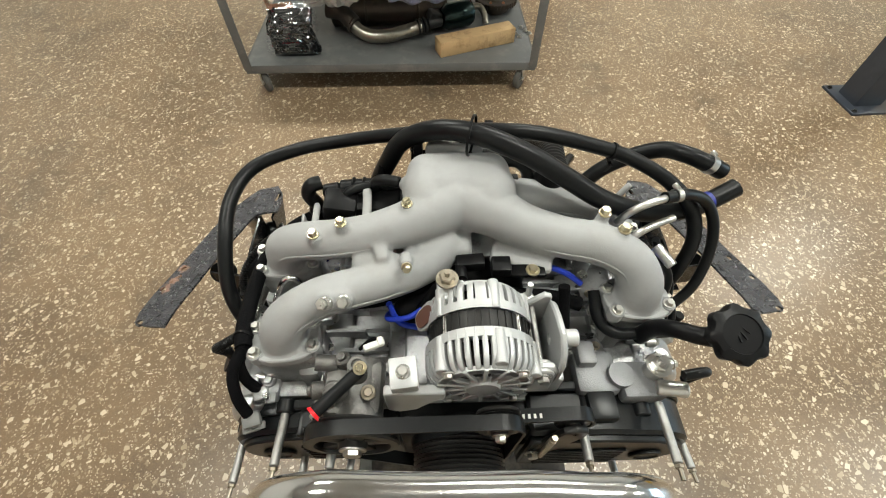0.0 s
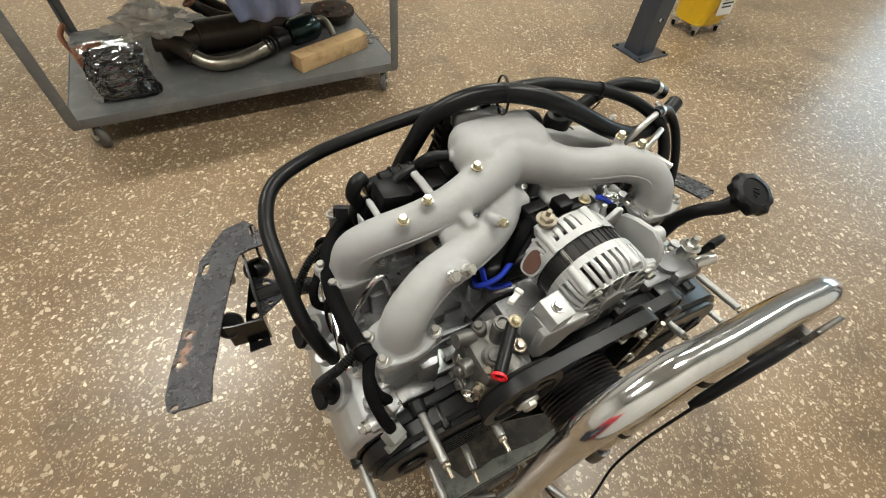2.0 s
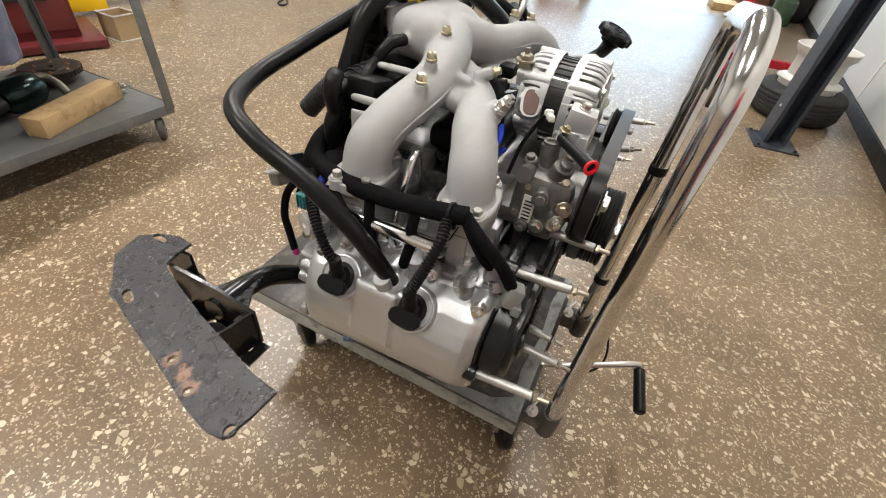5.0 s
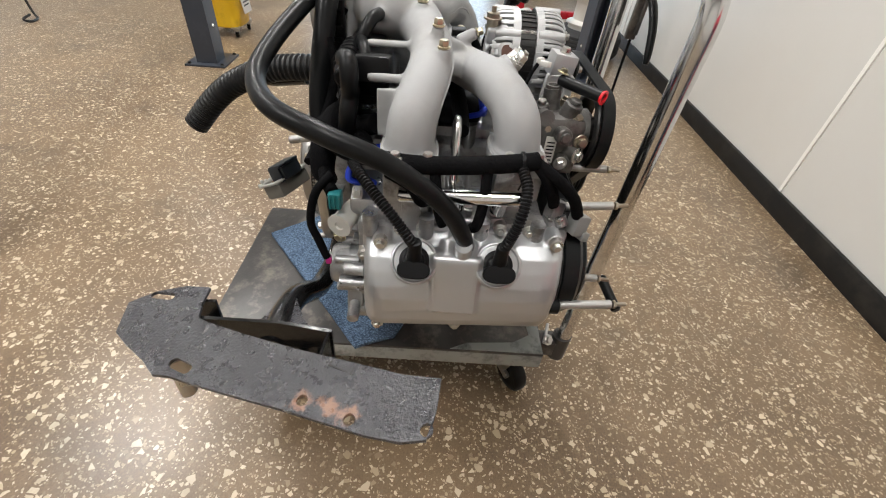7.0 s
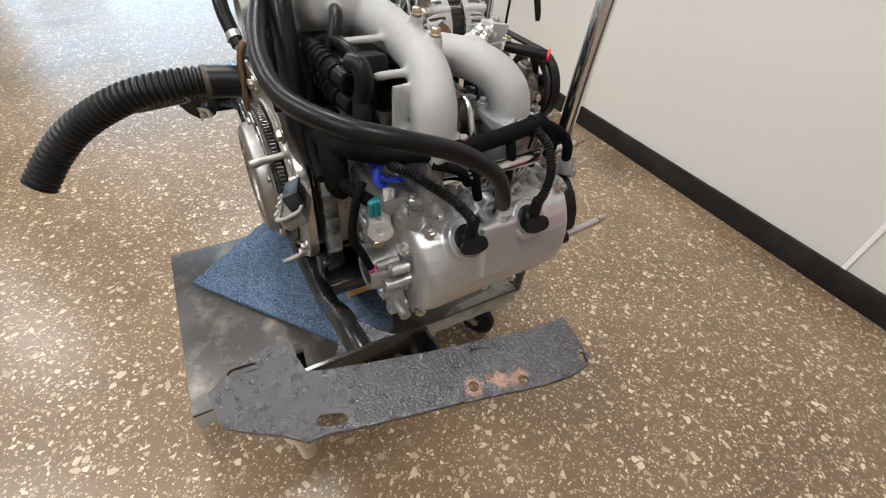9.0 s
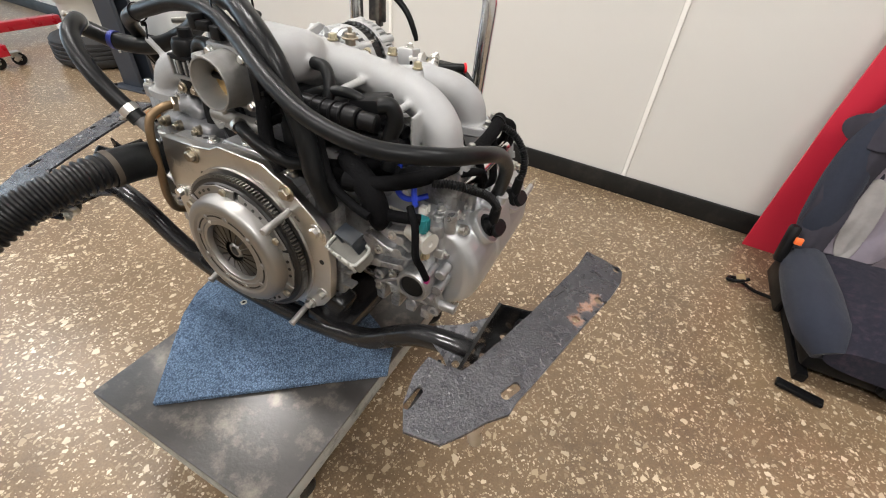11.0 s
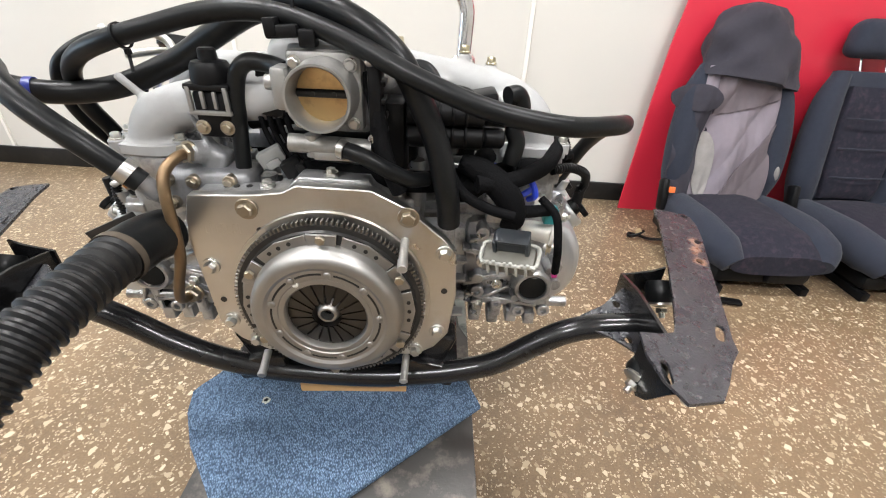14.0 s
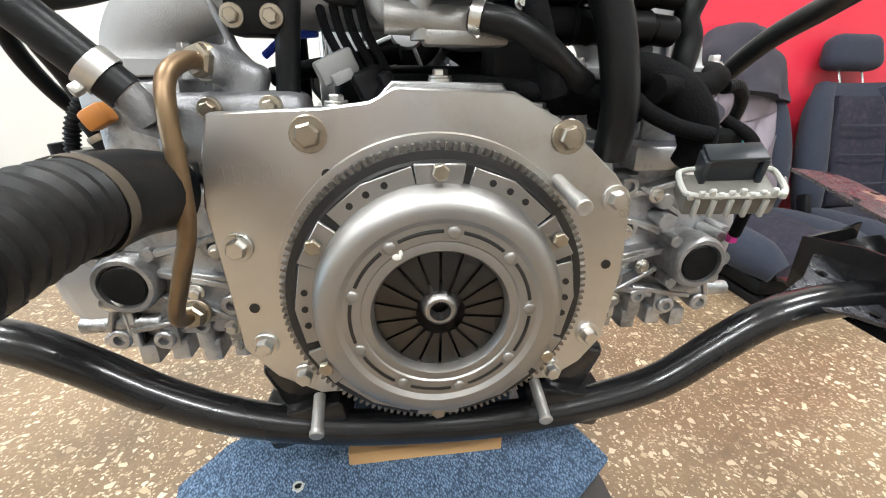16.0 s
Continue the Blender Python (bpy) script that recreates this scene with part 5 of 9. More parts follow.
# flanges
for fx, fy, a in ((-0.275, 0.255, 4), (-0.297, 0.405, 2), (0.290, 0.312, -4), (0.277, 0.470, -4)):
    prism(bm, [(x * math.cos(radians(a)) - y * math.sin(radians(a)), x * math.sin(radians(a)) + y * math.cos(radians(a))) for x, y in ellipse(0.052, 0.038, 28, power=2.6)], (fx, fy, 0.802), (1, 0, 0), (0, 1, 0), 0.015)
    for k, (dx, dy) in enumerate(((-0.046, 0.016), (0.046, -0.016), (-0.040, -0.026), (0.040, 0.024))):
        cyl(bm, (fx + dx, fy + dy, 0.798), (fx + dx, fy + dy, 0.820), 0.0115, n=16)
# bosses
for p, q, r in (((-0.081, 0.404, 0.91), (-0.081, 0.404, 0.951), 0.0095), ((-0.179, 0.378, 0.90), (-0.179, 0.377, 0.941), 0.0098), ((-0.222, 0.366, 0.872), (-0.222, 0.368, 0.925), 0.0105),
                ((-0.085, 0.345, 0.900), (-0.082, 0.316, 0.915), 0.010), ((-0.196, 0.285, 0.885), (-0.194, 0.266, 0.903), 0.0145), ((-0.176, 0.285, 0.885), (-0.170, 0.268, 0.902), 0.0145),
                ((0.222, 0.395, 0.90), (0.222, 0.395, 0.932), 0.010), ((0.246, 0.365, 0.90), (0.246, 0.365, 0.928), 0.010), ((-0.05, 0.455, 0.93), (-0.095, 0.47, 0.93), 0.010),
                ((0.262, 0.468, 0.860), (0.297, 0.482, 0.907), 0.0062)):
    cyl(bm, p, q, r, n=16)
box(bm, (-0.185, 0.274, 0.895), (0.044, 0.024, 0.024), (42, 0, 4), bev=0.004)
box(bm, (-0.150, 0.440, 0.905), (0.016, 0.085, 0.010), (0, 0, 4), bev=0.003)
box(bm, (-0.238, 0.432, 0.885), (0.012, 0.075, 0.012), (0, 0, 3), bev=0.003)
box(bm, (-0.262, 0.440, 0.846), (0.006, 0.030, 0.070), (0, 0, 4), bev=0.002)
box(bm, (-0.122, 0.352, 0.900), (0.022, 0.03, 0.026), (20, 0, 10), bev=0.004)
box(bm, (-0.10, 0.338, 0.885), (0.03, 0.018, 0.018), (20, 0, 20), bev=0.004)
mani = part("intake_manifold", bm, CAST, engine, "matt blasted aluminium intake manifold with four curved runners", cast=0.0032, soften=8)
for run, r0, s_ in ((RUNL1, 0.0315, 1), (RUNL2, 0.0310, 1), (RUNR1, 0.0335, -1), (RUNR2, 0.0315, 1)):
    bm = B()
    P_ = [Vector(p) for p in run[2:-2]]
    line = []
    for i, p in enumerate(P_):
        w_ = (P_[min(i + 1, len(P_) - 1)] - P_[max(i - 1, 0)]).normalized()
        sd = w_.cross(Vector((0, 0, 1)))
        if sd.y > 0:
            sd = -sd
        line.append(p + sd.normalized() * (r0 - 0.0012))
    tube(bm, line, 0.0024, n=8, res=5)
    part("parting_ridge", bm, CAST, mani)
bm = B()
for k, w in enumerate((0.04, 0.055, 0.03)):
    box(bm, (0.0, 0.482 - 0.008 * k, 0.9668), (w, 0.0028, 0.0012))
part("cast_mark", bm, CAST, mani)
for p, d, m, r in (((-0.081, 0.404, 0.951), (0, 0, 1), GOLD, 0.0070), ((-0.179, 0.377, 0.941), (0, 0, 1), GOLD, 0.0070), ((-0.222, 0.368, 0.925), (0, 0, 1), GOLD, 0.0070), ((-0.082, 0.316, 0.915), (0.1, -1, 0.4), GOLD, 0.0065),
                   ((0.222, 0.395, 0.932), (0, 0, 1), GOLD, 0.0078), ((0.246, 0.365, 0.928), (0, 0, 1), GOLD, 0.0078)):
    bm = B()
    hexbolt(bm, p, d, r, 0.011, washer=1.25)
    part("bolt", bm, m, mani, "yellow zinc plated bolt")
for p, d in (((-0.194, 0.263, 0.906), (-0.1, -0.55, 0.8)), ((-0.170, 0.267, 0.903), (0.1, -0.6, 0.8))):
    bm = B()
    u_ = Vector(d).normalized()
    cyl(bm, Vector(p) - u_ * 0.006, Vector(p) + u_ * 0.004, 0.0098, n=18, bev=0.001)
    hexbolt(bm, Vector(p) + u_ * 0.004, d, 0.0088, 0.013, washer=1.05)
    cyl(bm, Vector(p) + u_ * 0.014, Vector(p) + u_ * 0.021, 0.0045, n=10)
    part("sensor_plug", bm, ZINC, mani, "brass sensor blanking plug")
for fx, fy, a in ((-0.275, 0.255, 4), (-0.297, 0.405, 2), (0.290, 0.312, -4), (0.277, 0.470, -4)):
    bm = B()
    prism(bm, [(x * math.cos(radians(a)) - y * math.sin(radians(a)), x * math.sin(radians(a)) + y * math.cos(radians(a))) for x, y in ellipse(0.054, 0.040, 32, power=2.6)], (fx, fy, 0.801), (1, 0, 0), (0, 1, 0), 0.0165, bev=0.0018)
    part("port_flange", bm, CAST, mani)
    bm = B()
    box(bm, (fx, fy, 0.777), (0.094, 0.068, 0.046), (0, 0, a), bev=0.005)
    part("port_block", bm, BLOCK, mani, "grey cast port block under the runner")
    for dx, dy in ((-0.046, 0.016), (0.046, -0.016), (-0.040, -0.026), (0.040, 0.024)):
        bm = B()
        cyl(bm, (fx + dx, fy + dy, 0.798), (fx + dx, fy + dy, 0.8205), 0.0118, n=18, bev=0.0012)
        part("bolt_boss", bm, CAST, mani)
for fx, fy in ((-0.275, 0.255), (-0.297, 0.405), (0.290, 0.312), (0.277, 0.470)):
    for dx, dy in ((-0.046, 0.016), (0.046, -0.016), (-0.040, -0.026), (0.040, 0.024)):
        bm = B()
        hexbolt(bm, (fx + dx, fy + dy, 0.820), (0, 0, 1), 0.0068, 0.010, washer=1.4)
        part("bolt", bm, ZINC, mani)

# throttle body
TB = Vector((-0.004, 0.0, 0.909))
bm = B()
box(bm, (TB.x, 0.540, TB.z), (0.092, 0.020, 0.094), bev=0.007)
box(bm, (TB.x + 0.050, 0.552, TB.z + 0.005), (0.02, 0.035, 0.05), bev=0.006)
cyl(bm, (TB.x + 0.06, 0.552, TB.z + 0.01), (TB.x + 0.070, 0.552, TB.z + 0.01), 0.009, n=14)
cyl(bm, (TB.x + 0.05, 0.557, TB.z - 0.062), (TB.x - 0.055, 0.557, TB.z - 0.066), 0.012, n=16)
cyl(bm, (TB.x + 0.02, 0.557, TB.z - 0.05), (TB.x + 0.02, 0.557, TB.z - 0.078), 0.010, n=14)
box(bm, (TB.x - 0.015, 0.552, TB.z - 0.075), (0.07, 0.03, 0.014), bev=0.004)
thr = part("throttle_body", bm, THROT, engine, "grey cast throttle body with open bore")
bm = B()
lathe(bm, (TB.x, 0, TB.z), (0, 1, 0), [(0.546, 0.0335), (0.590, 0.0345), (0.592, 0.036), (0.592, 0.0385), (0.588, 0.0395), (0.578, 0.0385), (0.55, 0.042)], 44, caps=(False, False))
part("bore", bm, THROT, thr, "machined open throat")
bm = B()
cyl(bm, (TB.x, 0.5515, TB.z), (TB.x, 0.5535, TB.z), 0.0335, n=36)
part("throttle_plate", bm, BRASS, thr, "brass throttle plate")
bm = B()
cyl(bm, (TB.x - 0.033, 0.555, TB.z), (TB.x + 0.033, 0.555, TB.z), 0.005, n=10)
for s in (-0.013, 0.013):
    cyl(bm, (TB.x + s, 0.559, TB.z), (TB.x + s, 0.561, TB.z), 0.003, n=8)
part("throttle_shaft", bm, DARKSTEEL, thr)
for dx, dz in ((-0.033, 0.033), (0.034, 0.033), (-0.033, -0.036), (0.034, -0.036)):
    bm = B()
    hexbolt(bm, (TB.x + dx, 0.550, TB.z + dz), (0, 1, 0), 0.0066, 0.008, washer=1.25)
    part("bolt", bm, ZINC, thr)

bm = B()
box(bm, (TB.x - 0.062, 0.548, TB.z - 0.005), (0.016, 0.036, 0.108), bev=0.004)
for k in range(5):
    box(bm, (TB.x - 0.071, 0.548, TB.z - 0.045 + 0.020 * k), (0.008, 0.030, 0.006), bev=0.001)
part("throttle_motor_cover", bm, PLASTIC, thr, "black ribbed plastic throttle cover")
for dz in (-0.050, 0.040):
    bm = B()
    hexbolt(bm, (TB.x - 0.058, 0.566, TB.z + dz), (0, 1, 0), 0.0045, 0.005, washer=1.3)
    part("bolt", bm, ZINC, thr)

# EGR valve
EX, EY = 0.158, 0.497
bm = B()
box(bm, (EX, EY, 0.866), (0.048, 0.040, 0.062), bev=0.006)
box(bm, (EX, EY, 0.902), (0.060, 0.050, 0.009), bev=0.003)
lathe(bm, (EX, EY, 0.905), (0, 0, 1), [(0, 0.018), (0, 0.0255), (0.006, 0.0265), (0.020, 0.0250), (0.026, 0.0215), (0.028, 0.0120), (0.040, 0.0110), (0.042, 0.0090), (0.042, 0.001)], 30)
egr = part("egr_valve", bm, PLASTIC, engine, "black vacuum valve on a grey frame")
for sx in (-1, 1):
    bm = B()
    box(bm, (EX + sx * 0.024, EY + 0.0235, 0.886), (0.006, 0.006, 0.034), bev=0.0015)
    part("frame_post", bm, THROT, egr)
    bm = B()
    box(bm, (EX + sx * 0.008, EY + 0.0220, 0.886), (0.005, 0.005, 0.022), bev=0.001)
    part("frame_bar", bm, THROT, egr)
    bm = B()
    hexbolt(bm, (EX + sx * 0.0162, EY + 0.020, 0.850), (0, 1, 0), 0.0066, 0.008)
    part("bolt", bm, OLDBOLT, egr)
bm = B()
box(bm, (EX, EY + 0.0235, 0.870), (0.056, 0.006, 0.006), bev=0.0015)
part("frame_rail", bm, THROT, egr)
bm = B()
box(bm, (0.186, 0.500, 0.838), (0.007, 0.018, 0.066), (0, 20, 0), bev=0.003)
cyl(bm, (0.178, 0.492, 0.806), (0.203, 0.517, 0.814), 0.0165, n=22, bev=0.002)
box(bm, (0.176, 0.496, 0.796), (0.034, 0.034, 0.040), (0, -22, 0), bev=0.008)
chs = part("coolant_housing", bm, DULL, engine, "grey cast coolant housing", cast=0.003, soften=3)
bm = B()
box(bm, (0.17, 0.50, 0.765), (0.10, 0.06, 0.05), bev=0.012)
box(bm, (0.222, 0.503, 0.757), (0.07, 0.05, 0.062), bev=0.012)
part("housing_base", bm, DULL, chs, cast=0.003, soften=3)
for k, (x_, z_) in enumerate(((0.148, 0.778), (0.200, 0.776), (0.236, 0.742), (0.238, 0.776))):
    bm = B()
    cyl(bm, (x_, 0.522, z_), (x_, 0.535, z_), 0.0095, n=16, bev=0.001)
    hexbolt(bm, (x_, 0.535, z_), (0, 1, 0), 0.0065, 0.008)
    part("bolt", bm, OLDBOLT, chs)
bm = B()
tube(bm, [(0.203, 0.520, 0.814), (0.208, 0.545, 0.814), (0.213, 0.570, 0.802), (0.2125, 0.582, 0.774), (0.2115, 0.586, 0.732), (0.214, 0.589, 0.685), (0.230, 0.584, 0.641), (0.252, 0.566, 0.594), (0.260, 0.545, 0.573), (0.258, 0.520, 0.569)], 0.0075, n=14)
op = part("oil_pipe", bm, COPPER, engine, "heat-browned bent steel pipe with end nuts")
for p, d in (((0.202, 0.515, 0.8135), (0.3, 1, 0.1)), ((0.257, 0.520, 0.569), (0.05, 1, 0))):
    bm = B()
    hexbolt(bm, p, d, 0.014, 0.016, washer=1.15)
    part("nut", bm, OLDBOLT, op)

# adapter plate, flywheel, clutch
outline = [(0.187, 0.776), (0.098, 0.780), (0.060, 0.785), (0.040, 0.796), (-0.059, 0.793), (-0.105, 0.769), (-0.159, 0.722), (-0.177, 0.700), (-0.180, 0.624), (-0.171, 0.548), (-0.150, 0.518), (-0.120, 0.498), (0.125, 0.498), (0.165, 0.522), (0.192, 0.556), (0.196, 0.62), (0.202, 0.70), (0.196, 0.745)]
bm = B()
prism(bm, outline, (0, 0.578, 0), (1, 0, 0), (0, 0, 1), 0.018, bev=0.0015)
plate = part("adapter_plate", bm, PLATE, engine, "thick machined aluminium adapter plate")
bm = B()
lathe(bm, (CX, 0, CZ), (0, 1, 0), [(0.5785, 0.139), (0.5785, 0.147), (0.583, 0.146), (0.583, 0.139)], 72, caps=(False, False))
part("plate_lip", bm, PLATE, plate)
for k, (x, z, r) in enumerate(((0.110, 0.760, 0.0105), (-0.108, 0.757, 0.0105), (0.180, 0.664, 0.009), (-0.160, 0.701, 0.009), (0.171, 0.562, 0.0085), (-0.154, 0.555, 0.0085), (0.138, 0.524, 0.0085), (-0.119, 0.512, 0.0085))):
    bm = B()
    hexbolt(bm, (x, 0.578, z), (0, 1, 0), r, 0.012, washer=1.45)
    part("bolt", bm, OLDBOLT if k < 2 else ZINC, plate)
for x, z in ((0.098, 0.727), (0.176, 0.602), (-0.162, 0.634)):
    bm = B()
    cyl(bm, (x, 0.5775, z), (x, 0.5792, z), 0.0048, n=14)
    part("dowel_hole", bm, DARKSTEEL, plate)
bm = B()
for k in range(8):
    box(bm, (0.182 - 0.0078 * k, 0.5781, 0.7268), (0.0014, 0.0006, 0.0165 if k % 3 else 0.0140))
    box(bm, (0.1798 - 0.0078 * k, 0.5781, 0.7195 if k % 2 else 0.7345), (0.0040, 0.0006, 0.0014))
part("stamped_mark", bm, STEEL, plate, "row of stamped marks")

bm = B()
prism(bm, [(-0.112, 0.700), (0.186, 0.700), (0.186, 0.772), (0.098, 0.777), (0.060, 0.782), (0.042, 0.800), (-0.052, 0.799), (-0.060, 0.789), (-0.105, 0.764), (-0.112, 0.758)], (0, 0.5595, 0), (1, 0, 0), (0, 0, 1), 0.034, bev=0.0015)
bf_ = part("bell_flange", bm, BLOCK, engine, "cast aluminium flange behind the adapter plate")
for x_, z_ in ((0.150, 0.7745), (0.136, 0.7752), (0.118, 0.7762)):
    bm = B()
    cyl(bm, (x_, 0.540, z_ - 0.004), (x_, 0.540, z_ + 0.0006), 0.0045, n=14)
    part("flange_hole", bm, DARKSTEEL, bf_)
for x_, z_ in ((0.000, 0.799), (0.090, 0.778), (-0.090, 0.772)):
    bm = B()
    cyl(bm, (x_, 0.545, z_ - 0.010), (x_, 0.545, z_ + 0.004), 0.0105, n=18, bev=0.001)
    hexbolt(bm, (x_, 0.545, z_ + 0.004), (0, 0, 1), 0.0068, 0.007)
    part("bolt", bm, ZINC, bf_)

fly = part("flywheel", lathe(B(), (CX, 0, CZ), (0, 1, 0), [(0.58, 0.02), (0.58, 0.132), (0.588, 0.135), (0.605, 0.135), (0.606, 0.128), (0.612, 0.126), (0.612, 0.02)], 80), DARKSTEEL, engine, "steel flywheel with toothed ring gear")
bm = B()
NT = 128
rings_ = []
for y_ in (0.590, 0.6035):
    rings_.append([bm.verts.new((CX + rr_ * math.cos(q_), y_, CZ + rr_ * math.sin(q_))) for k in range(NT) for rr_, q_ in ((0.1345, 2 * math.pi * (k - 0.30) / NT), (0.1405, 2 * math.pi * (k - 0.16) / NT), (0.1405, 2 * math.pi * (k + 0.16) / NT), (0.1345, 2 * math.pi * (k + 0.30) / NT))])
skin(bm, rings_)
bmesh.ops.recalc_face_normals(bm, faces=bm.faces)
part("ring_gear", bm, mat("worn_gear_steel", (0.20, 0.19, 0.175), 0.42, 1.0, 0.25, 60), fly, "dark toothed starter ring gear", angle=20)
clutch = part("clutch_cover", lathe(B(), (CX, 0, CZ), (0, 1, 0), [(0.612, 0.1105), (0.620, 0.1105), (0.624, 0.1095), (0.640, 0.1075), (0.648, 0.102), (0.6505, 0.095), (0.6505, 0.088), (0.6465, 0.0835), (0.6465, 0.069), (0.6445, 0.0675), (0.6455, 0.064), (0.6455, 0.060), (0.640, 0.0575), (0.628, 0.057)], 80, caps=(False, False)), CLUTCH, engine, "bare steel clutch pressure plate cover with spring fingers")
for k in range(6):
    q = math.radians(90 + 60 * k)
    bm = B()
    o = [(rr_ * math.cos(q + da), rr_ * math.sin(q + da)) for rr_, da in ((0.104, -0.17), (0.1275, -0.165), (0.1275, 0.165), (0.104, 0.17))]
    prism(bm, [(CX + a, CZ + b) for a, b in o], (0, 0.6195, 0), (1, 0, 0), (0, 0, 1), 0.0055, bev=0.0008)
    part("bolt_pad", bm, CLUTCH, clutch)
    bm = B()
    o = [(rr_ * math.cos(q + 0.52 + da), rr_ * math.sin(q + 0.52 + da)) for rr_, da in ((0.104, -0.30), (0.1255, -0.29), (0.1265, 0.0), (0.1255, 0.345), (0.104, 0.355), (0.106, 0))]
    prism(bm, [(CX + a, CZ + b) for a, b in o], (0, 0.6160, 0), (1, 0, 0), (0, 0, 1), 0.0035, bev=0.0005)
    part("cover_flange", bm, CLUTCH, clutch, "flat bolted flange segment")
for k in range(6):
    q = math.radians(90 + 60 * k)
    bm = B()
    hexbolt(bm, (CX + 0.1200 * math.cos(q), 0.6195, CZ + 0.1200 * math.sin(q)), (0, 1, 0), 0.0072, 0.009, washer=0)
    part("bolt", bm, OLDBOLT, clutch)
for k in range(6):
    for j in (-1, 0, 1):
        q = math.radians(90 + 60 * k) + 0.52 + 0.14 * j
        bm = B()
        cyl(bm, (CX + 0.1175 * math.cos(q), 0.6155, CZ + 0.1175 * math.sin(q)), (CX + 0.1175 * math.cos(q), 0.6178, CZ + 0.1175 * math.sin(q)), 0.0030, n=10)
        part("rivet_hole", bm, DARKSTEEL, clutch)
for k in range(9):
    q = math.radians(97 + 40 * k)
    bm = B()
    ball(bm, (CX + 0.0765 * math.cos(q), 0.6475, CZ + 0.0765 * math.sin(q)), (0.0055, 0.003, 0.0055), seg=12)
    part("rivet", bm, CLUTCH, clutch)
for k in range(9):
    bm = B()
    q0, q1 = math.radians(103 + 40 * k), math.radians(131 + 40 * k)
    tube(bm, [(CX + 0.0772 * math.cos(q), 0.6464, CZ + 0.0772 * math.sin(q)) for q in np.linspace(q0, q1, 6)], 0.0017, n=6, res=2)
    part("pressed_slot", bm, DARKSTEEL, clutch)
NF = 18
for k in range(NF):
    q = 2 * math.pi * k / NF
    bm = B()
    hw = math.pi / NF
    o = [(0.0215 * math.cos(-hw * 0.62), 0.0215 * math.sin(-hw * 0.62)), (0.058 * math.cos(-hw * 0.88), 0.058 * math.sin(-hw * 0.88)), (0.058 * math.cos(hw * 0.88), 0.058 * math.sin(hw * 0.88)), (0.0215 * math.cos(hw * 0.62), 0.0215 * math.sin(hw * 0.62))]
    vs = []
    for yy in (0.0, -0.0028):
        vs.append([bm.verts.new((CX + a * math.cos(q) - b * math.sin(q), (0.638 if i in (0, 3) else 0.632) + yy, CZ + a * math.sin(q) + b * math.cos(q))) for i, (a, b) in enumerate(o)])
    skin(bm, vs)
    bmesh.ops.recalc_face_normals(bm, faces=bm.faces)
    part("spring_finger", bm, mat("spring_steel", (0.07, 0.068, 0.065), 0.33, 1.0, 0.15, 40) if k == 0 else bpy.data.materials["spring_steel"], clutch)
bm = B()
lathe(bm, (CX, 0, CZ), (0, 1, 0), [(0.614, 0.020), (0.634, 0.0145), (0.636, 0.012), (0.636, 0.0095), (0.618, 0.009)], 36, caps=(False, False))
NS = 20
bore = [[bm.verts.new((CX + r_ * math.cos(q_), y_, CZ + r_ * math.sin(q_))) for k in range(NS) for r_, q_ in ((0.0092, 2 * math.pi * (k - 0.25) / NS), (0.0078, 2 * math.pi * (k - 0.12) / NS), (0.0078, 2 * math.pi * (k + 0.12) / NS), (0.0092, 2 * math.pi * (k + 0.25) / NS))] for y_ in (0.6355, 0.618)]
skin(bm, bore, caps=(False, False))
part("splined_hub", bm, CLUTCH, clutch, "dull steel splined clutch disc hub")
bm = B()
ball(bm, (CX + 0.036, 0.6465, CZ + 0.056), (0.004, 0.001, 0.003), seg=8)
ball(bm, (CX + 0.033, 0.6465, CZ + 0.059), (0.002, 0.001, 0.003), seg=8)
part("paint_mark", bm, WHITEP, clutch, "small white paint blob")
bm = B()
for k in range(9):
    q = math.radians(-58 - 3.1 * k)
    box(bm, (CX + 0.0985 * math.cos(q), 0.6452, CZ + 0.0985 * math.sin(q)), (0.006, 0.0012, 0.0024 if k % 3 else 0.001), (0, -math.degrees(q), 0))
part("stamped_mark", bm, DARKSTEEL, clutch)
# the stack sits close on the plate
for ob_ in [fly, clutch] + list(fly.children) + list(clutch.children):
    for v_ in ob_.data.vertices:
        y_ = v_.co.y + ORG[engine].y
        v_.co.y = 0.580 + (y_ - 0.580) * 0.74 - ORG[engine].y
for p0, p1 in (((-0.103, 0.575, 0.719), (-0.104, 0.638, 0.711)), ((-0.104, 0.575, 0.492), (-0.103, 0.622, 0.481)), ((0.128, 0.575, 0.492), (0.126, 0.612, 0.481))):
    bm = B()
    a, b = Vector(p0), Vector(p1)
    w = (b - a).normalized()
    cyl(bm, a, a + w * 0.045, 0.0062, n=14)
    cyl(bm, a + w * 0.045, b, 0.0072, n=14, bev=0.001)
    part("gearbox_stud", bm, STUDM, engine, "long zinc plated mounting stud")
for sx, x in ((1, 0.11), (-1, -0.09)):
    bm = B()
    box(bm, (sx * 0.150, 0.540, 0.492), (0.055, 0.050, 0.085), (0, sx * 22, 0), bev=0.012, seg=3)
    part("mount_foot", bm, PAINT, engine, "black steel mount foot")

# ---- hoses and wiring on the engine ----
def add_hose(name, pts, r, label, m=RUBBER, fn=hose, **kw):
    t = B()
    fn(t, pts, r, **kw)
    return part(name, t, m, engine, label)


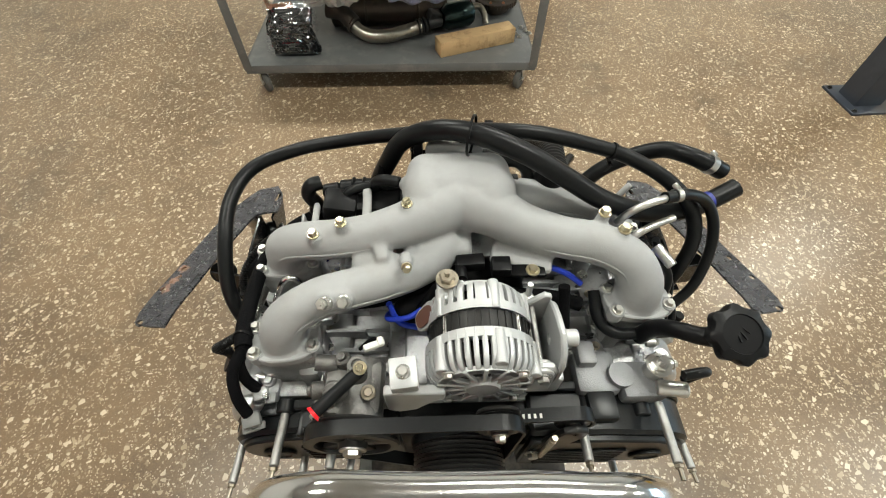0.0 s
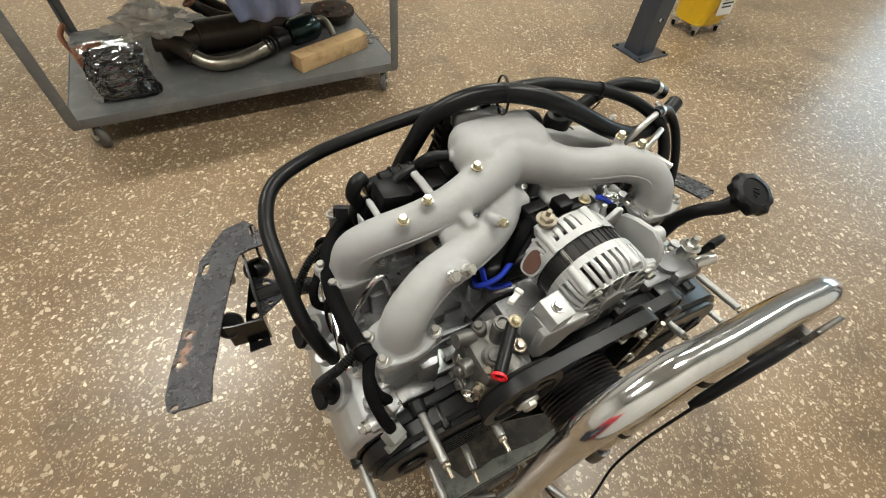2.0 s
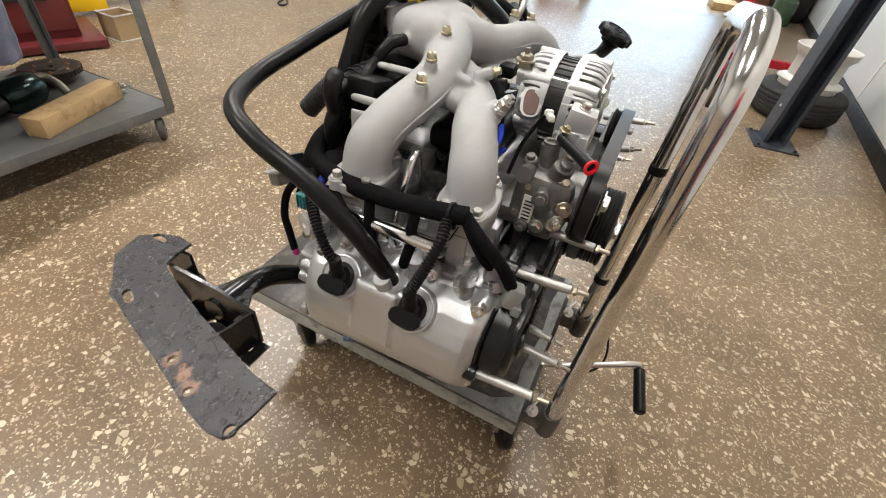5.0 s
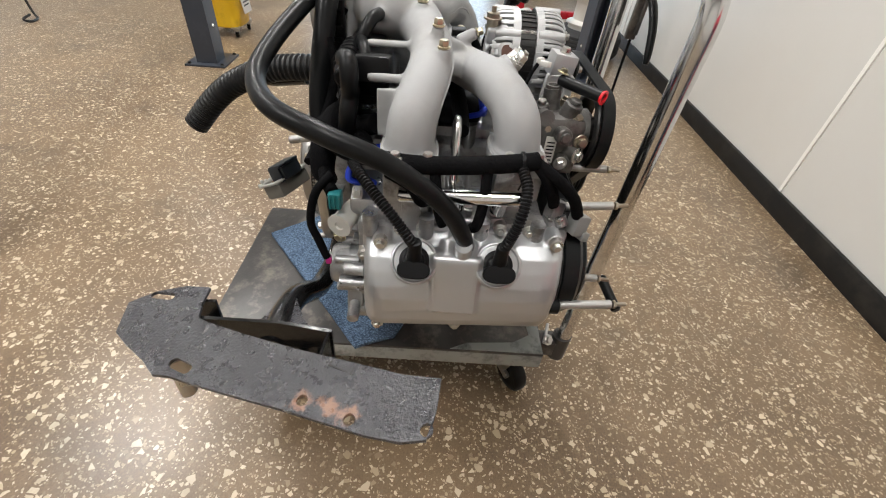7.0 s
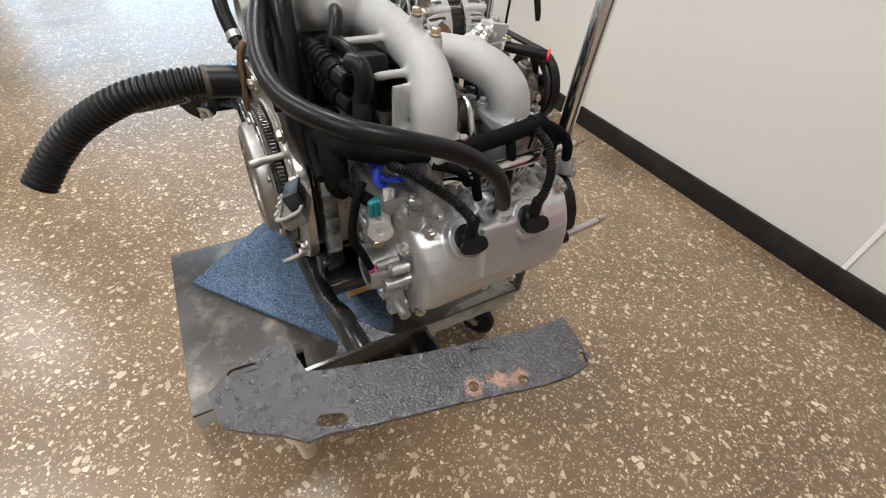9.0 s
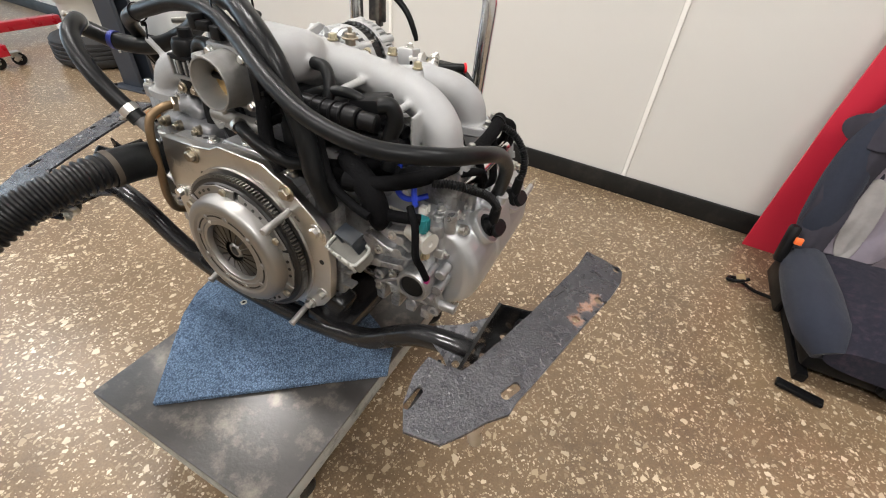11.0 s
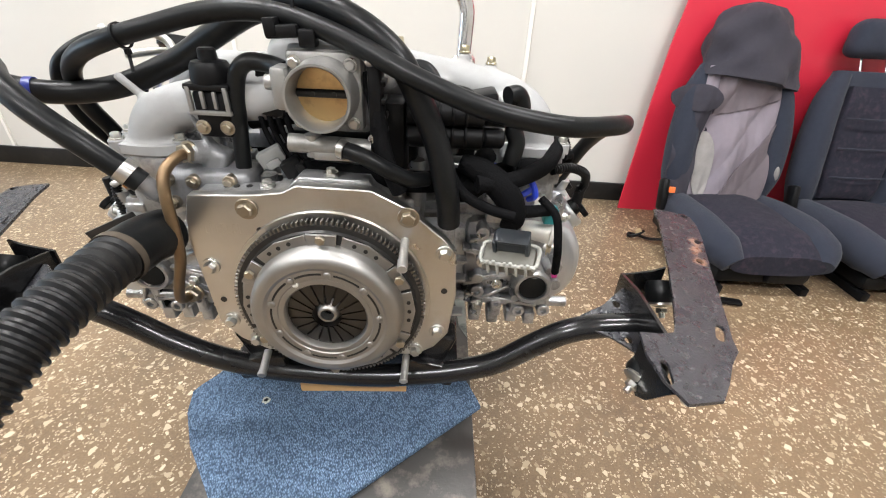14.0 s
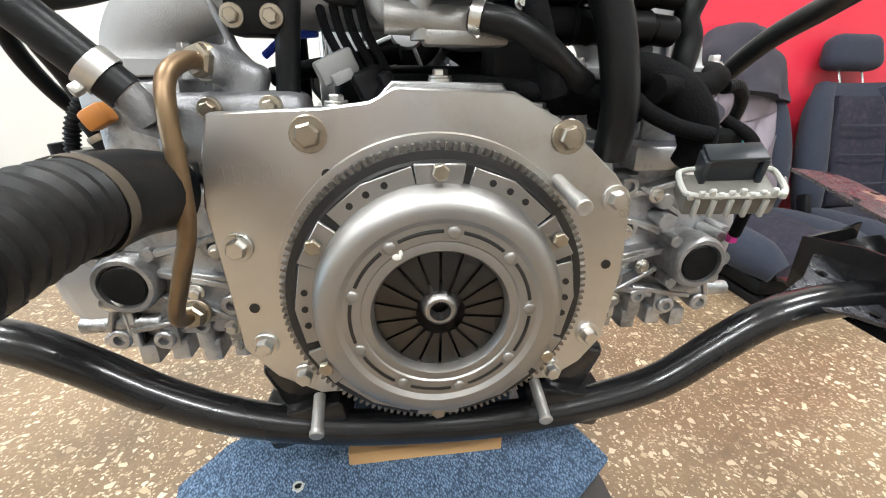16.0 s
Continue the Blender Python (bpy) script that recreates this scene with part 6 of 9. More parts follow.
def clamp(p, d, r, w=0.010, m=STEEL, owner=None):
    p, d = Vector(p), Vector(d).normalized()
    t = B()
    lathe(t, p - d * w / 2, d, [(0, r), (0, r + 0.0016), (w, r + 0.0016), (w, r)], 24, caps=(False, False))
    u = d.orthogonal().normalized()
    box(t, p + u * (r + 0.004), (0.009, 0.012, 0.008), (20, 30, 40), bev=0.002)
    part("clamp", t, m, owner or engine)


def tie(p, d, r, owner):
    p, d = Vector(p), Vector(d).normalized()
    t = B()
    lathe(t, p - d * 0.002, d, [(0, r), (0, r + 0.0018), (0.004, r + 0.0018), (0.004, r)], 22, caps=(False, False))
    box(t, p + Vector((0, -0.004, -r - 0.005)), (0.006, 0.008, 0.007), bev=0.001)
    box(t, p + Vector((0.002, -0.006, -r - 0.018)), (0.004, 0.0015, 0.024), (20, 10, 0))
    part("cable_tie", t, PLASTIC, owner)


cross = add_hose("breather_hose", [(-0.370, 0.317, 0.70), (-0.383, 0.326, 0.737), (-0.397, 0.358, 0.794), (-0.401, 0.422, 0.844), (-0.398, 0.496, 0.874), (-0.367, 0.56, 0.888), (-0.292, 0.599, 0.894), (-0.204, 0.603, 0.909), (-0.121, 0.584, 0.935), (-0.028, 0.548, 0.971), (0.054, 0.523, 0.991), (0.132, 0.516, 0.989), (0.21, 0.512, 0.970), (0.28, 0.503, 0.950), (0.345, 0.475, 0.926), (0.390, 0.440, 0.893), (0.408, 0.41, 0.845), (0.398, 0.385, 0.79), (0.385, 0.372, 0.715)], 0.0122, "long black rubber breather hose arching over the engine")
tie((0.255, 0.507, 0.957), (1, -0.15, -0.3), 0.0137, cross)
top = add_hose("coolant_hose", [(0.487, 0.483, 0.892), (0.437, 0.465, 0.876), (0.385, 0.449, 0.872), (0.325, 0.438, 0.882), (0.275, 0.432, 0.902), (0.225, 0.434, 0.925), (0.165, 0.450, 0.958), (0.099, 0.470, 0.990), (0.027, 0.498, 1.004), (-0.036, 0.527, 0.990), (-0.09, 0.546, 0.955), (-0.120, 0.552, 0.905), (-0.144, 0.558, 0.850), (-0.157, 0.562, 0.795), (-0.162, 0.556, 0.765), (-0.164, 0.548, 0.735)], 0.0165, "thick black coolant hose looped over the manifold")
tie((0.02, 0.503, 0.998), (1, -0.3, 0.0), 0.0305, top)
hd_ = add_hose("heater_hose", [(0.470, 0.514, 0.902), (0.436, 0.517, 0.919), (0.405, 0.540, 0.920), (0.378, 0.566, 0.908), (0.338, 0.582, 0.880), (0.290, 0.586, 0.842), (0.242, 0.575, 0.790)], 0.0150, "black heater hose with an open clamped end")
clamp((0.441, 0.516, 0.917), (1, -0.1, -0.5), 0.0152, 0.013, STEEL, hd_)
clamp((0.256, 0.578, 0.806), (0.048, 0.011, 0.050), 0.0154, 0.014, STEEL, hd_)
bm = B()
lathe(bm, (0.440, 0.466, 0.8765), Vector((-0.052, -0.016, -0.004)), [(0, 0.0166), (0, 0.0180), (0.010, 0.0180), (0.010, 0.0166)], 22, caps=(False, False))
part("blue_tie", bm, mat("dark_blue_tie", (0.02, 0.03, 0.20), 0.4), top, "dark blue tie strip")
bm = B()
cyl(bm, (0.230, 0.566, 0.770), (0.246, 0.576, 0.796), 0.0125, n=18, bev=0.001)
part("hose_neck", bm, DULL, engine, "grey cast hose neck")
bm = B()
tube(bm, [(0.255, 0.405, 0.900), (0.262, 0.395, 0.935), (0.285, 0.398, 0.950), (0.322, 0.410, 0.950)], 0.0062, n=12)
tube(bm, [(0.262, 0.365, 0.905), (0.285, 0.372, 0.922), (0.335, 0.395, 0.918)], 0.0058, n=12)
part("steel_pipe", bm, STEEL, engine, "bent bright steel heater pipes")
th_ = add_hose("thin_hose", [(0.312, 0.408, 0.951), (0.36, 0.424, 0.940), (0.405, 0.433, 0.912), (0.432, 0.418, 0.872), (0.440, 0.392, 0.82), (0.425, 0.36, 0.765), (0.385, 0.335, 0.725)], 0.0092, "thin black rubber hose with a steel clip")
clamp((0.335, 0.416, 0.947), (1, 0.3, -0.15), 0.0094, 0.010, STEEL, th_)
add_hose("corrugated_hose", [(0.243, 0.635, 0.724), (0.243, 0.70, 0.726), (0.258, 0.80, 0.706), (0.278, 0.90, 0.655), (0.279, 0.965, 0.602), (0.268, 1.02, 0.540)], 0.0315, "thick black corrugated air hose hanging free", m=DUSTYR, fn=ribbed, pitch=0.0125, depth=0.0045, n=24)
bm = B()
tube(bm, [(0.238, 0.568, 0.712), (0.241, 0.605, 0.720), (0.243, 0.652, 0.724)], 0.0335, n=24)
cf = part("hose_cuff", bm, RUBBER, engine, "smooth black hose cuff")
bm = B()
lathe(bm, (0.2432, 0.650, 0.7240), (0.02, 1, 0.03), [(0, 0.0338), (0, 0.0344), (0.010, 0.0342), (0.010, 0.0336)], 30, caps=(False, False))
part("glue_band", bm, mat("dried_tan_glue", (0.060, 0.046, 0.032), 0.6, 0, 0.3, 40), cf, "tan glue residue round the hose")
bm = B()
box(bm, (0.305, 0.575, 0.722), (0.075, 0.005, 0.014), (0, 24, 8), bev=0.001)
part("slotted_bracket", bm, DARKSTEEL, engine, "small dark slotted strap")
bm = B()
prism(bm, [(0.222, 0.752), (0.250, 0.762), (0.262, 0.790), (0.250, 0.800), (0.228, 0.786)], (0, 0.566, 0), (1, 0, 0), (0, 0, 1), 0.005, holes=((0.249, 0.787, 0.005),), bev=0.0)
part("bracket_tab", bm, DULL, engine)
bm = B()
tube(bm, [(0.262, 0.70, 0.69), (0.30, 0.79, 0.665), (0.325, 0.83, 0.655)], 0.012, n=10)
part("bracket_arm", bm, PAINT, engine)

# oil filler
bm = B()
tube(bm, [(0.295, 0.262, 0.775), (0.298, 0.252, 0.825), (0.306, 0.232, 0.862), (0.330, 0.216, 0.874), (0.351, 0.208, 0.886), (0.356, 0.205, 0.896)], [0.014, 0.0135, 0.0125, 0.013, 0.016, 0.018], n=16)
of = part("oil_filler_tube", bm, PLASTIC, engine, "black plastic oil filler tube with lobed cap")
bm = B()
ax = Vector((-0.02, -0.36, 0.92)).normalized()
c = Vector((0.356, 0.203, 0.904))
u, v, w = frame_of(ax)
ro = [[bm.verts.new(c + w * a + (u * math.cos(2 * math.pi * k / 48) + v * math.sin(2 * math.pi * k / 48)) * (r + e * (math.cos(8 * 2 * math.pi * k / 48)))) for k in range(48)] for a, r, e in ((-0.012, 0.022, 0), (-0.004, 0.024, 0), (0.0, 0.038, 0.0024), (0.013, 0.0385, 0.0024), (0.0165, 0.0355, 0.0016), (0.0185, 0.026, 0), (0.0165, 0.025, 0), (0.0165, 0.002, 0))]
skin(bm, ro)
cp = part("filler_cap", bm, PLASTIC, of, "black lobed oil filler cap")
bm = B()
for k in range(3):
    box(bm, c + w * 0.0170 + u * (0.007 * (k - 1)), (0.002, 0.012 if k != 1 else 0.016, 0.002), (0, 0, 20 * k))
part("cap_mark", bm, PLASTIC, cp)
bm = B()
cyl(bm, (0.302, 0.205, 0.745), (0.302, 0.205, 0.790), 0.015, n=18)
hexbolt(bm, (0.302, 0.205, 0.790), (0, 0, 1), 0.013, 0.012)
cyl(bm, (0.302, 0.205, 0.80), (0.302, 0.205, 0.815), 0.007, n=12)
part("pressure_sensor", bm, ZINC, engine, "zinc plated threaded sensor")
bm = B()
cyl(bm, (0.300, 0.18, 0.765), (0.345, 0.172, 0.772), 0.012, n=18, bev=0.002)
part("solenoid", bm, STEEL, engine, "bright steel solenoid can")
bm = B()
box(bm, (0.285, 0.195, 0.745), (0.07, 0.06, 0.04), bev=0.008)
box(bm, (0.215, 0.21, 0.745), (0.07, 0.07, 0.035), bev=0.01)
box(bm, (0.20, 0.235, 0.765), (0.03, 0.04, 0.03), bev=0.006)
cyl(bm, (0.25, 0.20, 0.755), (0.25, 0.20, 0.772), 0.02, n=18)
part("oil_control_housing", bm, DULL, engine, "cast oil control housing")
bm = B()
tube(bm, [(0.330, 0.185, 0.80), (0.365, 0.19, 0.80), (0.378, 0.20, 0.765), (0.365, 0.20, 0.735)], 0.008, n=10)
tube(bm, [(0.225, 0.33, 0.81), (0.228, 0.29, 0.79), (0.25, 0.268, 0.78), (0.285, 0.262, 0.785), (0.34, 0.262, 0.79)], 0.010, n=12)
part("vacuum_hose", bm, RUBBER, engine, "black looped vacuum hoses")
for pts in ([(0.33, 0.35, 0.86), (0.345, 0.335, 0.83), (0.342, 0.315, 0.78), (0.335, 0.30, 0.74)], [(0.325, 0.39, 0.87), (0.345, 0.375, 0.83), (0.365, 0.35, 0.80), (0.36, 0.32, 0.775), (0.345, 0.305, 0.78)], [(0.35, 0.33, 0.80), (0.37, 0.315, 0.77), (0.372, 0.29, 0.74)]):
    bm = B()
    tube(bm, pts, 0.0065, n=10)
    part("vacuum_hose", bm, RUBBER, engine)
bm = B()
cyl(bm, (0.318, 0.372, 0.875), (0.336, 0.338, 0.868), 0.0085, n=14, bev=0.001)
part("hose_joiner", bm, STEEL, engine, "bright metal hose joiner")
bm = B()
cyl(bm, (0.340, 0.332, 0.80), (0.352, 0.316, 0.80), 0.008, n=12, bev=0.001)
part("hose_joiner", bm, STEEL, engine, "bright metal hose joiner")

# fuel rail and injectors on the near bank
bm = B()
cyl(bm, (-0.356, 0.250, 0.782), (-0.345, 0.415, 0.768), 0.0105, n=16, bev=0.001)
for s in (0.15, 0.5, 0.8):
    p = Vector((-0.356, 0.250, 0.782)).lerp(Vector((-0.345, 0.415, 0.768)), s)
    cyl(bm, p, p + Vector((0.012, 0, -0.03)), 0.009, n=14)
part("fuel_rail", bm, CHROME, engine, "bright steel fuel rail")
bm = B()
tube(bm, [(-0.258, 0.343, 0.80), (-0.262, 0.343, 0.835), (-0.272, 0.342, 0.850), (-0.288, 0.341, 0.838), (-0.312, 0.342, 0.792), (-0.322, 0.342, 0.765)], 0.0052, n=12)
part("fuel_pipe", bm, CHROME, engine, "bent bright fuel pipe")


def harness(pts, r, name="wiring_harness", label="black taped wiring harness", m=TAPE):
    t = B()
    rad = [r] * len(pts) if isinstance(r, float) else r
    tube(t, pts, [r_ * (1 + 0.10 * math.sin(3.1 * i)) for i, r_ in enumerate(rad)], n=12)
    return part(name, t, m, engine, label)


har = harness([(-0.330, 0.235, 0.826), (-0.338, 0.27, 0.824), (-0.342, 0.33, 0.818), (-0.340, 0.39, 0.813), (-0.328, 0.44, 0.810), (-0.30, 0.49, 0.803), (-0.25, 0.53, 0.797), (-0.20, 0.545, 0.795)], 0.0125)
tie((-0.335, 0.255, 0.825), (0, 1, -0.1), 0.0128, har)
harness([(-0.330, 0.238, 0.826), (-0.340, 0.220, 0.808), (-0.336, 0.204, 0.780), (-0.322, 0.194, 0.756)], 0.0085)
harness([(-0.330, 0.240, 0.826), (-0.345, 0.205, 0.808), (-0.342, 0.176, 0.780), (-0.334, 0.160, 0.748)], 0.0085)
harness([(-0.340, 0.30, 0.82), (-0.352, 0.30, 0.79), (-0.352, 0.30, 0.765), (-0.358, 0.305, 0.735), (-0.345, 0.31, 0.72)], 0.0075)
harness([(-0.340, 0.37, 0.814), (-0.352, 0.365, 0.785), (-0.356, 0.36, 0.755), (-0.355, 0.352, 0.73)], 0.0075)
harness([(-0.178, 0.515, 0.815), (-0.205, 0.525, 0.808), (-0.230, 0.533, 0.792), (-0.250, 0.538, 0.768), (-0.258, 0.538, 0.742), (-0.252, 0.530, 0.722)], [0.013, 0.018, 0.021, 0.020, 0.018, 0.012], label="thick taped bundle where the wiring branches")
harness([(-0.255, 0.535, 0.755), (-0.275, 0.532, 0.750), (-0.300, 0.522, 0.748), (-0.318, 0.512, 0.745)], 0.0095)
harness([(-0.30, 0.515, 0.765), (-0.322, 0.535, 0.745), (-0.330, 0.545, 0.70), (-0.336, 0.535, 0.67), (-0.341, 0.524, 0.640)], 0.0062)
harness([(-0.13, 0.545, 0.90), (-0.145, 0.535, 0.85), (-0.175, 0.55, 0.79), (-0.215, 0.555, 0.765), (-0.255, 0.56, 0.755)], 0.0075)
harness([(-0.055, 0.535, 0.93), (-0.066, 0.552, 0.90), (-0.072, 0.565, 0.86), (-0.080, 0.572, 0.83), (-0.095, 0.57, 0.79)], 0.011)
harness([(-0.22, 0.46, 0.81), (-0.19, 0.50, 0.79), (-0.12, 0.52, 0.785), (-0.03, 0.52, 0.79), (0.06, 0.51, 0.79)], 0.016)
harness([(-0.345, 0.43, 0.80), (-0.365, 0.40, 0.795), (-0.368, 0.385, 0.775), (-0.35, 0.375, 0.765)], 0.007)
for p, s, rot in (((-0.235, 0.49, 0.785), (0.055, 0.04, 0.032), (10, 20, 30)), ((-0.19, 0.505, 0.775), (0.06, 0.04, 0.035), (0, 20, 10)), ((-0.28, 0.47, 0.795), (0.045, 0.04, 0.024), (20, 0, 40))):
    bm = B()
    ball(bm, p, (s[0] * 0.62, s[1] * 0.6, s[2] * 0.6), rot, 14)
    part("taped_harness", bm, TAPE, engine, "thick taped wiring bundle")
bm = B()
box(bm, (-0.332, 0.155, 0.732), (0.026, 0.022, 0.032), (15, 10, 20), bev=0.003)
box(bm, (-0.332, 0.148, 0.716), (0.034, 0.012, 0.014), (15, 10, 20), bev=0.002)
part("connector", bm, GREYP, engine, "grey wiring connector")
bm = B()
box(bm, (-0.320, 0.190, 0.748), (0.022, 0.020, 0.028), (15, 10, 20), bev=0.003)
cyl(bm, (-0.326, 0.183, 0.738), (-0.332, 0.176, 0.726), 0.010, n=14, bev=0.001)
part("connector", bm, BLOCK, engine, "grey sensor plug")
bm = B()
box(bm, (-0.319, 0.508, 0.735), (0.018, 0.018, 0.026), bev=0.002)
for k in range(3):
    box(bm, (-0.329, 0.502 + 0.006 * k, 0.735), (0.003, 0.002, 0.022))
part("connector", bm, TEAL, engine, "teal wiring connector")
bm = B()
box(bm, (-0.305, 0.478, 0.738), (0.014, 0.014, 0.020), bev=0.002)
for k in range(2):
    box(bm, (-0.313, 0.474 + 0.008 * k, 0.746), (0.004, 0.003, 0.014), bev=0.001)
part("connector", bm, WHITEP, engine, "cream wiring connector")
bm = B()
box(bm, (-0.341, 0.522, 0.636), (0.009, 0.009, 0.014), bev=0.002)
part("connector", bm, MAGENTA, engine, "magenta wiring plug")
bm = B()
cyl(bm, (-0.285, 0.485, 0.70), (-0.330, 0.502, 0.697), 0.0165, n=22, bev=0.002)
lathe(bm, (-0.330, 0.502, 0.697), (-0.94, 0.33, 0), [(0, 0.0190), (0.004, 0.0190), (0.004, 0.007), (0.001, 0.006), (0.001, 0.001)], 24)
part("cam_sensor_plug", bm, RIMW, engine, "bright round sensor end")
bm = B()
hexbolt(bm, (-0.325, 0.505, 0.672), (-1, 0.3, 0), 0.007, 0.008)
part("bolt", bm, GOLD, engine)
# wide connector with a broken pale frame
fu = Vector((-0.066, 0.022, 0.006)).normalized()
fn = Vector((0.10, 0.42, 0.90)).normalized()
fv = fn.cross(fu).normalized()
if fv.y < 0:
    fv = -fv
fc = Vector((-0.247, 0.606, 0.722))
pc_ = fc + fn * 0.012 - fv * 0.014
fe = [math.degrees(a) for a in Matrix((fu, fv, fu.cross(fv))).transposed().to_euler()]
bm = B()
pc_ = pc_ - fn * 0.004
box(bm, pc_, (0.040, 0.020, 0.022), fe, bev=0.003)
box(bm, pc_ + fn * 0.012, (0.046, 0.024, 0.005), fe, bev=0.002)
for s_ in (-1, 1):
    box(bm, pc_ + fu * s_ * 0.022 + fv * 0.003, (0.005, 0.020, 0.024), fe, bev=0.001)
ec = part("main_connector", bm, mat("blue_black_plastic", (0.014, 0.018, 0.023), 0.38, 0, 0.2, 40), engine, "wide blue-black plug in a broken pale frame")
bm = B()
rim_ = [fc + fu * a + fv * b for a, b in ellipse(0.039, 0.019, 20, power=5)]
tube(bm, rim_ + rim_[:1], 0.0026, n=8, res=2)
for k in range(10):
    box(bm, fc + fu * (-0.034 + 0.0076 * k) + fv * 0.019 + fn * 0.002 * (k % 3), (0.005, 0.004, 0.007), fe, bev=0.001, seg=1)
part("connector_frame", bm, FRAMEP, ec, "pale broken plastic connector frame")
bm = B()
box(bm, fc - fn * 0.014, (0.072, 0.034, 0.022), fe, bev=0.004)
tr_ = part("connector_tray", bm, mat("grey_brown_plastic", (0.13, 0.125, 0.108), 0.5, 0, 0.25, 60), ec, "grey brown plastic tray under the plug")
for k in range(5):
    bm = B()
    box(bm, fc - fn * 0.014 + fv * 0.018 + fu * (-0.026 + 0.013 * k), (0.004, 0.006, 0.020), fe, bev=0.001, seg=1)
    part("tray_rib", bm, FRAMEP, tr_)

# coil pack, boots and vacuum parts behind the manifold
bm = B()
box(bm, (-0.145, 0.475, 0.865), (0.10, 0.055, 0.055), bev=0.008)
cpk = part("coil_pack", bm, PLASTIC, engine, "black ignition coil pack with round towers")
bm = B()
box(bm, (-0.20, 0.465, 0.885), (0.055, 0.05, 0.035), (0, 12, 0), bev=0.006)
part("coil_plug", bm, PLASTIC, cpk)
for z_, y_ in ((0.882, 0.512), (0.850, 0.508)):
    bm = B()
    cyl(bm, (-0.10, y_, z_), (-0.205, y_ - 0.005, z_ - 0.002), 0.0165, n=22, bev=0.002)
    cyl(bm, (-0.205, y_ - 0.005, z_ - 0.002), (-0.235, y_ - 0.01, z_ - 0.004), 0.014, n=22, bev=0.003)
    for k in range(4):
        cyl(bm, (-0.125 - 0.018 * k, y_ - 0.002, z_), (-0.129 - 0.018 * k, y_ - 0.002, z_), 0.0182, n=22, bev=0.001)
    part("tower", bm, PLASTIC, cpk)
bm = B()
box(bm, (-0.075, 0.49, 0.84), (0.05, 0.06, 0.11), bev=0.01)
part("mount_block", bm, PLASTIC, cpk)

bm = B()
tube(bm, [(-0.235, 0.50, 0.905), (-0.250, 0.492, 0.905), (-0.258, 0.490, 0.885), (-0.250, 0.492, 0.86), (-0.256, 0.495, 0.84), (-0.25, 0.50, 0.81)], 0.0125, n=14)
part("vent_hose", bm, RUBBER, engine, "short kinked black vent hose")
add_hose("vacuum_hose", [(-0.096, 0.470, 0.932), (-0.125, 0.478, 0.930), (-0.140, 0.492, 0.905), (-0.135, 0.51, 0.86)], 0.0095, "short black vacuum hose")
add_hose("vacuum_hose", [(-0.10, 0.50, 0.89), (-0.14, 0.492, 0.905), (-0.185, 0.48, 0.90), (-0.20, 0.475, 0.865)], 0.008, "short black vacuum hose")
hz = add_hose("idle_hose", [(-0.020, 0.572, 0.848), (-0.050, 0.582, 0.842), (-0.080, 0.582, 0.826), (-0.108, 0.568, 0.808), (-0.130, 0.545, 0.80)], 0.0105, "black hose clipped under the throttle body")
clamp((-0.026, 0.575, 0.847), (-1, 0.4, -0.2), 0.0106, 0.009, ZINC, hz)
add_hose("vacuum_hose", [(0.046, 0.535, 0.930), (0.074, 0.517, 0.934), (0.104, 0.512, 0.933), (0.122, 0.508, 0.910), (0.131, 0.506, 0.850), (0.139, 0.502, 0.786), (0.142, 0.500, 0.762)], 0.0110, "upright black hose beside the throttle body")
bm = B()
box(bm, (0.040, 0.545, 0.974), (0.038, 0.018, 0.014), (0, 5, 0), bev=0.003)
box(bm, (0.052, 0.545, 0.978), (0.014, 0.020, 0.020), (0, 5, 0), bev=0.002)
box(bm, (0.012, 0.542, 0.968), (0.020, 0.020, 0.020), bev=0.003)
part("throttle_connector", bm, PLASTIC, engine, "black throttle wiring plug")
bm = B()
box(bm, (0.092, 0.512, 0.811), (0.036, 0.018, 0.022), (0, 24, 20), bev=0.003)
box(bm, (0.086, 0.520, 0.803), (0.020, 0.012, 0.010), (0, 24, 20), bev=0.002)
part("connector", bm, GREYP, engine, "pale grey wiring plug")
bm = B()
box(bm, (0.062, 0.517, 0.798), (0.028, 0.020, 0.024), (0, 24, 20), bev=0.003)
box(bm, (0.046, 0.520, 0.794), (0.012, 0.022, 0.028), (0, 24, 20), bev=0.003)
part("connector", bm, PLASTIC, engine)
bm = B()
ribbed(bm, [(0.33, 0.475, 0.79), (0.345, 0.485, 0.76), (0.35, 0.49, 0.73), (0.345, 0.495, 0.70)], 0.0075, 0.0045, 0.0016, 10)
part("plug_lead", bm, PLASTIC, engine, "plug lead in black corrugated sleeve")
# black loom guide and its strands beside the upright hose
bm = B()
box(bm, (0.086, 0.490, 0.893), (0.040, 0.014, 0.062), (6, -8, 0), bev=0.004)
lg = part("loom_guide", bm, PLASTIC, engine, "black plastic loom guide")
for k in range(4):
    bm = B()
    tube(bm, [(0.106 - 0.012 * k, 0.492, 0.868), (0.100 - 0.012 * k, 0.496, 0.842), (0.086 - 0.012 * k, 0.502, 0.816), (0.072 - 0.010 * k, 0.504, 0.800)], 0.0042, n=8)
    part("strand", bm, TAPE, lg)
bm = B()
box(bm, (0.303, 0.515, 0.768), (0.024, 0.018, 0.019), (0, 28, 0), bev=0.004)
part("connector", bm, mat("amber_connector", (0.45, 0.17, 0.03), 0.4), engine, "amber wiring plug")
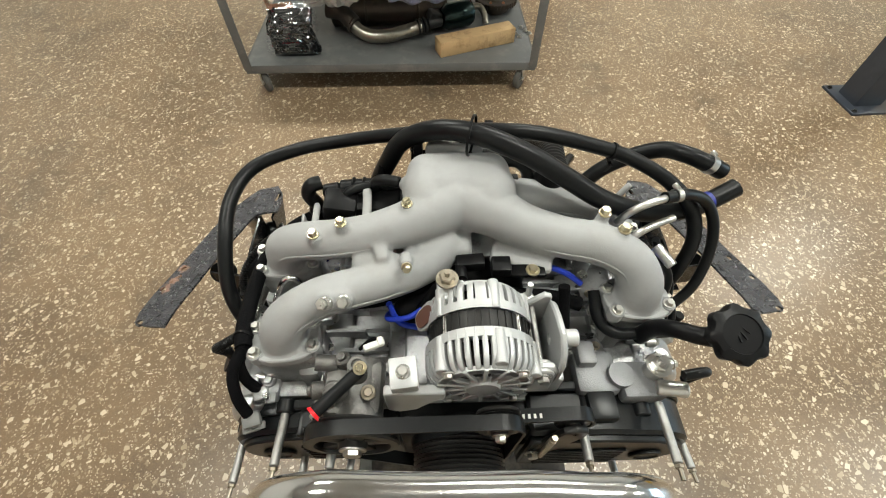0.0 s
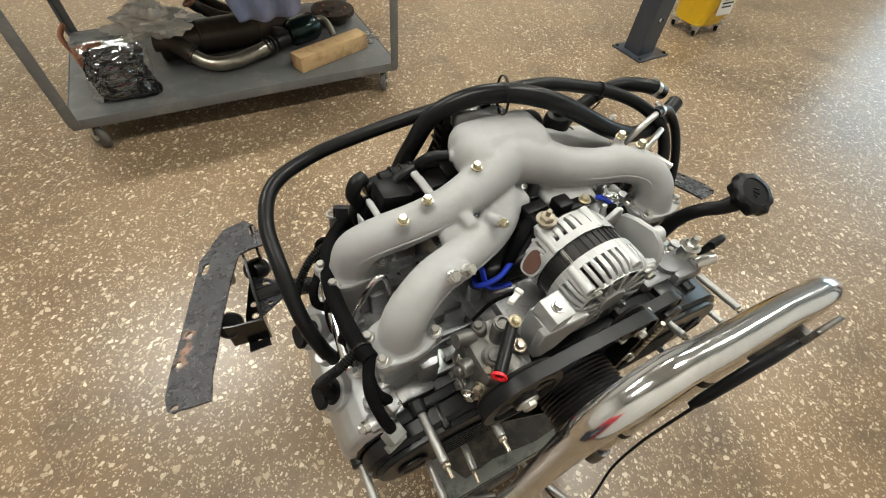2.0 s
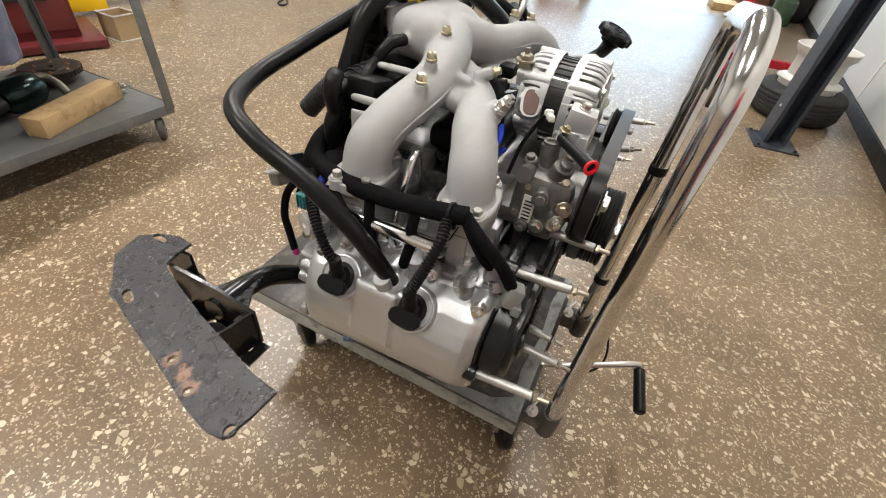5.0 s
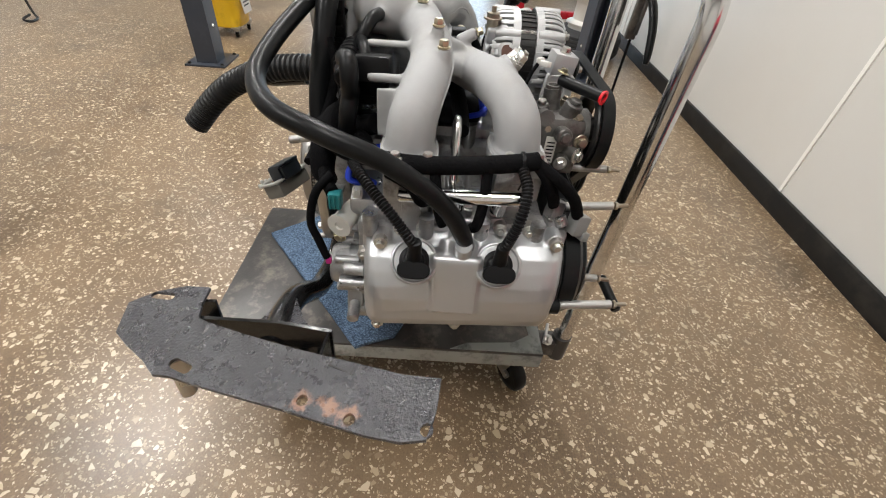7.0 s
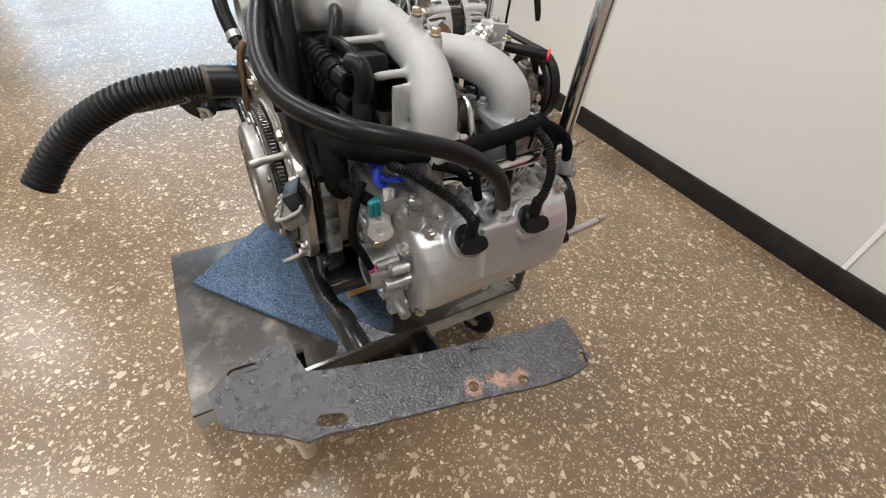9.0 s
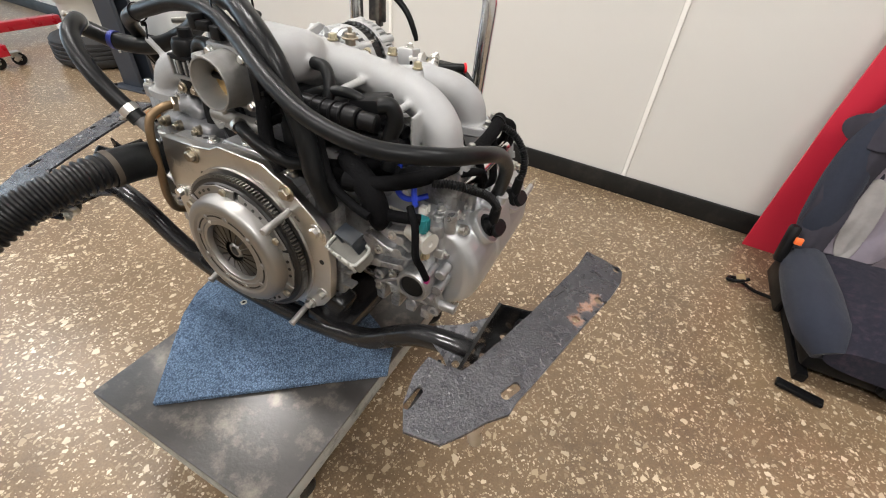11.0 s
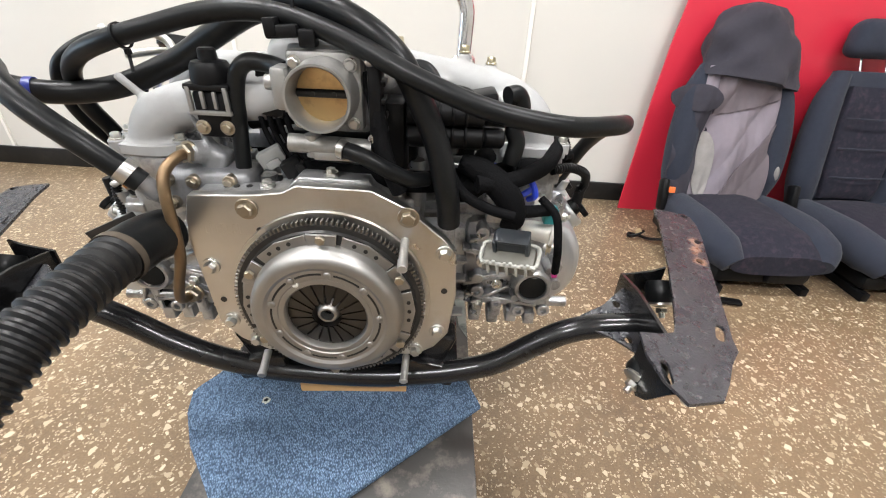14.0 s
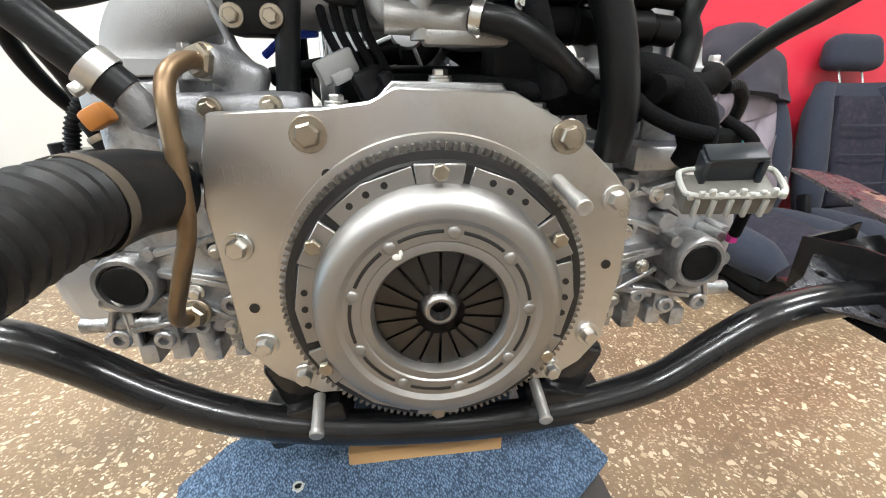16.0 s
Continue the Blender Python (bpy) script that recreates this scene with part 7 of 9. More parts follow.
for pts in ([(-0.235, 0.44, 0.785), (-0.250, 0.478, 0.775), (-0.265, 0.484, 0.758), (-0.278, 0.470, 0.748), (-0.30, 0.455, 0.755)], [(-0.05, 0.30, 0.83), (-0.085, 0.285, 0.815), (-0.12, 0.292, 0.80), (-0.11, 0.32, 0.785)], [(-0.115, 0.30, 0.835), (-0.10, 0.288, 0.79), (-0.06, 0.28, 0.785)],
            [(0.13, 0.36, 0.85), (0.17, 0.345, 0.845), (0.20, 0.335, 0.825)], [(-0.262, 0.430, 0.775), (-0.278, 0.462, 0.784), (-0.290, 0.486, 0.776), (-0.296, 0.492, 0.758), (-0.290, 0.478, 0.746)], [(0.285, 0.38, 0.86), (0.305, 0.365, 0.86), (0.31, 0.345, 0.845)]):
    bm = B()
    tube(bm, pts, 0.0050, n=8)
    part("blue_wire", bm, BLUE, engine, "bright blue wire loop")
# parts between alternator and manifold
bm = B()
box(bm, (0.015, 0.352, 0.868), (0.045, 0.022, 0.022), (0, 0, 4), bev=0.003)
cyl(bm, (0.0, 0.345, 0.868), (0.0, 0.318, 0.872), 0.009, n=12)
part("sensor_plug", bm, PLASTIC, engine, "black sensor plug")
bm = B()
box(bm, (0.062, 0.338, 0.876), (0.030, 0.028, 0.022), bev=0.003)
box(bm, (0.105, 0.335, 0.868), (0.055, 0.022, 0.006), bev=0.002)
mp = part("pressure_sensor", bm, PLASTIC, engine, "small black pressure sensor on a bracket")
bm = B()
hexbolt(bm, (0.112, 0.333, 0.871), (0, 0, 1), 0.0075, 0.009)
part("bolt", bm, GOLD, mp)
for pts, r in (([(-0.01, 0.33, 0.87), (-0.04, 0.31, 0.855), (-0.06, 0.30, 0.82), (-0.07, 0.30, 0.78)], 0.010), ([(-0.03, 0.36, 0.84), (-0.07, 0.34, 0.82), (-0.13, 0.33, 0.80), (-0.18, 0.33, 0.79)], 0.014), ([(0.03, 0.33, 0.83), (0.09, 0.32, 0.82), (0.15, 0.32, 0.81), (0.20, 0.31, 0.80)], 0.012), ([(-0.118, 0.214, 0.888), (-0.125, 0.225, 0.868), (-0.14, 0.235, 0.84), (-0.16, 0.24, 0.80)], 0.003), ([(0.16, 0.31, 0.86), (0.165, 0.28, 0.81), (0.17, 0.255, 0.77)], 0.009)):
    harness(pts, r)
# added black filler: stands for the deep shade between heads and manifold
bm = B()
box(bm, (0, 0.35, 0.79), (0.22, 0.12, 0.05), bev=0.015)
part("knock_sensor_cover", bm, PLASTIC, engine, "black filler block that darkens the gap under the manifold", cast=0.005)

# ---- engine carrier: cross tube with two mount brackets ----
carrier = thing("engine_carrier", (0, 0.575, 0.415), "black tubular engine carrier with curved mount plates under the engine", "engine mount")
bm = B()
tube(bm, [(0.475, 0.578, 0.585), (0.43, 0.580, 0.586), (0.385, 0.580, 0.578), (0.335, 0.577, 0.545), (0.285, 0.575, 0.507), (0.225, 0.573, 0.474), (0.15, 0.571, 0.450), (0.06, 0.570, 0.438), (-0.05, 0.570, 0.436), (-0.118, 0.571, 0.444), (-0.19, 0.572, 0.458), (-0.255, 0.574, 0.482), (-0.315, 0.577, 0.530), (-0.36, 0.579, 0.562), (-0.41, 0.580, 0.578), (-0.475, 0.578, 0.582)], 0.0195, n=20)
part("cross_tube", bm, PAINT, carrier, "bent black steel tube")
PU = Vector((-0.632, 0.35, 0.670))
pu, pv = Vector((-0.57, 0.338, 0.677)) - PU, Vector((-0.473, 0.757, 0.627)) - PU
pn = pu.cross(pv).normalized()


def zpl(x, y):
    return PU.z - ((x - PU.x) * pn.x + (y - PU.y) * pn.y) / pn.z


OUT = [(-0.446, 0.768), (-0.493, 0.759), (-0.512, 0.735), (-0.532, 0.705), (-0.553, 0.682), (-0.556, 0.660), (-0.565, 0.632), (-0.580, 0.58), (-0.598, 0.515), (-0.626, 0.425), (-0.634, 0.386), (-0.632, 0.360), (-0.600, 0.350), (-0.566, 0.346), (-0.560, 0.39), (-0.543, 0.45), (-0.524, 0.52), (-0.500, 0.594), (-0.482, 0.644), (-0.474, 0.660), (-0.450, 0.665), (-0.424, 0.665), (-0.420, 0.70), (-0.428, 0.738)]
HOLES = ((-0.543, 0.652, 0.0065, -0.004, -0.009), (-0.588, 0.496, 0.0065), (-0.610, 0.441, 0.0065), (-0.622, 0.360, 0.007), (-0.436, 0.726, 0.0055, 0.002, 0.012))
for sx, dx in ((-1, 0.0), (1, 0.026)):
    def P3(x, y, z):
        return Vector((-sx * x + dx, y, z))
    bm = B()
    prism(bm, [(x, y) for x, y in OUT], (0, 0, 0), (1, 0, 0), (0, 1, 0), 0.005, holes=HOLES)
    for vtx in bm.verts:
        z0 = vtx.co.z
        x, y = vtx.co.x, vtx.co.y
        vtx.co = P3(x, y, zpl(x, y) + z0 - 0.004)
    bmesh.ops.recalc_face_normals(bm, faces=bm.faces)
    mp_ = part("mount_plate", bm, BRKTR if sx < 0 else BRKT, carrier, "curved steel mount plate with worn rough black paint", angle=30)
    # stamped slots and a scraped line
    bm = B()
    for cx_, cy_, l_, a in ((-0.552, 0.462, 0.030, 68), (-0.556, 0.447, 0.007, -20), (-0.545, 0.474, 0.007, -20)):
        box(bm, P3(cx_, cy_, zpl(cx_, cy_) + 0.0012), (0.0022, l_, 0.0016), (0, 0, (a - 90) * -sx))
    part("stamped_slot", bm, DARKSTEEL, mp_)
    # folded channel between tube and plate: web, floor with holes, end plate
    bm = B()
    prism(bm, [(0.492, 0.552), (0.640, 0.548), (0.664, 0.575), (0.664, 0.634), (0.560, 0.634), (0.492, 0.622)], P3(-0.470, 0, 0), (0, 1, 0), (0, 0, 1), 0.005 * -sx if sx < 0 else 0.005, bev=0.0)
    cw = part("channel_web", bm, PAINT, carrier, "black folded steel channel")
    bm = B()
    prism(bm, [(-0.470 * -sx + dx, 0.475), (-0.512 * -sx + dx, 0.475), (-0.504 * -sx + dx, 0.560), (-0.480 * -sx + dx, 0.645), (-0.470 * -sx + dx, 0.645)], (0, 0, 0.552), (1, 0, 0), (0, 1, 0), 0.004, holes=[(x_ * -sx + dx, y_, 0.0075) for x_, y_ in ((-0.488, 0.500), (-0.487, 0.528), (-0.485, 0.555), (-0.482, 0.585))])
    part("channel_floor", bm, PAINT, cw, "black flange with a row of holes")
    bm = B()
    a_, b_ = P3(-0.466, 0.494, 0), P3(-0.535, 0.494, 0)
    u_ = (b_ - a_).normalized()
    L_ = (b_ - a_).length
    prism(bm, [(0, 0.552), (L_, 0.566), (L_, 0.640), (L_ * 0.72, 0.632), (0, 0.622)], a_, u_, (0, 0, 1), 0.004)
    part("end_plate", bm, PAINT, cw)
    # triangular gussets beside the tube end
    for sg in (-1, 1):
        bm = B()
        o_ = P3(-0.468, 0.578, 0.584)
        vy = Vector((0, sg * 0.93, 0.36 if sg < 0 else -0.20))
        prism(bm, [(0, 0.012), (0.085, 0.012), (0.045, 0.032), (0.006, 0.066), (0, 0.066)], o_, Vector((-sx, 0, 0)), vy, 0.004, holes=((0.022, 0.034, 0.0065),))
        part("gusset", bm, BRKT, carrier, "black gusset with a lightening hole")
    # rubber mounts with flanged bolts
    for a, d in ((P3(-0.528, 0.508, 0.620), Vector((0.0, 0.62, -0.78))), (P3(-0.468, 0.655, 0.580), Vector((-0.74 * sx, 0.50, -0.45)))):
        d.normalize()
        bm = B()
        lathe(bm, a, d, [(0, 0.012), (0, 0.022), (0.008, 0.025), (0.030, 0.025), (0.036, 0.021), (0.036, 0.01)], 26)
        rb = part("rubber_mount", bm, RUBBER, carrier, "round black rubber mount")
        bm = B()
        lathe(bm, a + d * 0.036, d, [(0, 0.010), (0, 0.020), (0.004, 0.021), (0.006, 0.017), (0.008, 0.011)], 24)
        hexbolt(bm, a + d * 0.043, d, 0.0095, 0.011, washer=0)
        cyl(bm, a + d * 0.05, a + d * 0.062, 0.005, n=10)
        part("bolt", bm, ZINC, rb, "pale zinc flanged bolt")
    # rear tab that carries the second mount
    bm = B()
    prism(bm, [(0.655, 0.560), (0.690, 0.548), (0.712, 0.566), (0.742, 0.612), (0.750, 0.6235), (0.655, 0.634)], P3(-0.440, 0, 0), (0, 1, 0), (0, 0, 1), 0.005)
    part("rear_tab", bm, PAINT, carrier)
    bm = B()
    cyl(bm, P3(-0.505, 0.690, 0.606), P3(-0.510, 0.688, 0.575), 0.019, 0.017, n=20, bev=0.003)
    cyl(bm, P3(-0.510, 0.688, 0.575), P3(-0.518, 0.683, 0.532), 0.0105, n=16, bev=0.002)
    part("hanging_bolt", bm, ZINC, mp_, "zinc bolt below the plate corner")
# feet from tube to the engine
for sx in (-1, 1):
    bm = B()
    box(bm, (sx * 0.145, 0.50, 0.455), (0.09, 0.16, 0.045), (0, sx * 14, 0), bev=0.006)
    part("support_arm", bm, PAINT, carrier, "black support arm under the engine")

# ---- platform trolley under the engine ----
trolley = thing("platform_trolley", (0.015, 0.47, 0.0), "steel platform trolley with worn deck and chrome push handle", "trolley")
TZ = 0.28
bm = B()
box(bm, (0.015, 0.470, TZ - 0.004), (0.50, 0.78, 0.008), bev=0.002)
part("deck", bm, DECK, trolley, "scratched dark steel deck")
bm = B()
prism(bm, [(-0.233, 0.082), (0.263, 0.082), (0.263, 0.100), (0.150, 0.112), (0.02, 0.103), (-0.10, 0.116), (-0.18, 0.108), (-0.205, 0.150), (-0.214, 0.26), (-0.233, 0.30)], (0, 0, TZ + 0.0004), (1, 0, 0), (0, 1, 0), 0.0012)
part("paint_strip", bm, DECKP, trolley, "flaking pale paint along the deck edge")
for a, s in (((-0.231, 0.47, TZ - 0.029), (0.008, 0.78, 0.042)), ((0.261, 0.47, TZ - 0.029), (0.008, 0.78, 0.042)), ((0.015, 0.084, TZ - 0.029), (0.484, 0.008, 0.042)), ((0.015, 0.856, TZ - 0.029), (0.484, 0.008, 0.042))):
    bm = B()
    box(bm, a, s, bev=0.002)
    part("edge_rail", bm, DECKP, trolley, "pale flaking painted edge rail")


def caster(owner, x, y, z, r=0.05, wheel_m=RUBBER, swivel=20, w=0.03):
    d = Vector((math.cos(radians(swivel)), math.sin(radians(swivel)), 0))
    s = Vector((-d.y, d.x, 0))
    c = Vector((x, y, r)) - d * 0.025
    t = B()
    box(t, (x, y, z - 0.004), (0.085, 0.065, 0.008), (0, 0, swivel), bev=0.002)
    cyl(t, (x, y, z - 0.026), (x, y, z - 0.008), 0.026, n=20, bev=0.003)
    for k in (-1, 1):
        a = Vector((x, y, z - 0.03)) + s * (w / 2 + 0.005) * k
        b = c + s * (w / 2 + 0.005) * k
        m_ = (a + b) / 2
        L = (b - a).length
        ang = math.degrees(math.atan2((b - a).dot(d), -(b - a).z))
        box(t, m_, (0.030, 0.003, L + 0.02), (0, ang, swivel), bev=0.001)
    box(t, (x, y, z - 0.032), (0.04, w + 0.012, 0.006), (0, 0, swivel))
    k_ = part("caster", t, STEEL, owner, "swivel caster with steel fork")
    t = B()
    lathe(t, c - s * w / 2, s, [(0, r * 0.55), (0, r * 0.86), (w * 0.12, r * 0.96), (w * 0.3, r), (w * 0.7, r), (w * 0.88, r * 0.96), (w, r * 0.86), (w, r * 0.55)], 30)
    part("wheel", t, wheel_m, k_, "dark rubber wheel")
    t = B()
    cyl(t, c - s * (w / 2 + 0.010), c + s * (w / 2 + 0.010), r * 0.22, n=14, bev=0.001)
    part("axle", t, ZINC, k_)


for x, y, a in ((-0.11, 0.115, 30), (0.15, 0.115, -20), (-0.13, 0.775, 60), (0.17, 0.775, 100)):
    bm = B()
    box(bm, (x, y, TZ - 0.075), (0.13, 0.09, 0.11), bev=0.006)
    part("caster_block", bm, DECK, trolley, "grey welded caster block")
    caster(trolley, x, y, TZ - 0.12, 0.055, RUBBER, a, 0.032)
bm = B()
HX0, HX1, HR = -0.163, 0.165, 0.075
HTL, HTR = 1.048, 1.026


def handle_y(x, z):
    """The handle's plane leans a little, more on the far leg."""
    return 0.0155 if x < 0 else 0.0225 - 0.0125 * (z - 0.22) / 0.80


HB = [(HX0 - 0.032 * (z - 0.215) / 0.75, handle_y(-1, z), z) for z in (0.215, 0.40, 0.60, 0.80, 0.92)]
HB += [(-0.195 + HR - HR * math.cos(q), 0.0152, HTL - HR + HR * math.sin(q)) for q in np.linspace(0, math.pi / 2, 7)]
HB += [(x, 0.0135, HTL + (HTR - HTL) * (x + 0.12) / 0.21) for x in (-0.06, -0.01, 0.04)]
HB += [(HX1 - HR + HR * math.cos(q), 0.0110, HTR - HR + HR * math.sin(q)) for q in np.linspace(math.pi / 2, 0, 7)]
HB += [(HX1, handle_y(1, z), z) for z in (0.90, 0.80, 0.60, 0.40, 0.215)]
tube(bm, HB, 0.0172, n=28, res=5)
part("push_handle", bm, CHROME, trolley, "U-shaped chromed tube push handle")
for x in (HX0, HX1):
    bm = B()
    lathe(bm, (x, 0.018, 0.195), (0, 0, 1), [(0, 0.016), (0, 0.023), (0.075, 0.023), (0.075, 0.0170), (0.07, 0.0165)], 26)
    box(bm, (x, 0.060, 0.235), (0.045, 0.050, 0.045), bev=0.003)
    sk = part("handle_socket", bm, DECK, trolley, "welded steel socket")
    bm = B()
    hexbolt(bm, (x - 0.02, 0.060, 0.272), (-0.5, -0.3, 0.6), 0.009, 0.012)
    cyl(bm, (x - 0.03, 0.07, 0.272), (x + 0.03, 0.05, 0.272), 0.004, n=8)
    part("clamp_bolt", bm, STEEL, sk)
bm = B()
tube(bm, [(-0.03, 0.10, 0.225), (-0.01, 0.03, 0.245), (0.02, -0.05, 0.268), (0.05, -0.11, 0.278), (0.068, -0.137, 0.272), (0.066, -0.147, 0.255)], 0.0072, n=12)
pd = part("jack_lever", bm, STEEL, trolley, "bent steel lever with black rubber grip")
bm = B()
cyl(bm, (0.067, -0.145, 0.263), (-0.040, -0.168, 0.238), 0.014, n=20, bev=0.004)
part("grip", bm, RUBBER, pd, "ribbed black rubber grip")
bm = B()
box(bm, (0.122, -0.018, 0.945), (0.05, 0.006, 0.10), (2, 0, 0), bev=0.002)
box(bm, (0.112, -0.012, 0.93), (0.012, 0.02, 0.09), (2, 0, 0), bev=0.002)
lb = part("lever_bracket", bm, DECK, trolley, "steel bracket on the handle")
bm = B()
tube(bm, [(0.098, -0.016, 0.965), (0.065, -0.015, 0.955), (0.03, -0.014, 0.925), (0.008, -0.013, 0.885), (0.002, -0.012, 0.868)], [0.007, 0.008, 0.0075, 0.007, 0.005], n=10)
part("release_lever", bm, RUBBER, lb, "black curved release lever")
bm = B()
tube(bm, [(0.112, -0.014, 0.90), (0.122, -0.016, 0.70), (0.130, -0.018, 0.50), (0.11, -0.03, 0.36), (0.05, -0.06, 0.275), (0.0, -0.03, 0.25), (-0.02, 0.06, 0.25)], 0.003, n=8)
part("brake_cable", bm, PLASTIC, trolley, "thin black cable")
for z in (0.40, 0.72):
    bm = B()
    cyl(bm, (HX1, handle_y(1, z), z), (HX1, handle_y(1, z), z + 0.022), 0.0185, n=18, bev=0.002)
    part("cable_clip", bm, PLASTIC, trolley)

# carpet and timber on the deck
bm = B()
cp_ = [(-0.252, 0.515), (-0.215, 0.43), (-0.05, 0.36), (0.20, 0.40), (0.305, 0.43), (0.352, 0.49), (0.335, 0.545), (0.290, 0.62), (0.125, 0.818), (-0.06, 0.670)]
prism(bm, cp_, (0, 0, TZ + 0.003), (1, 0, 0), (0, 1, 0), 0.009)
bmesh.ops.subdivide_edges(bm, edges=[e for e in bm.edges if e.calc_length() > 0.05], cuts=5, use_grid_fill=True)
bmesh.ops.triangulate(bm, faces=bm.faces)
bmesh.ops.subdivide_edges(bm, edges=[e for e in bm.edges if e.calc_length() > 0.03], cuts=1)
for vtx in bm.verts:
    x, y = vtx.co.x, vtx.co.y
    lift = 0.018 * math.exp(-((x - 0.05) ** 2 / 0.03 + (y - 0.50) ** 2 / 0.02)) + 0.004 * noise.noise(Vector((x * 14, y * 14, 0)))
    droop = 0.05 * max(0, x - 0.275) * 4 + (0.05 * max(0, -0.245 - x) * 4)
    vtx.co.z += max(0, lift) - droop
cpt = solo("carpet_piece", bm, CARPET, (0, 0.55, TZ), "blue grey loop carpet offcut under the engine, on the deck", "carpet", angle=50)
HZ = TZ + 0.0245
bm = B()
lathe(bm, (0.182, 0.526, HZ - 0.004), (0, 0, 1), [(0, 0.0085), (0.0035, 0.0080), (0.0045, 0.0062), (0.0040, 0.0050), (0, 0.0046)], 14, caps=(False, False))
for vtx in bm.verts:
    vtx.co += Vector((1, 1, 0.3)) * 0.0028 * noise.noise(vtx.co * 420)
part("frayed_edge", bm, mat("frayed_backing", (0.52, 0.52, 0.47), 0.9, 0, 0.2, 200), cpt, "pale frayed backing round a hole")
bm = B()
cyl(bm, (0.182, 0.526, HZ - 0.006), (0.182, 0.526, HZ - 0.0015), 0.0048, n=12)
part("bolt_hole", bm, PLASTIC, cpt, "dark hole through the carpet")
for c_, s_, r_, lab in (((0.012, 0.45, 0.317), (0.215, 0.10, 0.022), 2, "short pine board under the engine"),):
    bm = B()
    box(bm, c_, s_, (0, 0, r_), bev=0.002)
    solo("wood_block", bm, PINE, (c_[0], c_[1], c_[2] - s_[2] / 2), lab, "wood block", "timber packing")

# ---- shop surroundings ----
# parts cart behind the engine
pc = thing("parts_cart", (-0.25, 2.58, 0.0), "grey steel two-shelf parts cart on casters, loaded with exhaust parts", "cart")
CXA, CXB, CYA, CYB, CZS = -1.045, 0.525, 2.13, 3.03, 0.165
for zs, nm in ((CZS, "lower_shelf"), (0.778, "upper_shelf")):
    bm = B()
    box(bm, ((CXA + CXB) / 2, (CYA + CYB) / 2, zs - 0.003), (CXB - CXA - 0.008, CYB - CYA - 0.008, 0.006))
    sh_ = part(nm, bm, GREYPAINT, pc, "scuffed grey steel shelf")
    for y in (CYA, CYB):
        bm = B()
        box(bm, ((CXA + CXB) / 2, y, zs - 0.02), (CXB - CXA, 0.006, 0.046), bev=0.001)
        part("shelf_lip", bm, GREYPAINT, sh_)
    for x in (CXA, CXB):
        bm = B()
        box(bm, (x, (CYA + CYB) / 2, zs - 0.02), (0.006, CYB - CYA - 0.008, 0.046), bev=0.001)
        part("shelf_lip", bm, GREYPAINT, sh_)
for x, sx in ((CXA, -1), (CXB, 1)):
    for y, sy in ((CYA, -1), (CYB, 1)):
        bm = B()
        box(bm, (x + sx * 0.004, y - sy * 0.018, 0.46), (0.005, 0.042, 0.64), bev=0.001)
        box(bm, (x - sx * 0.018, y + sy * 0.004, 0.46), (0.042, 0.005, 0.64), bev=0.001)
        part("corner_post", bm, GREYPAINT, pc)
        caster(pc, x - sx * 0.06, y - sy * 0.05, CZS - 0.025, 0.055, GREYRUB, 35 * sx * sy + 90, 0.03)

# loose things on the cart's lower shelf
S = CZS
mf = thing("muffler", (-0.22, 2.55, S), "sooty cylindrical exhaust muffler on the cart shelf", "muffler")
bm = B()
a, b = Vector((-0.62, 2.56, S + 0.085)), Vector((0.05, 2.60, S + 0.085))
lathe(bm, a, b - a, [(0, 0.03), (0.004, 0.075), (0.012, 0.084), (0.66, 0.084), (0.668, 0.075), (0.672, 0.03)], 36)
part("shell", bm, MUFFLER, mf, "sooty brown steel shell")
for s in (0.2, 0.5, 0.66):
    bm = B()
    p = a.lerp(b, s / 0.672)
    lathe(bm, p, b - a, [(0, 0.0845), (0.002, 0.088), (0.010, 0.088), (0.012, 0.0845)], 36, caps=(False, False))
    part("band", bm, MUFFLER, mf)
can = thing("filter_can", (0.13, 2.53, S), "dark green metal canister lying on the cart", "canister")
bm = B()
a, b = Vector((0.02, 2.475, S + 0.075)), Vector((0.20, 2.555, S + 0.078))
lathe(bm, a, b - a, [(0, 0.02), (0.0, 0.045), (0.03, 0.068), (0.16, 0.072), (0.185, 0.062), (0.19, 0.03), (0.19, 0.002)], 34)
part("shell", bm, mat("dark_green_metal", (0.012, 0.026, 0.024), 0.22, 0.6, 0.1, 10), can)
bm = B()
tube(bm, [(0.19, 2.55, S + 0.10), (0.24, 2.56, S + 0.10), (0.27, 2.53, S + 0.07), (0.28, 2.50, S + 0.03)], 0.018, n=14)
part("outlet", bm, PIPE, can)
ex = thing("exhaust_pipe", (-0.35, 2.36, S), "bent bright exhaust pipe with dark flanged ends on the cart", "exhaust pipe")
bm = B()
tube(bm, [(-0.50, 2.43, S + 0.10), (-0.45, 2.38, S + 0.065), (-0.38, 2.345, S + 0.045), (-0.28, 2.345, S + 0.045), (-0.18, 2.375, S + 0.055), (-0.10, 2.405, S + 0.065)], 0.034, n=22)
part("bend", bm, PIPE, ex, "smooth bright bent pipe")
bm = B()
for s in (0, 0.022, 0.044):
    lathe(bm, Vector((-0.12, 2.398, S + 0.063)) + Vector((0.9, 0.34, 0.1)) * s, (0.9, 0.34, 0.1), [(0, 0.034), (0, 0.040), (0.008, 0.042), (0.012, 0.036)], 26)
cyl(bm, (-0.06, 2.42, S + 0.07), (0.02, 2.45, S + 0.075), 0.03, n=18, bev=0.006)
box(bm, (-0.02, 2.46, S + 0.10), (0.08, 0.06, 0.05), (10, 20, 30), bev=0.012)
part("coupling", bm, DARKSTEEL, ex, "dark ringed coupling")
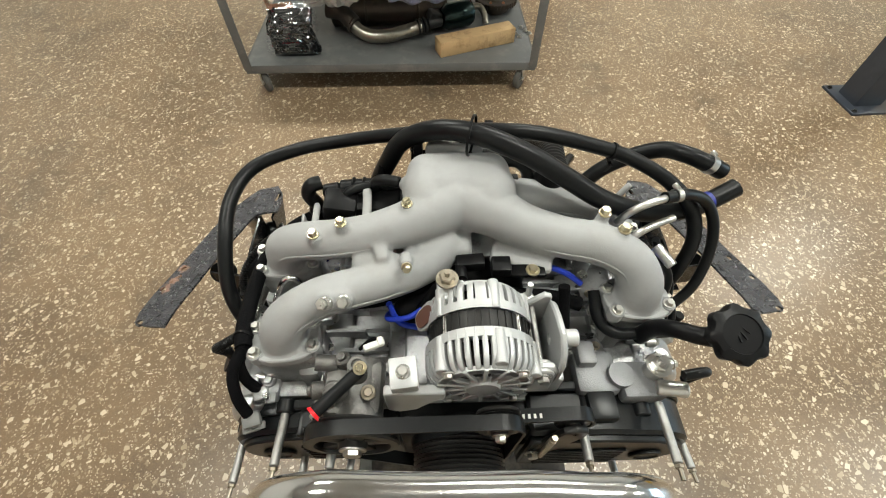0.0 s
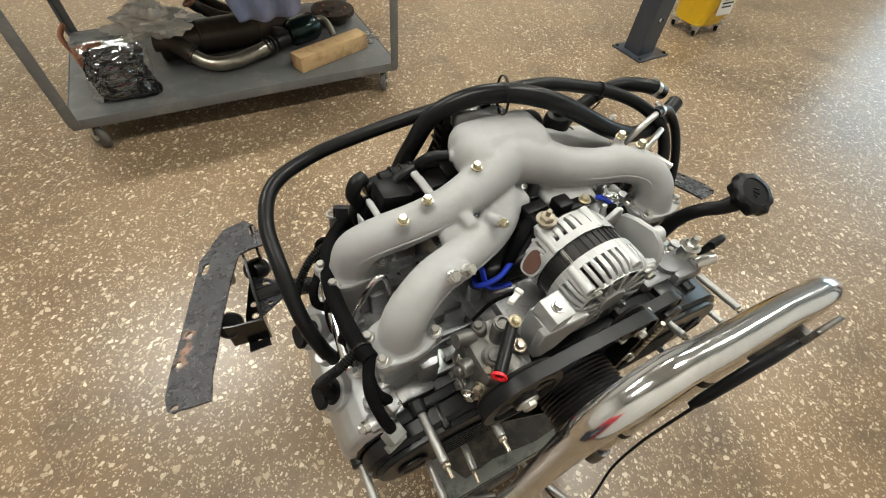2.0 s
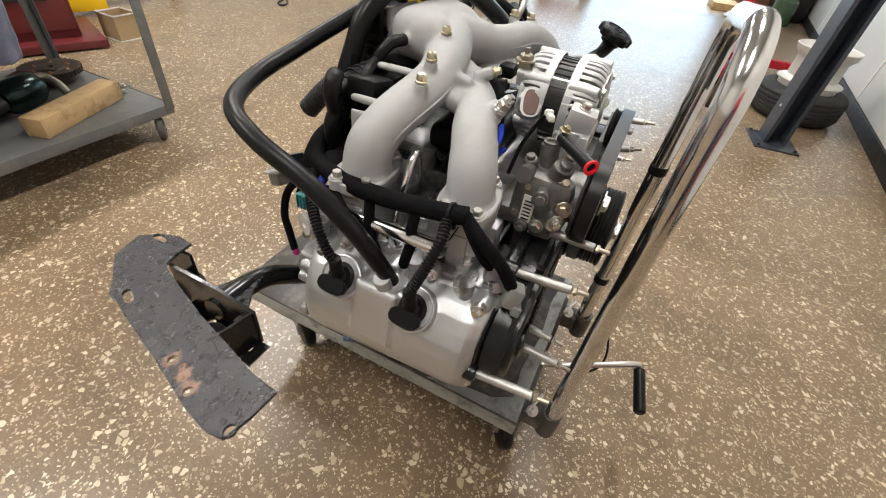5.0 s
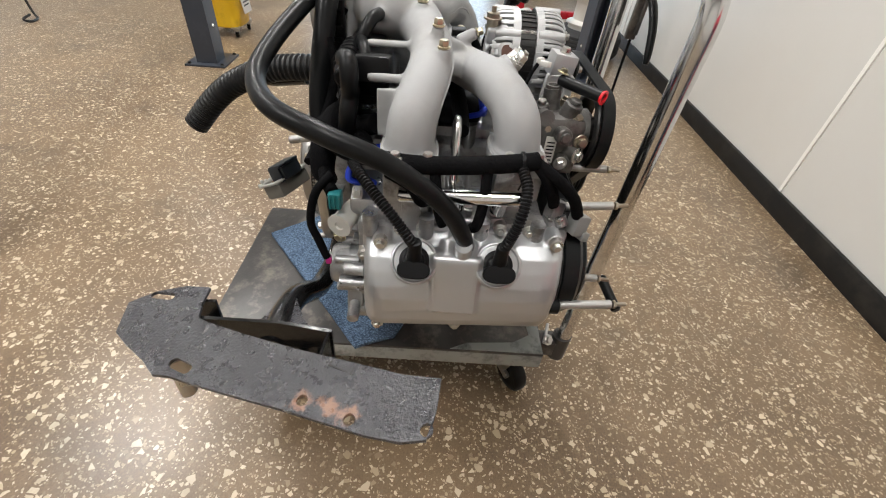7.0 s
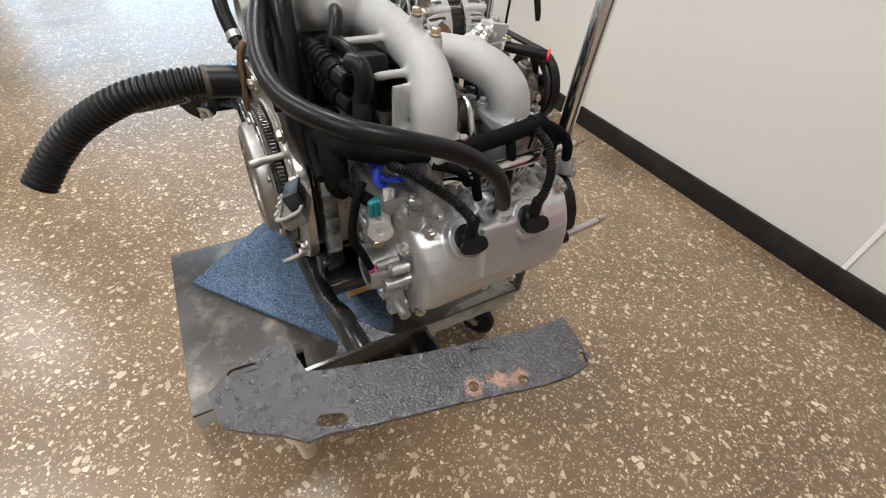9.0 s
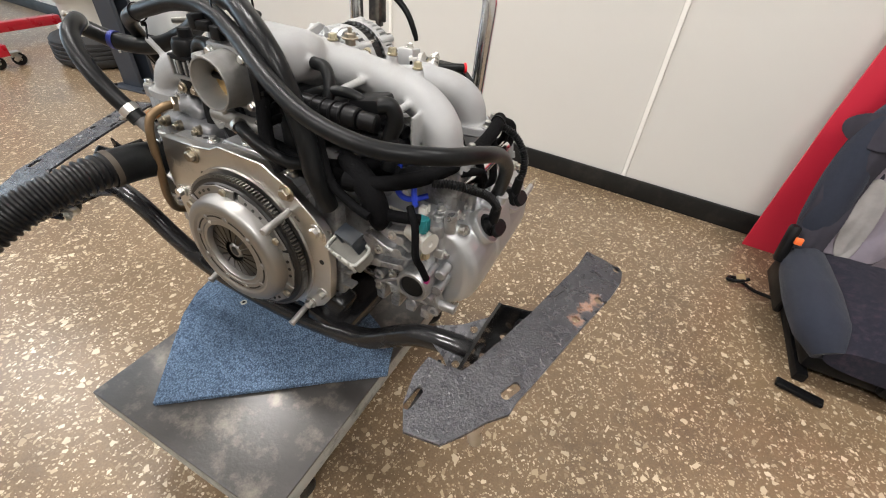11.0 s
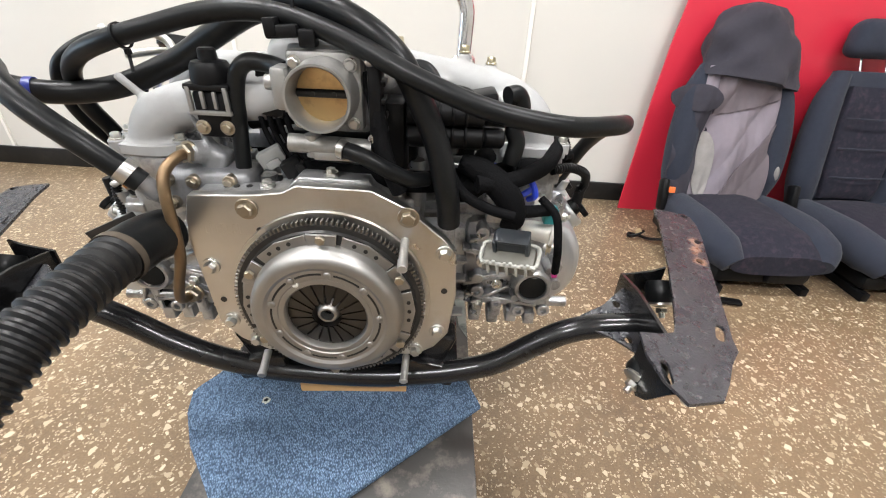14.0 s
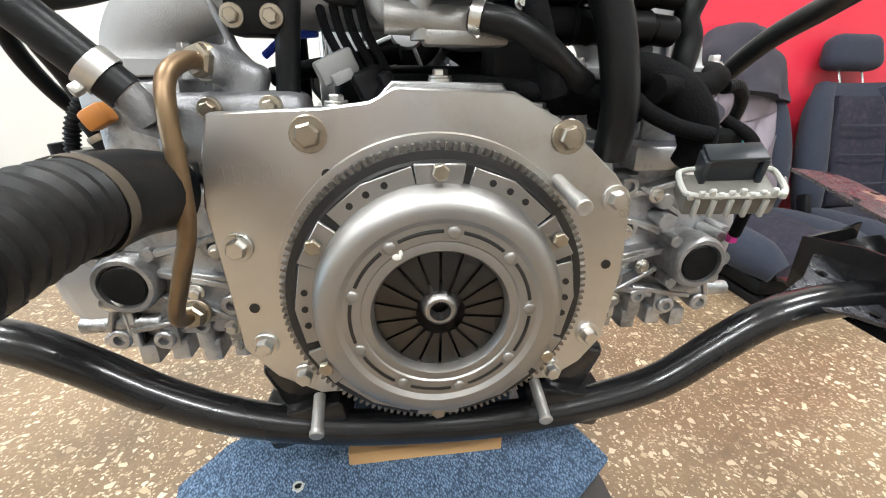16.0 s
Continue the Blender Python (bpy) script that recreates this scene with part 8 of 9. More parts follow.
bm = B()
tube(bm, [(-0.47, 2.40, S + 0.085), (-0.54, 2.46, S + 0.12), (-0.62, 2.48, S + 0.13)], 0.045, n=18)
lathe(bm, (-0.475, 2.405, S + 0.08), (0.7, -0.5, -0.4), [(0, 0.034), (0, 0.046), (0.012, 0.046), (0.014, 0.036)], 22)
part("dark_end", bm, MUFFLER, ex)
tp = thing("twin_pipe", (-0.35, 2.93, S), "sooty forked exhaust header with two flanges on the cart", "exhaust pipe")
bm = B()
tube(bm, [(-0.12, 2.84, S + 0.05), (-0.24, 2.90, S + 0.08), (-0.33, 2.94, S + 0.13), (-0.37, 2.93, S + 0.17)], 0.03, n=16)
tube(bm, [(-0.15, 2.82, S + 0.04), (-0.28, 2.84, S + 0.07), (-0.36, 2.86, S + 0.11), (-0.40, 2.85, S + 0.15)], 0.03, n=16)
part("header", bm, MUFFLER, tp)
bm = B()
for p in ((-0.372, 2.93, S + 0.172), (-0.402, 2.85, S + 0.152)):
    lathe(bm, p, (-0.4, 0, 0.9), [(0, 0.028), (0, 0.042), (0.01, 0.042), (0.01, 0.024), (-0.01, 0.022)], 22)
part("flange", bm, RUST, tp)
st = thing("shelf_stand", (-0.94, 2.62, S), "rusty pipe end with flange on the cart shelf", "exhaust pipe")
bm = B()
tube(bm, [(-0.99, 2.60, S + 0.055), (-0.93, 2.62, S + 0.055), (-0.86, 2.64, S + 0.06)], 0.045, n=18)
tube(bm, [(-0.985, 2.60, S + 0.08), (-1.0, 2.62, S + 0.15), (-0.97, 2.66, S + 0.19)], 0.012, n=10)
part("pipe", bm, RUST, st)
wb = thing("timber_offcut", (0.21, 2.31, S), "rough pale timber offcut on the cart shelf", "timber")
bm = B()
box(bm, (0.205, 2.305, S + 0.042), (0.45, 0.092, 0.082), (0, 0, 20.5), bev=0.004)
part("timber", bm, WOOD, wb)
gd = thing("gear_disc", (0.43, 2.76, S), "dark toothed steel disc on the cart shelf", "gear")
bm = B()
lathe(bm, (0.36, 2.74, S), (0, 0, 1), [(0.05, 0.115), (0.05, 0.124), (0.072, 0.124), (0.074, 0.118), (0.066, 0.095), (0.066, 0.06), (0.074, 0.055), (0.074, 0.016), (0.06, 0.012)], 40)
cyl(bm, (0.36, 2.74, S), (0.36, 2.74, S + 0.055), 0.085, n=28, bev=0.006)
for k in range(36):
    q = 2 * math.pi * k / 36
    box(bm, (0.36 + 0.125 * math.cos(q), 2.74 + 0.125 * math.sin(q), S + 0.061), (0.006, 0.007, 0.026), (0, 0, math.degrees(q)))
part("disc", bm, MUFFLER, gd)
for k in range(6):
    q = 2 * math.pi * k / 6
    bm = B()
    hexbolt(bm, (0.36 + 0.077 * math.cos(q), 2.74 + 0.077 * math.sin(q), S + 0.066), (0, 0, 1), 0.007, 0.008)
    part("bolt", bm, RUST, gd)
for k in range(7):
    bm = B()
    x, y = 0.36 + 0.02 * k, 2.50 - 0.035 * (k % 4)
    hexbolt(bm, (x + 0.05, y, S + 0.002), (0, 0.2, 1), 0.011, 0.014, washer=1.4)
    solo("loose_bolt", bm, ZINC, (x + 0.05, y, S), "loose zinc bolt on the cart shelf", "bolt", "loose bolts")


def crumple(c, s, seed, amp=0.35, seg=24):
    t = B()
    ball(t, (0, 0, 0), (1, 1, 1), seg=seg)
    for vtx in t.verts:
        d = vtx.co.normalized()
        k = 1 + amp * noise.noise(d * 2.3 + Vector((seed, 0, 0))) + amp * 0.6 * abs(noise.noise(d * 5.5 + Vector((0, seed, 0))))
        vtx.co = Vector((d.x * s[0] * k + c[0], d.y * s[1] * k + c[1], max(d.z * s[2] * k, -s[2]) + c[2]))
    return t


def pouch(c, w, h, d, seed, amp, lean):
    """A flat-bottomed bag standing upright, with crinkled faces and a pinched top edge."""
    t = B()
    R_ = Matrix.Rotation(radians(lean), 3, 'X')
    rows_ = []
    n_, m_ = 64, 34
    for j_ in range(m_ + 1):
        v_ = j_ / m_
        dd = d * (0.5 + 0.5 * math.sqrt(min(1, 8 * v_))) * (1 - v_ ** 3) + 0.006
        row = []
        for a_, b_ in ellipse(1, 1, n_, power=3.6):
            q_ = Vector((a_ * 2.2, b_ * 1.5, v_ * 3.4 + seed))
            k_ = amp * (noise.noise(q_ * 2.1) + 0.8 * abs(noise.noise(q_ * 4.3)) + 0.35 * noise.noise(q_ * 9.0))
            x_ = a_ * w / 2 * (1 - 0.06 * v_ + 0.5 * k_) + 0.012 * math.sin(7 * v_ + seed)
            y_ = b_ * dd / 2 * (1 + 3.2 * k_)
            row.append(t.verts.new(Vector(c) + R_ @ Vector((x_, y_, v_ * h + (0.02 * noise.noise(Vector((a_ * 5, seed, 0))) if j_ == m_ else 0)))))
        rows_.append(row)
    skin(t, rows_)
    return t


bag = thing("parts_bag", (-0.80, 2.27, S), "clear plastic bag holding dark small parts on the cart", "plastic bag")
part("film", pouch((-0.785, 2.245, S + 0.002), 0.265, 0.255, 0.105, 3.3, 0.12, -14), FILM, bag, "crinkled clear plastic film", angle=25)
part("contents", pouch((-0.785, 2.247, S + 0.006), 0.235, 0.215, 0.080, 7.1, 0.20, -14), PLASTIC, bag, "dark small parts", angle=30)
wrap = thing("crumpled_wrap", (-0.60, 2.55, S + 0.16), "crumpled milky plastic wrap on the exhaust parts", "plastic wrap")
part("wrap", crumple((-0.60, 2.53, S + 0.20), (0.14, 0.10, 0.060), 9.2, 0.75, 44), MILKY, wrap, angle=20)
# towel over the upper shelf edge
bm = B()
nx, nz = 44, 40
g = [[None] * (nz + 1) for _ in range(nx + 1)]
for i in range(nx + 1):
    for j in range(nz + 1):
        u_, v_ = i / nx, j / nz
        s = v_ * (0.495 + 0.012 * math.sin(3 * u_))
        d_ = max(0, s - 0.20)
        x = -0.33 + 0.40 * u_ + (0.10 * (1 - u_) - 0.03 * u_) * min(1, d_ * 3.2)
        if s < 0.20:
            y, z = CYA + 0.20 - s, 0.786 + 0.006 * noise.noise(Vector((x * 12, s * 12, 5)))
        else:
            amp = min(1, d_ * 8)
            y = CYA - 0.022 - amp * (0.018 * math.sin(16 * u_ + 5 * d_) + 0.020 * noise.noise(Vector((x * 10 + s * 4, s * 6, 0))) + 0.007 * noise.noise(Vector((x * 34, s * 30, 2))))
            z = 0.782 - d_ * 0.96
        g[i][j] = bm.verts.new((x, y, z))
for i in range(nx):
    for j in range(nz):
        bm.faces.new((g[i][j], g[i + 1][j], g[i + 1][j + 1], g[i][j + 1]))
tw = solo("towel", bm, TOWEL, (-0.12, CYA, 0.50), "blue grey shop towel hanging over the cart edge", "towel")
sm = tw.modifiers.new("thick", 'SOLIDIFY')
sm.thickness = 0.005

# lift columns
def column(x, y, a, label):
    t = thing("lift_column", (x, y, 0), label, "lift column", "lift columns")
    b_ = B()
    box(b_, (x, y, 0.006), (0.30, 0.27, 0.012), (0, 0, a), bev=0.002)
    part("base_plate", b_, NAVY, t, "flat bolted steel base plate")
    R = Matrix.Rotation(radians(a), 3, 'Z')
    o = Vector((x, y, 0))
    for c_, s_ in (((-0.02, -0.065, 1.05), (0.15, 0.006, 2.08)), ((-0.02, 0.065, 1.05), (0.15, 0.006, 2.08)), ((-0.095, 0, 1.05), (0.006, 0.136, 2.08)), ((0.055, -0.055, 1.05), (0.006, 0.022, 2.08)), ((0.055, 0.055, 1.05), (0.006, 0.022, 2.08))):
        b_ = B()
        box(b_, o + R @ Vector(c_), s_, (0, 0, a))
        part("column_side", b_, NAVY, t)
    for dx, dy in ((-0.125, -0.11), (0.125, -0.11), (-0.125, 0.11), (0.125, 0.11)):
        b_ = B()
        hexbolt(b_, o + R @ Vector((dx, dy, 0.012)), (0, 0, 1), 0.010, 0.012)
        part("anchor_bolt", b_, DARKSTEEL, t)
    b_ = B()
    hexbolt(b_, o + R @ Vector((-0.02, -0.068, 0.24)), R @ Vector((0, -1, 0)), 0.008, 0.006)
    part("bolt", b_, ZINC, t)


column(2.365, 1.99, 3, "dark blue steel lift column on a bolted base plate")
column(2.70, -0.80, -172, "dark blue steel lift column near the wall")

# mop bucket
mb = thing("mop_bucket", (3.08, 2.13, 0.0), "stained yellow plastic mop bucket with wringer on casters", "mop bucket")
bm = B()
rings_ = []
for z_, a, b in ((0.075, 0.15, 0.125), (0.085, 0.165, 0.135), (0.36, 0.215, 0.175), (0.375, 0.225, 0.185), (0.385, 0.225, 0.185), (0.385, 0.205, 0.165), (0.12, 0.155, 0.125)):
    rings_.append([bm.verts.new((3.08 + x, 2.13 + y, z_)) for x, y in ellipse(a, b, 36, power=3.4)])
skin(bm, rings_)
part("tub", bm, YELLOW, mb, "stained yellow plastic tub")
bm = B()
for k in range(4):
    box(bm, (3.08, 1.99 + 0.0 * k, 0.42 + 0.05 * k), (0.26, 0.012, 0.016), bev=0.003)
for k in range(5):
    box(bm, (2.96 + 0.06 * k, 1.99, 0.50), (0.014, 0.012, 0.22), bev=0.003)
for sx in (-1, 1):
    box(bm, (3.08 + sx * 0.14, 2.06, 0.48), (0.015, 0.16, 0.24), bev=0.004)
box(bm, (3.08, 2.13, 0.42), (0.27, 0.012, 0.22), bev=0.003)
part("wringer", bm, YELLOW, mb, "yellow slotted wringer basket")
bm = B()
box(bm, (3.08, 1.965, 0.235), (0.16, 0.003, 0.13), (-8, 0, 0), bev=0.001)
ms = part("warning_sticker", bm, WHITEP, mb, "pale sticker with printed bars")
bm = B()
for k in range(4):
    box(bm, (3.08, 1.961, 0.20 + 0.026 * k), (0.12 - 0.02 * (k % 2), 0.002, 0.010), (-8, 0, 0))
part("print_bar", bm, DARKSTEEL, ms)
for x, y in ((2.95, 2.03), (3.21, 2.03), (2.95, 2.23), (3.21, 2.23)):
    caster(mb, x, y, 0.085, 0.036, RUBBER, 200, 0.025)

# engine hoist: red legs and mast
eh = thing("engine_hoist", (4.3, -0.45, 0.0), "bright red folding engine hoist on small casters", "engine hoist")
bm = B()
box(bm, (3.95, -0.42, 0.125), (0.60, 0.075, 0.075), (0, 0, 5), bev=0.004)
box(bm, (4.40, -0.80, 0.125), (0.075, 0.85, 0.07), (0, 0, 6), bev=0.004)
part("leg", bm, RED, eh, "red square tube legs")
bm = B()
box(bm, (4.35, -0.44, 0.95), (0.095, 0.085, 1.60), (0, 9, 0), bev=0.005)
box(bm, (4.28, -0.44, 0.20), (0.16, 0.10, 0.12), bev=0.005)
part("mast", bm, RED, eh, "red leaning mast tube")
bm = B()
box(bm, (4.362, -0.44, 0.66), (0.098, 0.089, 0.10), (0, 9, 0), bev=0.003)
part("silver_band", bm, WHITEP, eh, "pale band round the mast")
for x, y in ((3.70, -0.38), (3.72, -0.52), (4.33, -1.18)):
    caster(eh, x, y, 0.10, 0.045, RUBBER, 90, 0.03)

# tyre with a rim on top
ty = thing("wheel", (3.43, -0.98, 0.0), "worn black tyre on a silver rim, lying flat by the wall", "car wheel")
bm = B()
prof = [(0.0, 0.20), (0.0, 0.245), (0.02, 0.285), (0.045, 0.302)]
for k in range(4):
    prof += [(0.055 + 0.03 * k, 0.306), (0.070 + 0.03 * k, 0.306), (0.073 + 0.03 * k, 0.299), (0.078 + 0.03 * k, 0.299)]
prof += [(0.185, 0.300), (0.205, 0.283), (0.22, 0.245), (0.22, 0.20)]
lathe(bm, (3.43, -0.98, 0), (0, 0, 1), prof, 48, caps=(False, False))
part("tyre", bm, TYRE, ty, "black grooved tyre")
bm = B()
lathe(bm, (3.43, -0.98, 0.05), (0, 0, 1), [(0, 0.19), (0.20, 0.195), (0.205, 0.215), (0.215, 0.215), (0.22, 0.19), (0.24, 0.165), (0.36, 0.162), (0.38, 0.175), (0.40, 0.195), (0.43, 0.20), (0.44, 0.205), (0.445, 0.20), (0.42, 0.17), (0.40, 0.02)], 48)
part("rim", bm, RIMW, ty, "silver steel rim standing proud")

# leaning red board
rbd = thing("red_board", (-1.85, W(-1.85) + 0.05, 0.0), "large red board leaning on the white wall", "board")
bm = B()
pts = [(-1.175, 0.0), (-1.203, 0.60), (-1.224, 0.85), (-1.32, 1.60), (-3.0, 1.60), (-3.0, 0.0)]
o = Vector((0, -1.16, 0.0))
prism(bm, pts, o, (1, -0.05, 0), (0, -0.04, 0.999), 0.012, bev=0.001)
part("panel", bm, REDBOARD, rbd)


COVM = mat("seat_cover_mauve", (0.125, 0.105, 0.118), 0.9, 0, 0.2, 14, 0.4, 600, sheen=0.06, spec=0.2)
COVL = mat("seat_cover_worn", (0.25, 0.235, 0.23), 0.9, 0, 0.25, 25, 0.4, 600, spec=0.2)


# car seats
def seat_back(bm_, x, y0, z0, w, h, tilt, d):
    """A padded backrest with side bolsters."""
    R_ = Matrix.Rotation(radians(tilt), 3, 'X')
    base = Vector((x, y0, z0))
    rings2 = []
    for t_ in np.linspace(0, 1, 12):
        ww = w * (0.92 + 0.10 * math.sin(math.pi * min(1, t_ * 1.05)) - 0.22 * max(0, t_ - 0.75) * 4 * 0.5)
        dd = d * (1 - 0.35 * t_) * (1 if 0.02 < t_ < 0.97 else 0.6)
        row = []
        for (a, b) in ellipse(1, 1, 30, power=3.2):
            yy = b * dd / 2
            if b > 0:
                yy += 0.035 * (abs(a) ** 3) - 0.012
            row.append(bm_.verts.new(base + R_ @ Vector((a * ww / 2, yy, t_ * h))))
        rings2.append(row)
    skin(bm_, rings2)


def car_seat(name, x, y, label, covered):
    t = thing(name, (x, y, 0.0), label, "car seat", "car seats")
    b_ = B()
    rings2 = []
    for t_ in np.linspace(0, 1, 18):
        e_ = min(1, 6 * t_, 5 * (1 - t_)) if 0 < t_ < 1 else 0.0
        hh = 0.085 * (0.55 + 0.45 * math.sqrt(e_))
        yy = y - 0.28 + 0.55 * t_
        row = []
        for (a, b) in ellipse(1, 1, 32, power=3.0):
            zz = 0.165 + 0.025 * t_ - 0.03 * max(0, t_ - 0.8) * 5 + b * hh
            if b > 0:
                zz += 0.008 * math.sin(5 * t_) + 0.004 * noise.noise(Vector((a * 3, t_ * 5, x)))
            row.append(b_.verts.new((x + a * 0.19, yy, zz)))
        rings2.append(row)
    skin(b_, rings2)
    part("cushion", b_, SEATP, t, "dark patterned cloth cushion")
    for sx in (-1, 1):
        b_ = B()
        P_ = [(x + sx * 0.190, y - 0.27, 0.180), (x + sx * 0.208, y - 0.12, 0.190), (x + sx * 0.212, y + 0.06, 0.196), (x + sx * 0.200, y + 0.19, 0.185), (x + sx * 0.172, y + 0.258, 0.150)]
        tube(b_, P_, [0.062, 0.075, 0.080, 0.074, 0.045], n=20, res=6)
        part("side_bolster", b_, SEATD, t, "plain dark cloth bolster")
    b_ = B()
    seat_back(b_, x, y - 0.30, 0.20, 0.40, 0.60, 14, 0.15)
    bk = part("backrest", b_, SEATD, t, "dark cloth backrest")
    b_ = B()
    seat_back(b_, x, y - 0.275, 0.24, 0.28, 0.50, 14, 0.150)
    part("back_panel", b_, SEATP, bk, "patterned cloth centre panel")
    for sx in (-1, 1):
        b_ = B()
        tube(b_, [(x + sx * 0.185, y - 0.265, 0.20), (x + sx * 0.212, y - 0.275, 0.33), (x + sx * 0.215, y - 0.315, 0.50), (x + sx * 0.195, y - 0.365, 0.66), (x + sx * 0.150, y - 0.41, 0.775)], [0.050, 0.064, 0.064, 0.056, 0.035], n=20, res=6)
        part("back_bolster", b_, SEATD, bk, "padded dark cloth side bolster")
    if not covered:
        for k in range(3):
            b_ = B()
            z_ = 0.36 + 0.125 * k
            y_ = y - 0.188 - 0.25 * (z_ - 0.24)
            tube(b_, [(x - 0.14, y_ - 0.006, z_), (x, y_, z_), (x + 0.14, y_ - 0.006, z_)], 0.0035, n=6)
            part("seam", b_, SEATD, bk)
    b_ = B()
    box(b_, (x, y - 0.475, 0.915), (0.27, 0.10, 0.16), (14, 0, 0), bev=0.045, seg=4)
    for vtx in b_.verts:
        f_ = (vtx.co.z - 0.84) / 0.16
        vtx.co.x = x + (vtx.co.x - x) * (1.06 - 0.24 * max(0, f_) ** 2)
    hrst = part("headrest", b_, SEATD, t, "dark cloth headrest")
    for sx in (-1, 1):
        b_ = B()
        cyl(b_, (x + sx * 0.06, y - 0.43, 0.78), (x + sx * 0.06, y - 0.47, 0.86), 0.006, n=10)
        part("headrest_post", b_, CHROME, hrst)
    b_ = B()
    box(b_, (x, y - 0.02, 0.075), (0.40, 0.50, 0.07), bev=0.025)
    for sx in (-1, 1):
        box(b_, (x + sx * 0.18, y - 0.02, 0.020), (0.035, 0.54, 0.036), bev=0.004)
        box(b_, (x + sx * 0.262, y - 0.10, 0.13), (0.025, 0.26, 0.10), bev=0.011)
    part("seat_base", b_, PLASTIC, t, "black plastic and steel seat base")
    b_ = B()
    box(b_, (x - 0.08, y + 0.235, 0.085), (0.16, 0.035, 0.055), bev=0.012)
    part("adjuster_lever", b_, PLASTIC, t, "black plastic adjuster lever")
    if covered:
        # loose cover pulled over the backrest, in folds
        R_ = Matrix.Rotation(radians(14), 3, 'X')
        base = Vector((x, y - 0.31, 0.20))
        nu, nv = 96, 100

        def drape(name_, u0, u1, v0, v1, m_, lab, off=0.0, keep=None):
            q_ = B()
            gg = [[None] * (nv + 1) for _ in range(nu + 1)]
            for i in range(nu + 1):
                for j in range(nv + 1):
                    uu, vv = u0 + (u1 - u0) * i / nu, v0 + (v1 - v0) * j / nv
                    hw = 0.24 - 0.07 * max(0, vv - 0.6) / 0.4
                    fold = 0.034 * noise.noise(Vector((uu * 2.2 + vv * 3.5, vv * 2.4 - uu * 1.5, 1.7))) + 0.020 * abs(math.sin(4.2 * uu + 7.5 * vv + 0.8)) + 0.006 * noise.noise(Vector((uu * 9, vv * 9, 4)))
                    yy = 0.118 - 0.07 * uu * uu * (0.4 + 0.6 * vv) + fold + off - 0.045 * max(0, vv - 0.55)
                    zz = vv * 0.80 - 0.012 * abs(uu) + (0.02 * noise.noise(Vector((uu * 4, 0, 3))) if vv < 0.1 else 0)
                    gg[i][j] = (uu, vv, q_.verts.new(base + R_ @ Vector((uu * hw, yy, zz))))
            for i in range(nu):
                for j in range(nv):
                    if keep and not keep(gg[i][j][0], gg[i][j][1]):
                        continue
                    q_.faces.new((gg[i][j][2], gg[i][j + 1][2], gg[i + 1][j + 1][2], gg[i + 1][j][2]))
            bmesh.ops.delete(q_, geom=[v_ for v_ in q_.verts if not v_.link_faces], context='VERTS')
            ob_ = part(name_, q_, m_, bk, lab, angle=80)
            s_ = ob_.modifiers.new("thick", 'SOLIDIFY')
            s_.thickness = 0.004
        drape("cover_front", -0.70, 0.78, 0.03, 0.74, COVG, "grey mauve folded cover cloth", 0.0, lambda u, v: u > -0.74 + 0.25 * max(0, 0.45 - v))
        drape("cover_flap", -0.72, 0.40, 0.02, 0.50, COVM, "darker mauve cover flap", 0.007, lambda u, v: u < 0.10 - 1.7 * (v - 0.04) - 0.8 * (v - 0.04) ** 2 and v < 0.46)
        drape("cover_yoke", -0.66, 0.56, 0.44, 0.70, COVM, "darker mauve cover yoke", 0.008, lambda u, v: v > 0.505 - 0.07 * u + 0.05 * u * u and v < 0.69)
        drape("cover_patch", 0.20, 0.80, 0.03, 0.44, COVL, "worn pale patch of cover cloth", 0.005, lambda u, v: ((u - 0.52 - 0.2 * (v - 0.2)) / 0.17) ** 2 + ((v - 0.20) / 0.19) ** 2 < 1)
        drape("cover_side", 0.60, 1.16, 0.03, 0.62, COVD, "dark cover edge", 0.012, lambda u, v: u > 0.70 - 0.25 * (v - 0.1) and u < 1.14 - 0.5 * max(0, v - 0.45) and v < 0.60)
        drape("cover_band", 0.40, 1.30, 0.48, 0.66, COVD, "dark puckered ear of the cover", 0.020, lambda u, v: ((u - 0.86) / 0.40) ** 2 + ((v - 0.57 - 0.04 * (u - 0.86)) / 0.072) ** 2 < 1)
        # hood of the cover, pulled over the headrest
        q_ = B()
        rows_ = []
        for k in range(16):
            v_ = k / 15
            hw, dp = 0.212 - 0.060 * v_ ** 1.5, 0.118 - 0.035 * v_
            if v_ > 0.80:
                sh = math.sqrt(max(0.03, 1 - ((v_ - 0.80) / 0.20) ** 2))
                hw, dp = hw * sh, dp * sh
            cen = base + R_ @ Vector((-0.02 - 0.015 * v_, 0.035 - 0.03 * v_, 0.52 + 0.335 * v_))
            row = []
            for i in range(40):
                q = 2 * math.pi * i / 40
                c_, s_ = math.cos(q), math.sin(q)
                k_ = 1 + 0.26 * noise.noise(Vector((c_ * 1.6 + v_ * 2.2, s_ * 1.6, v_ * 3.0 + c_))) + 0.06 * math.sin(4 * q + 9 * v_) + 0.05 * noise.noise(Vector((c_ * 5, s_ * 5, v_ * 6)))
                row.append(q_.verts.new(cen + R_ @ Vector((c_ * hw * k_, s_ * dp * k_ + 0.02 * (1 - v_) * (s_ > 0), 0.03 * c_ * (1 - v_)))))
            rows_.append(row)
        skin(q_, rows_)
        part("cover_hood", q_, COVD, bk, "dark loose cover cloth over the headrest", angle=80)
    # buckle stalk
    b_ = B()
    box(b_, (x + 0.285, y - 0.19, 0.245), (0.035, 0.055, 0.15), (18, 0, 0), bev=0.014)
    bs = part("buckle_stalk", b_, PLASTIC, t, "dark plastic belt buckle stalk")
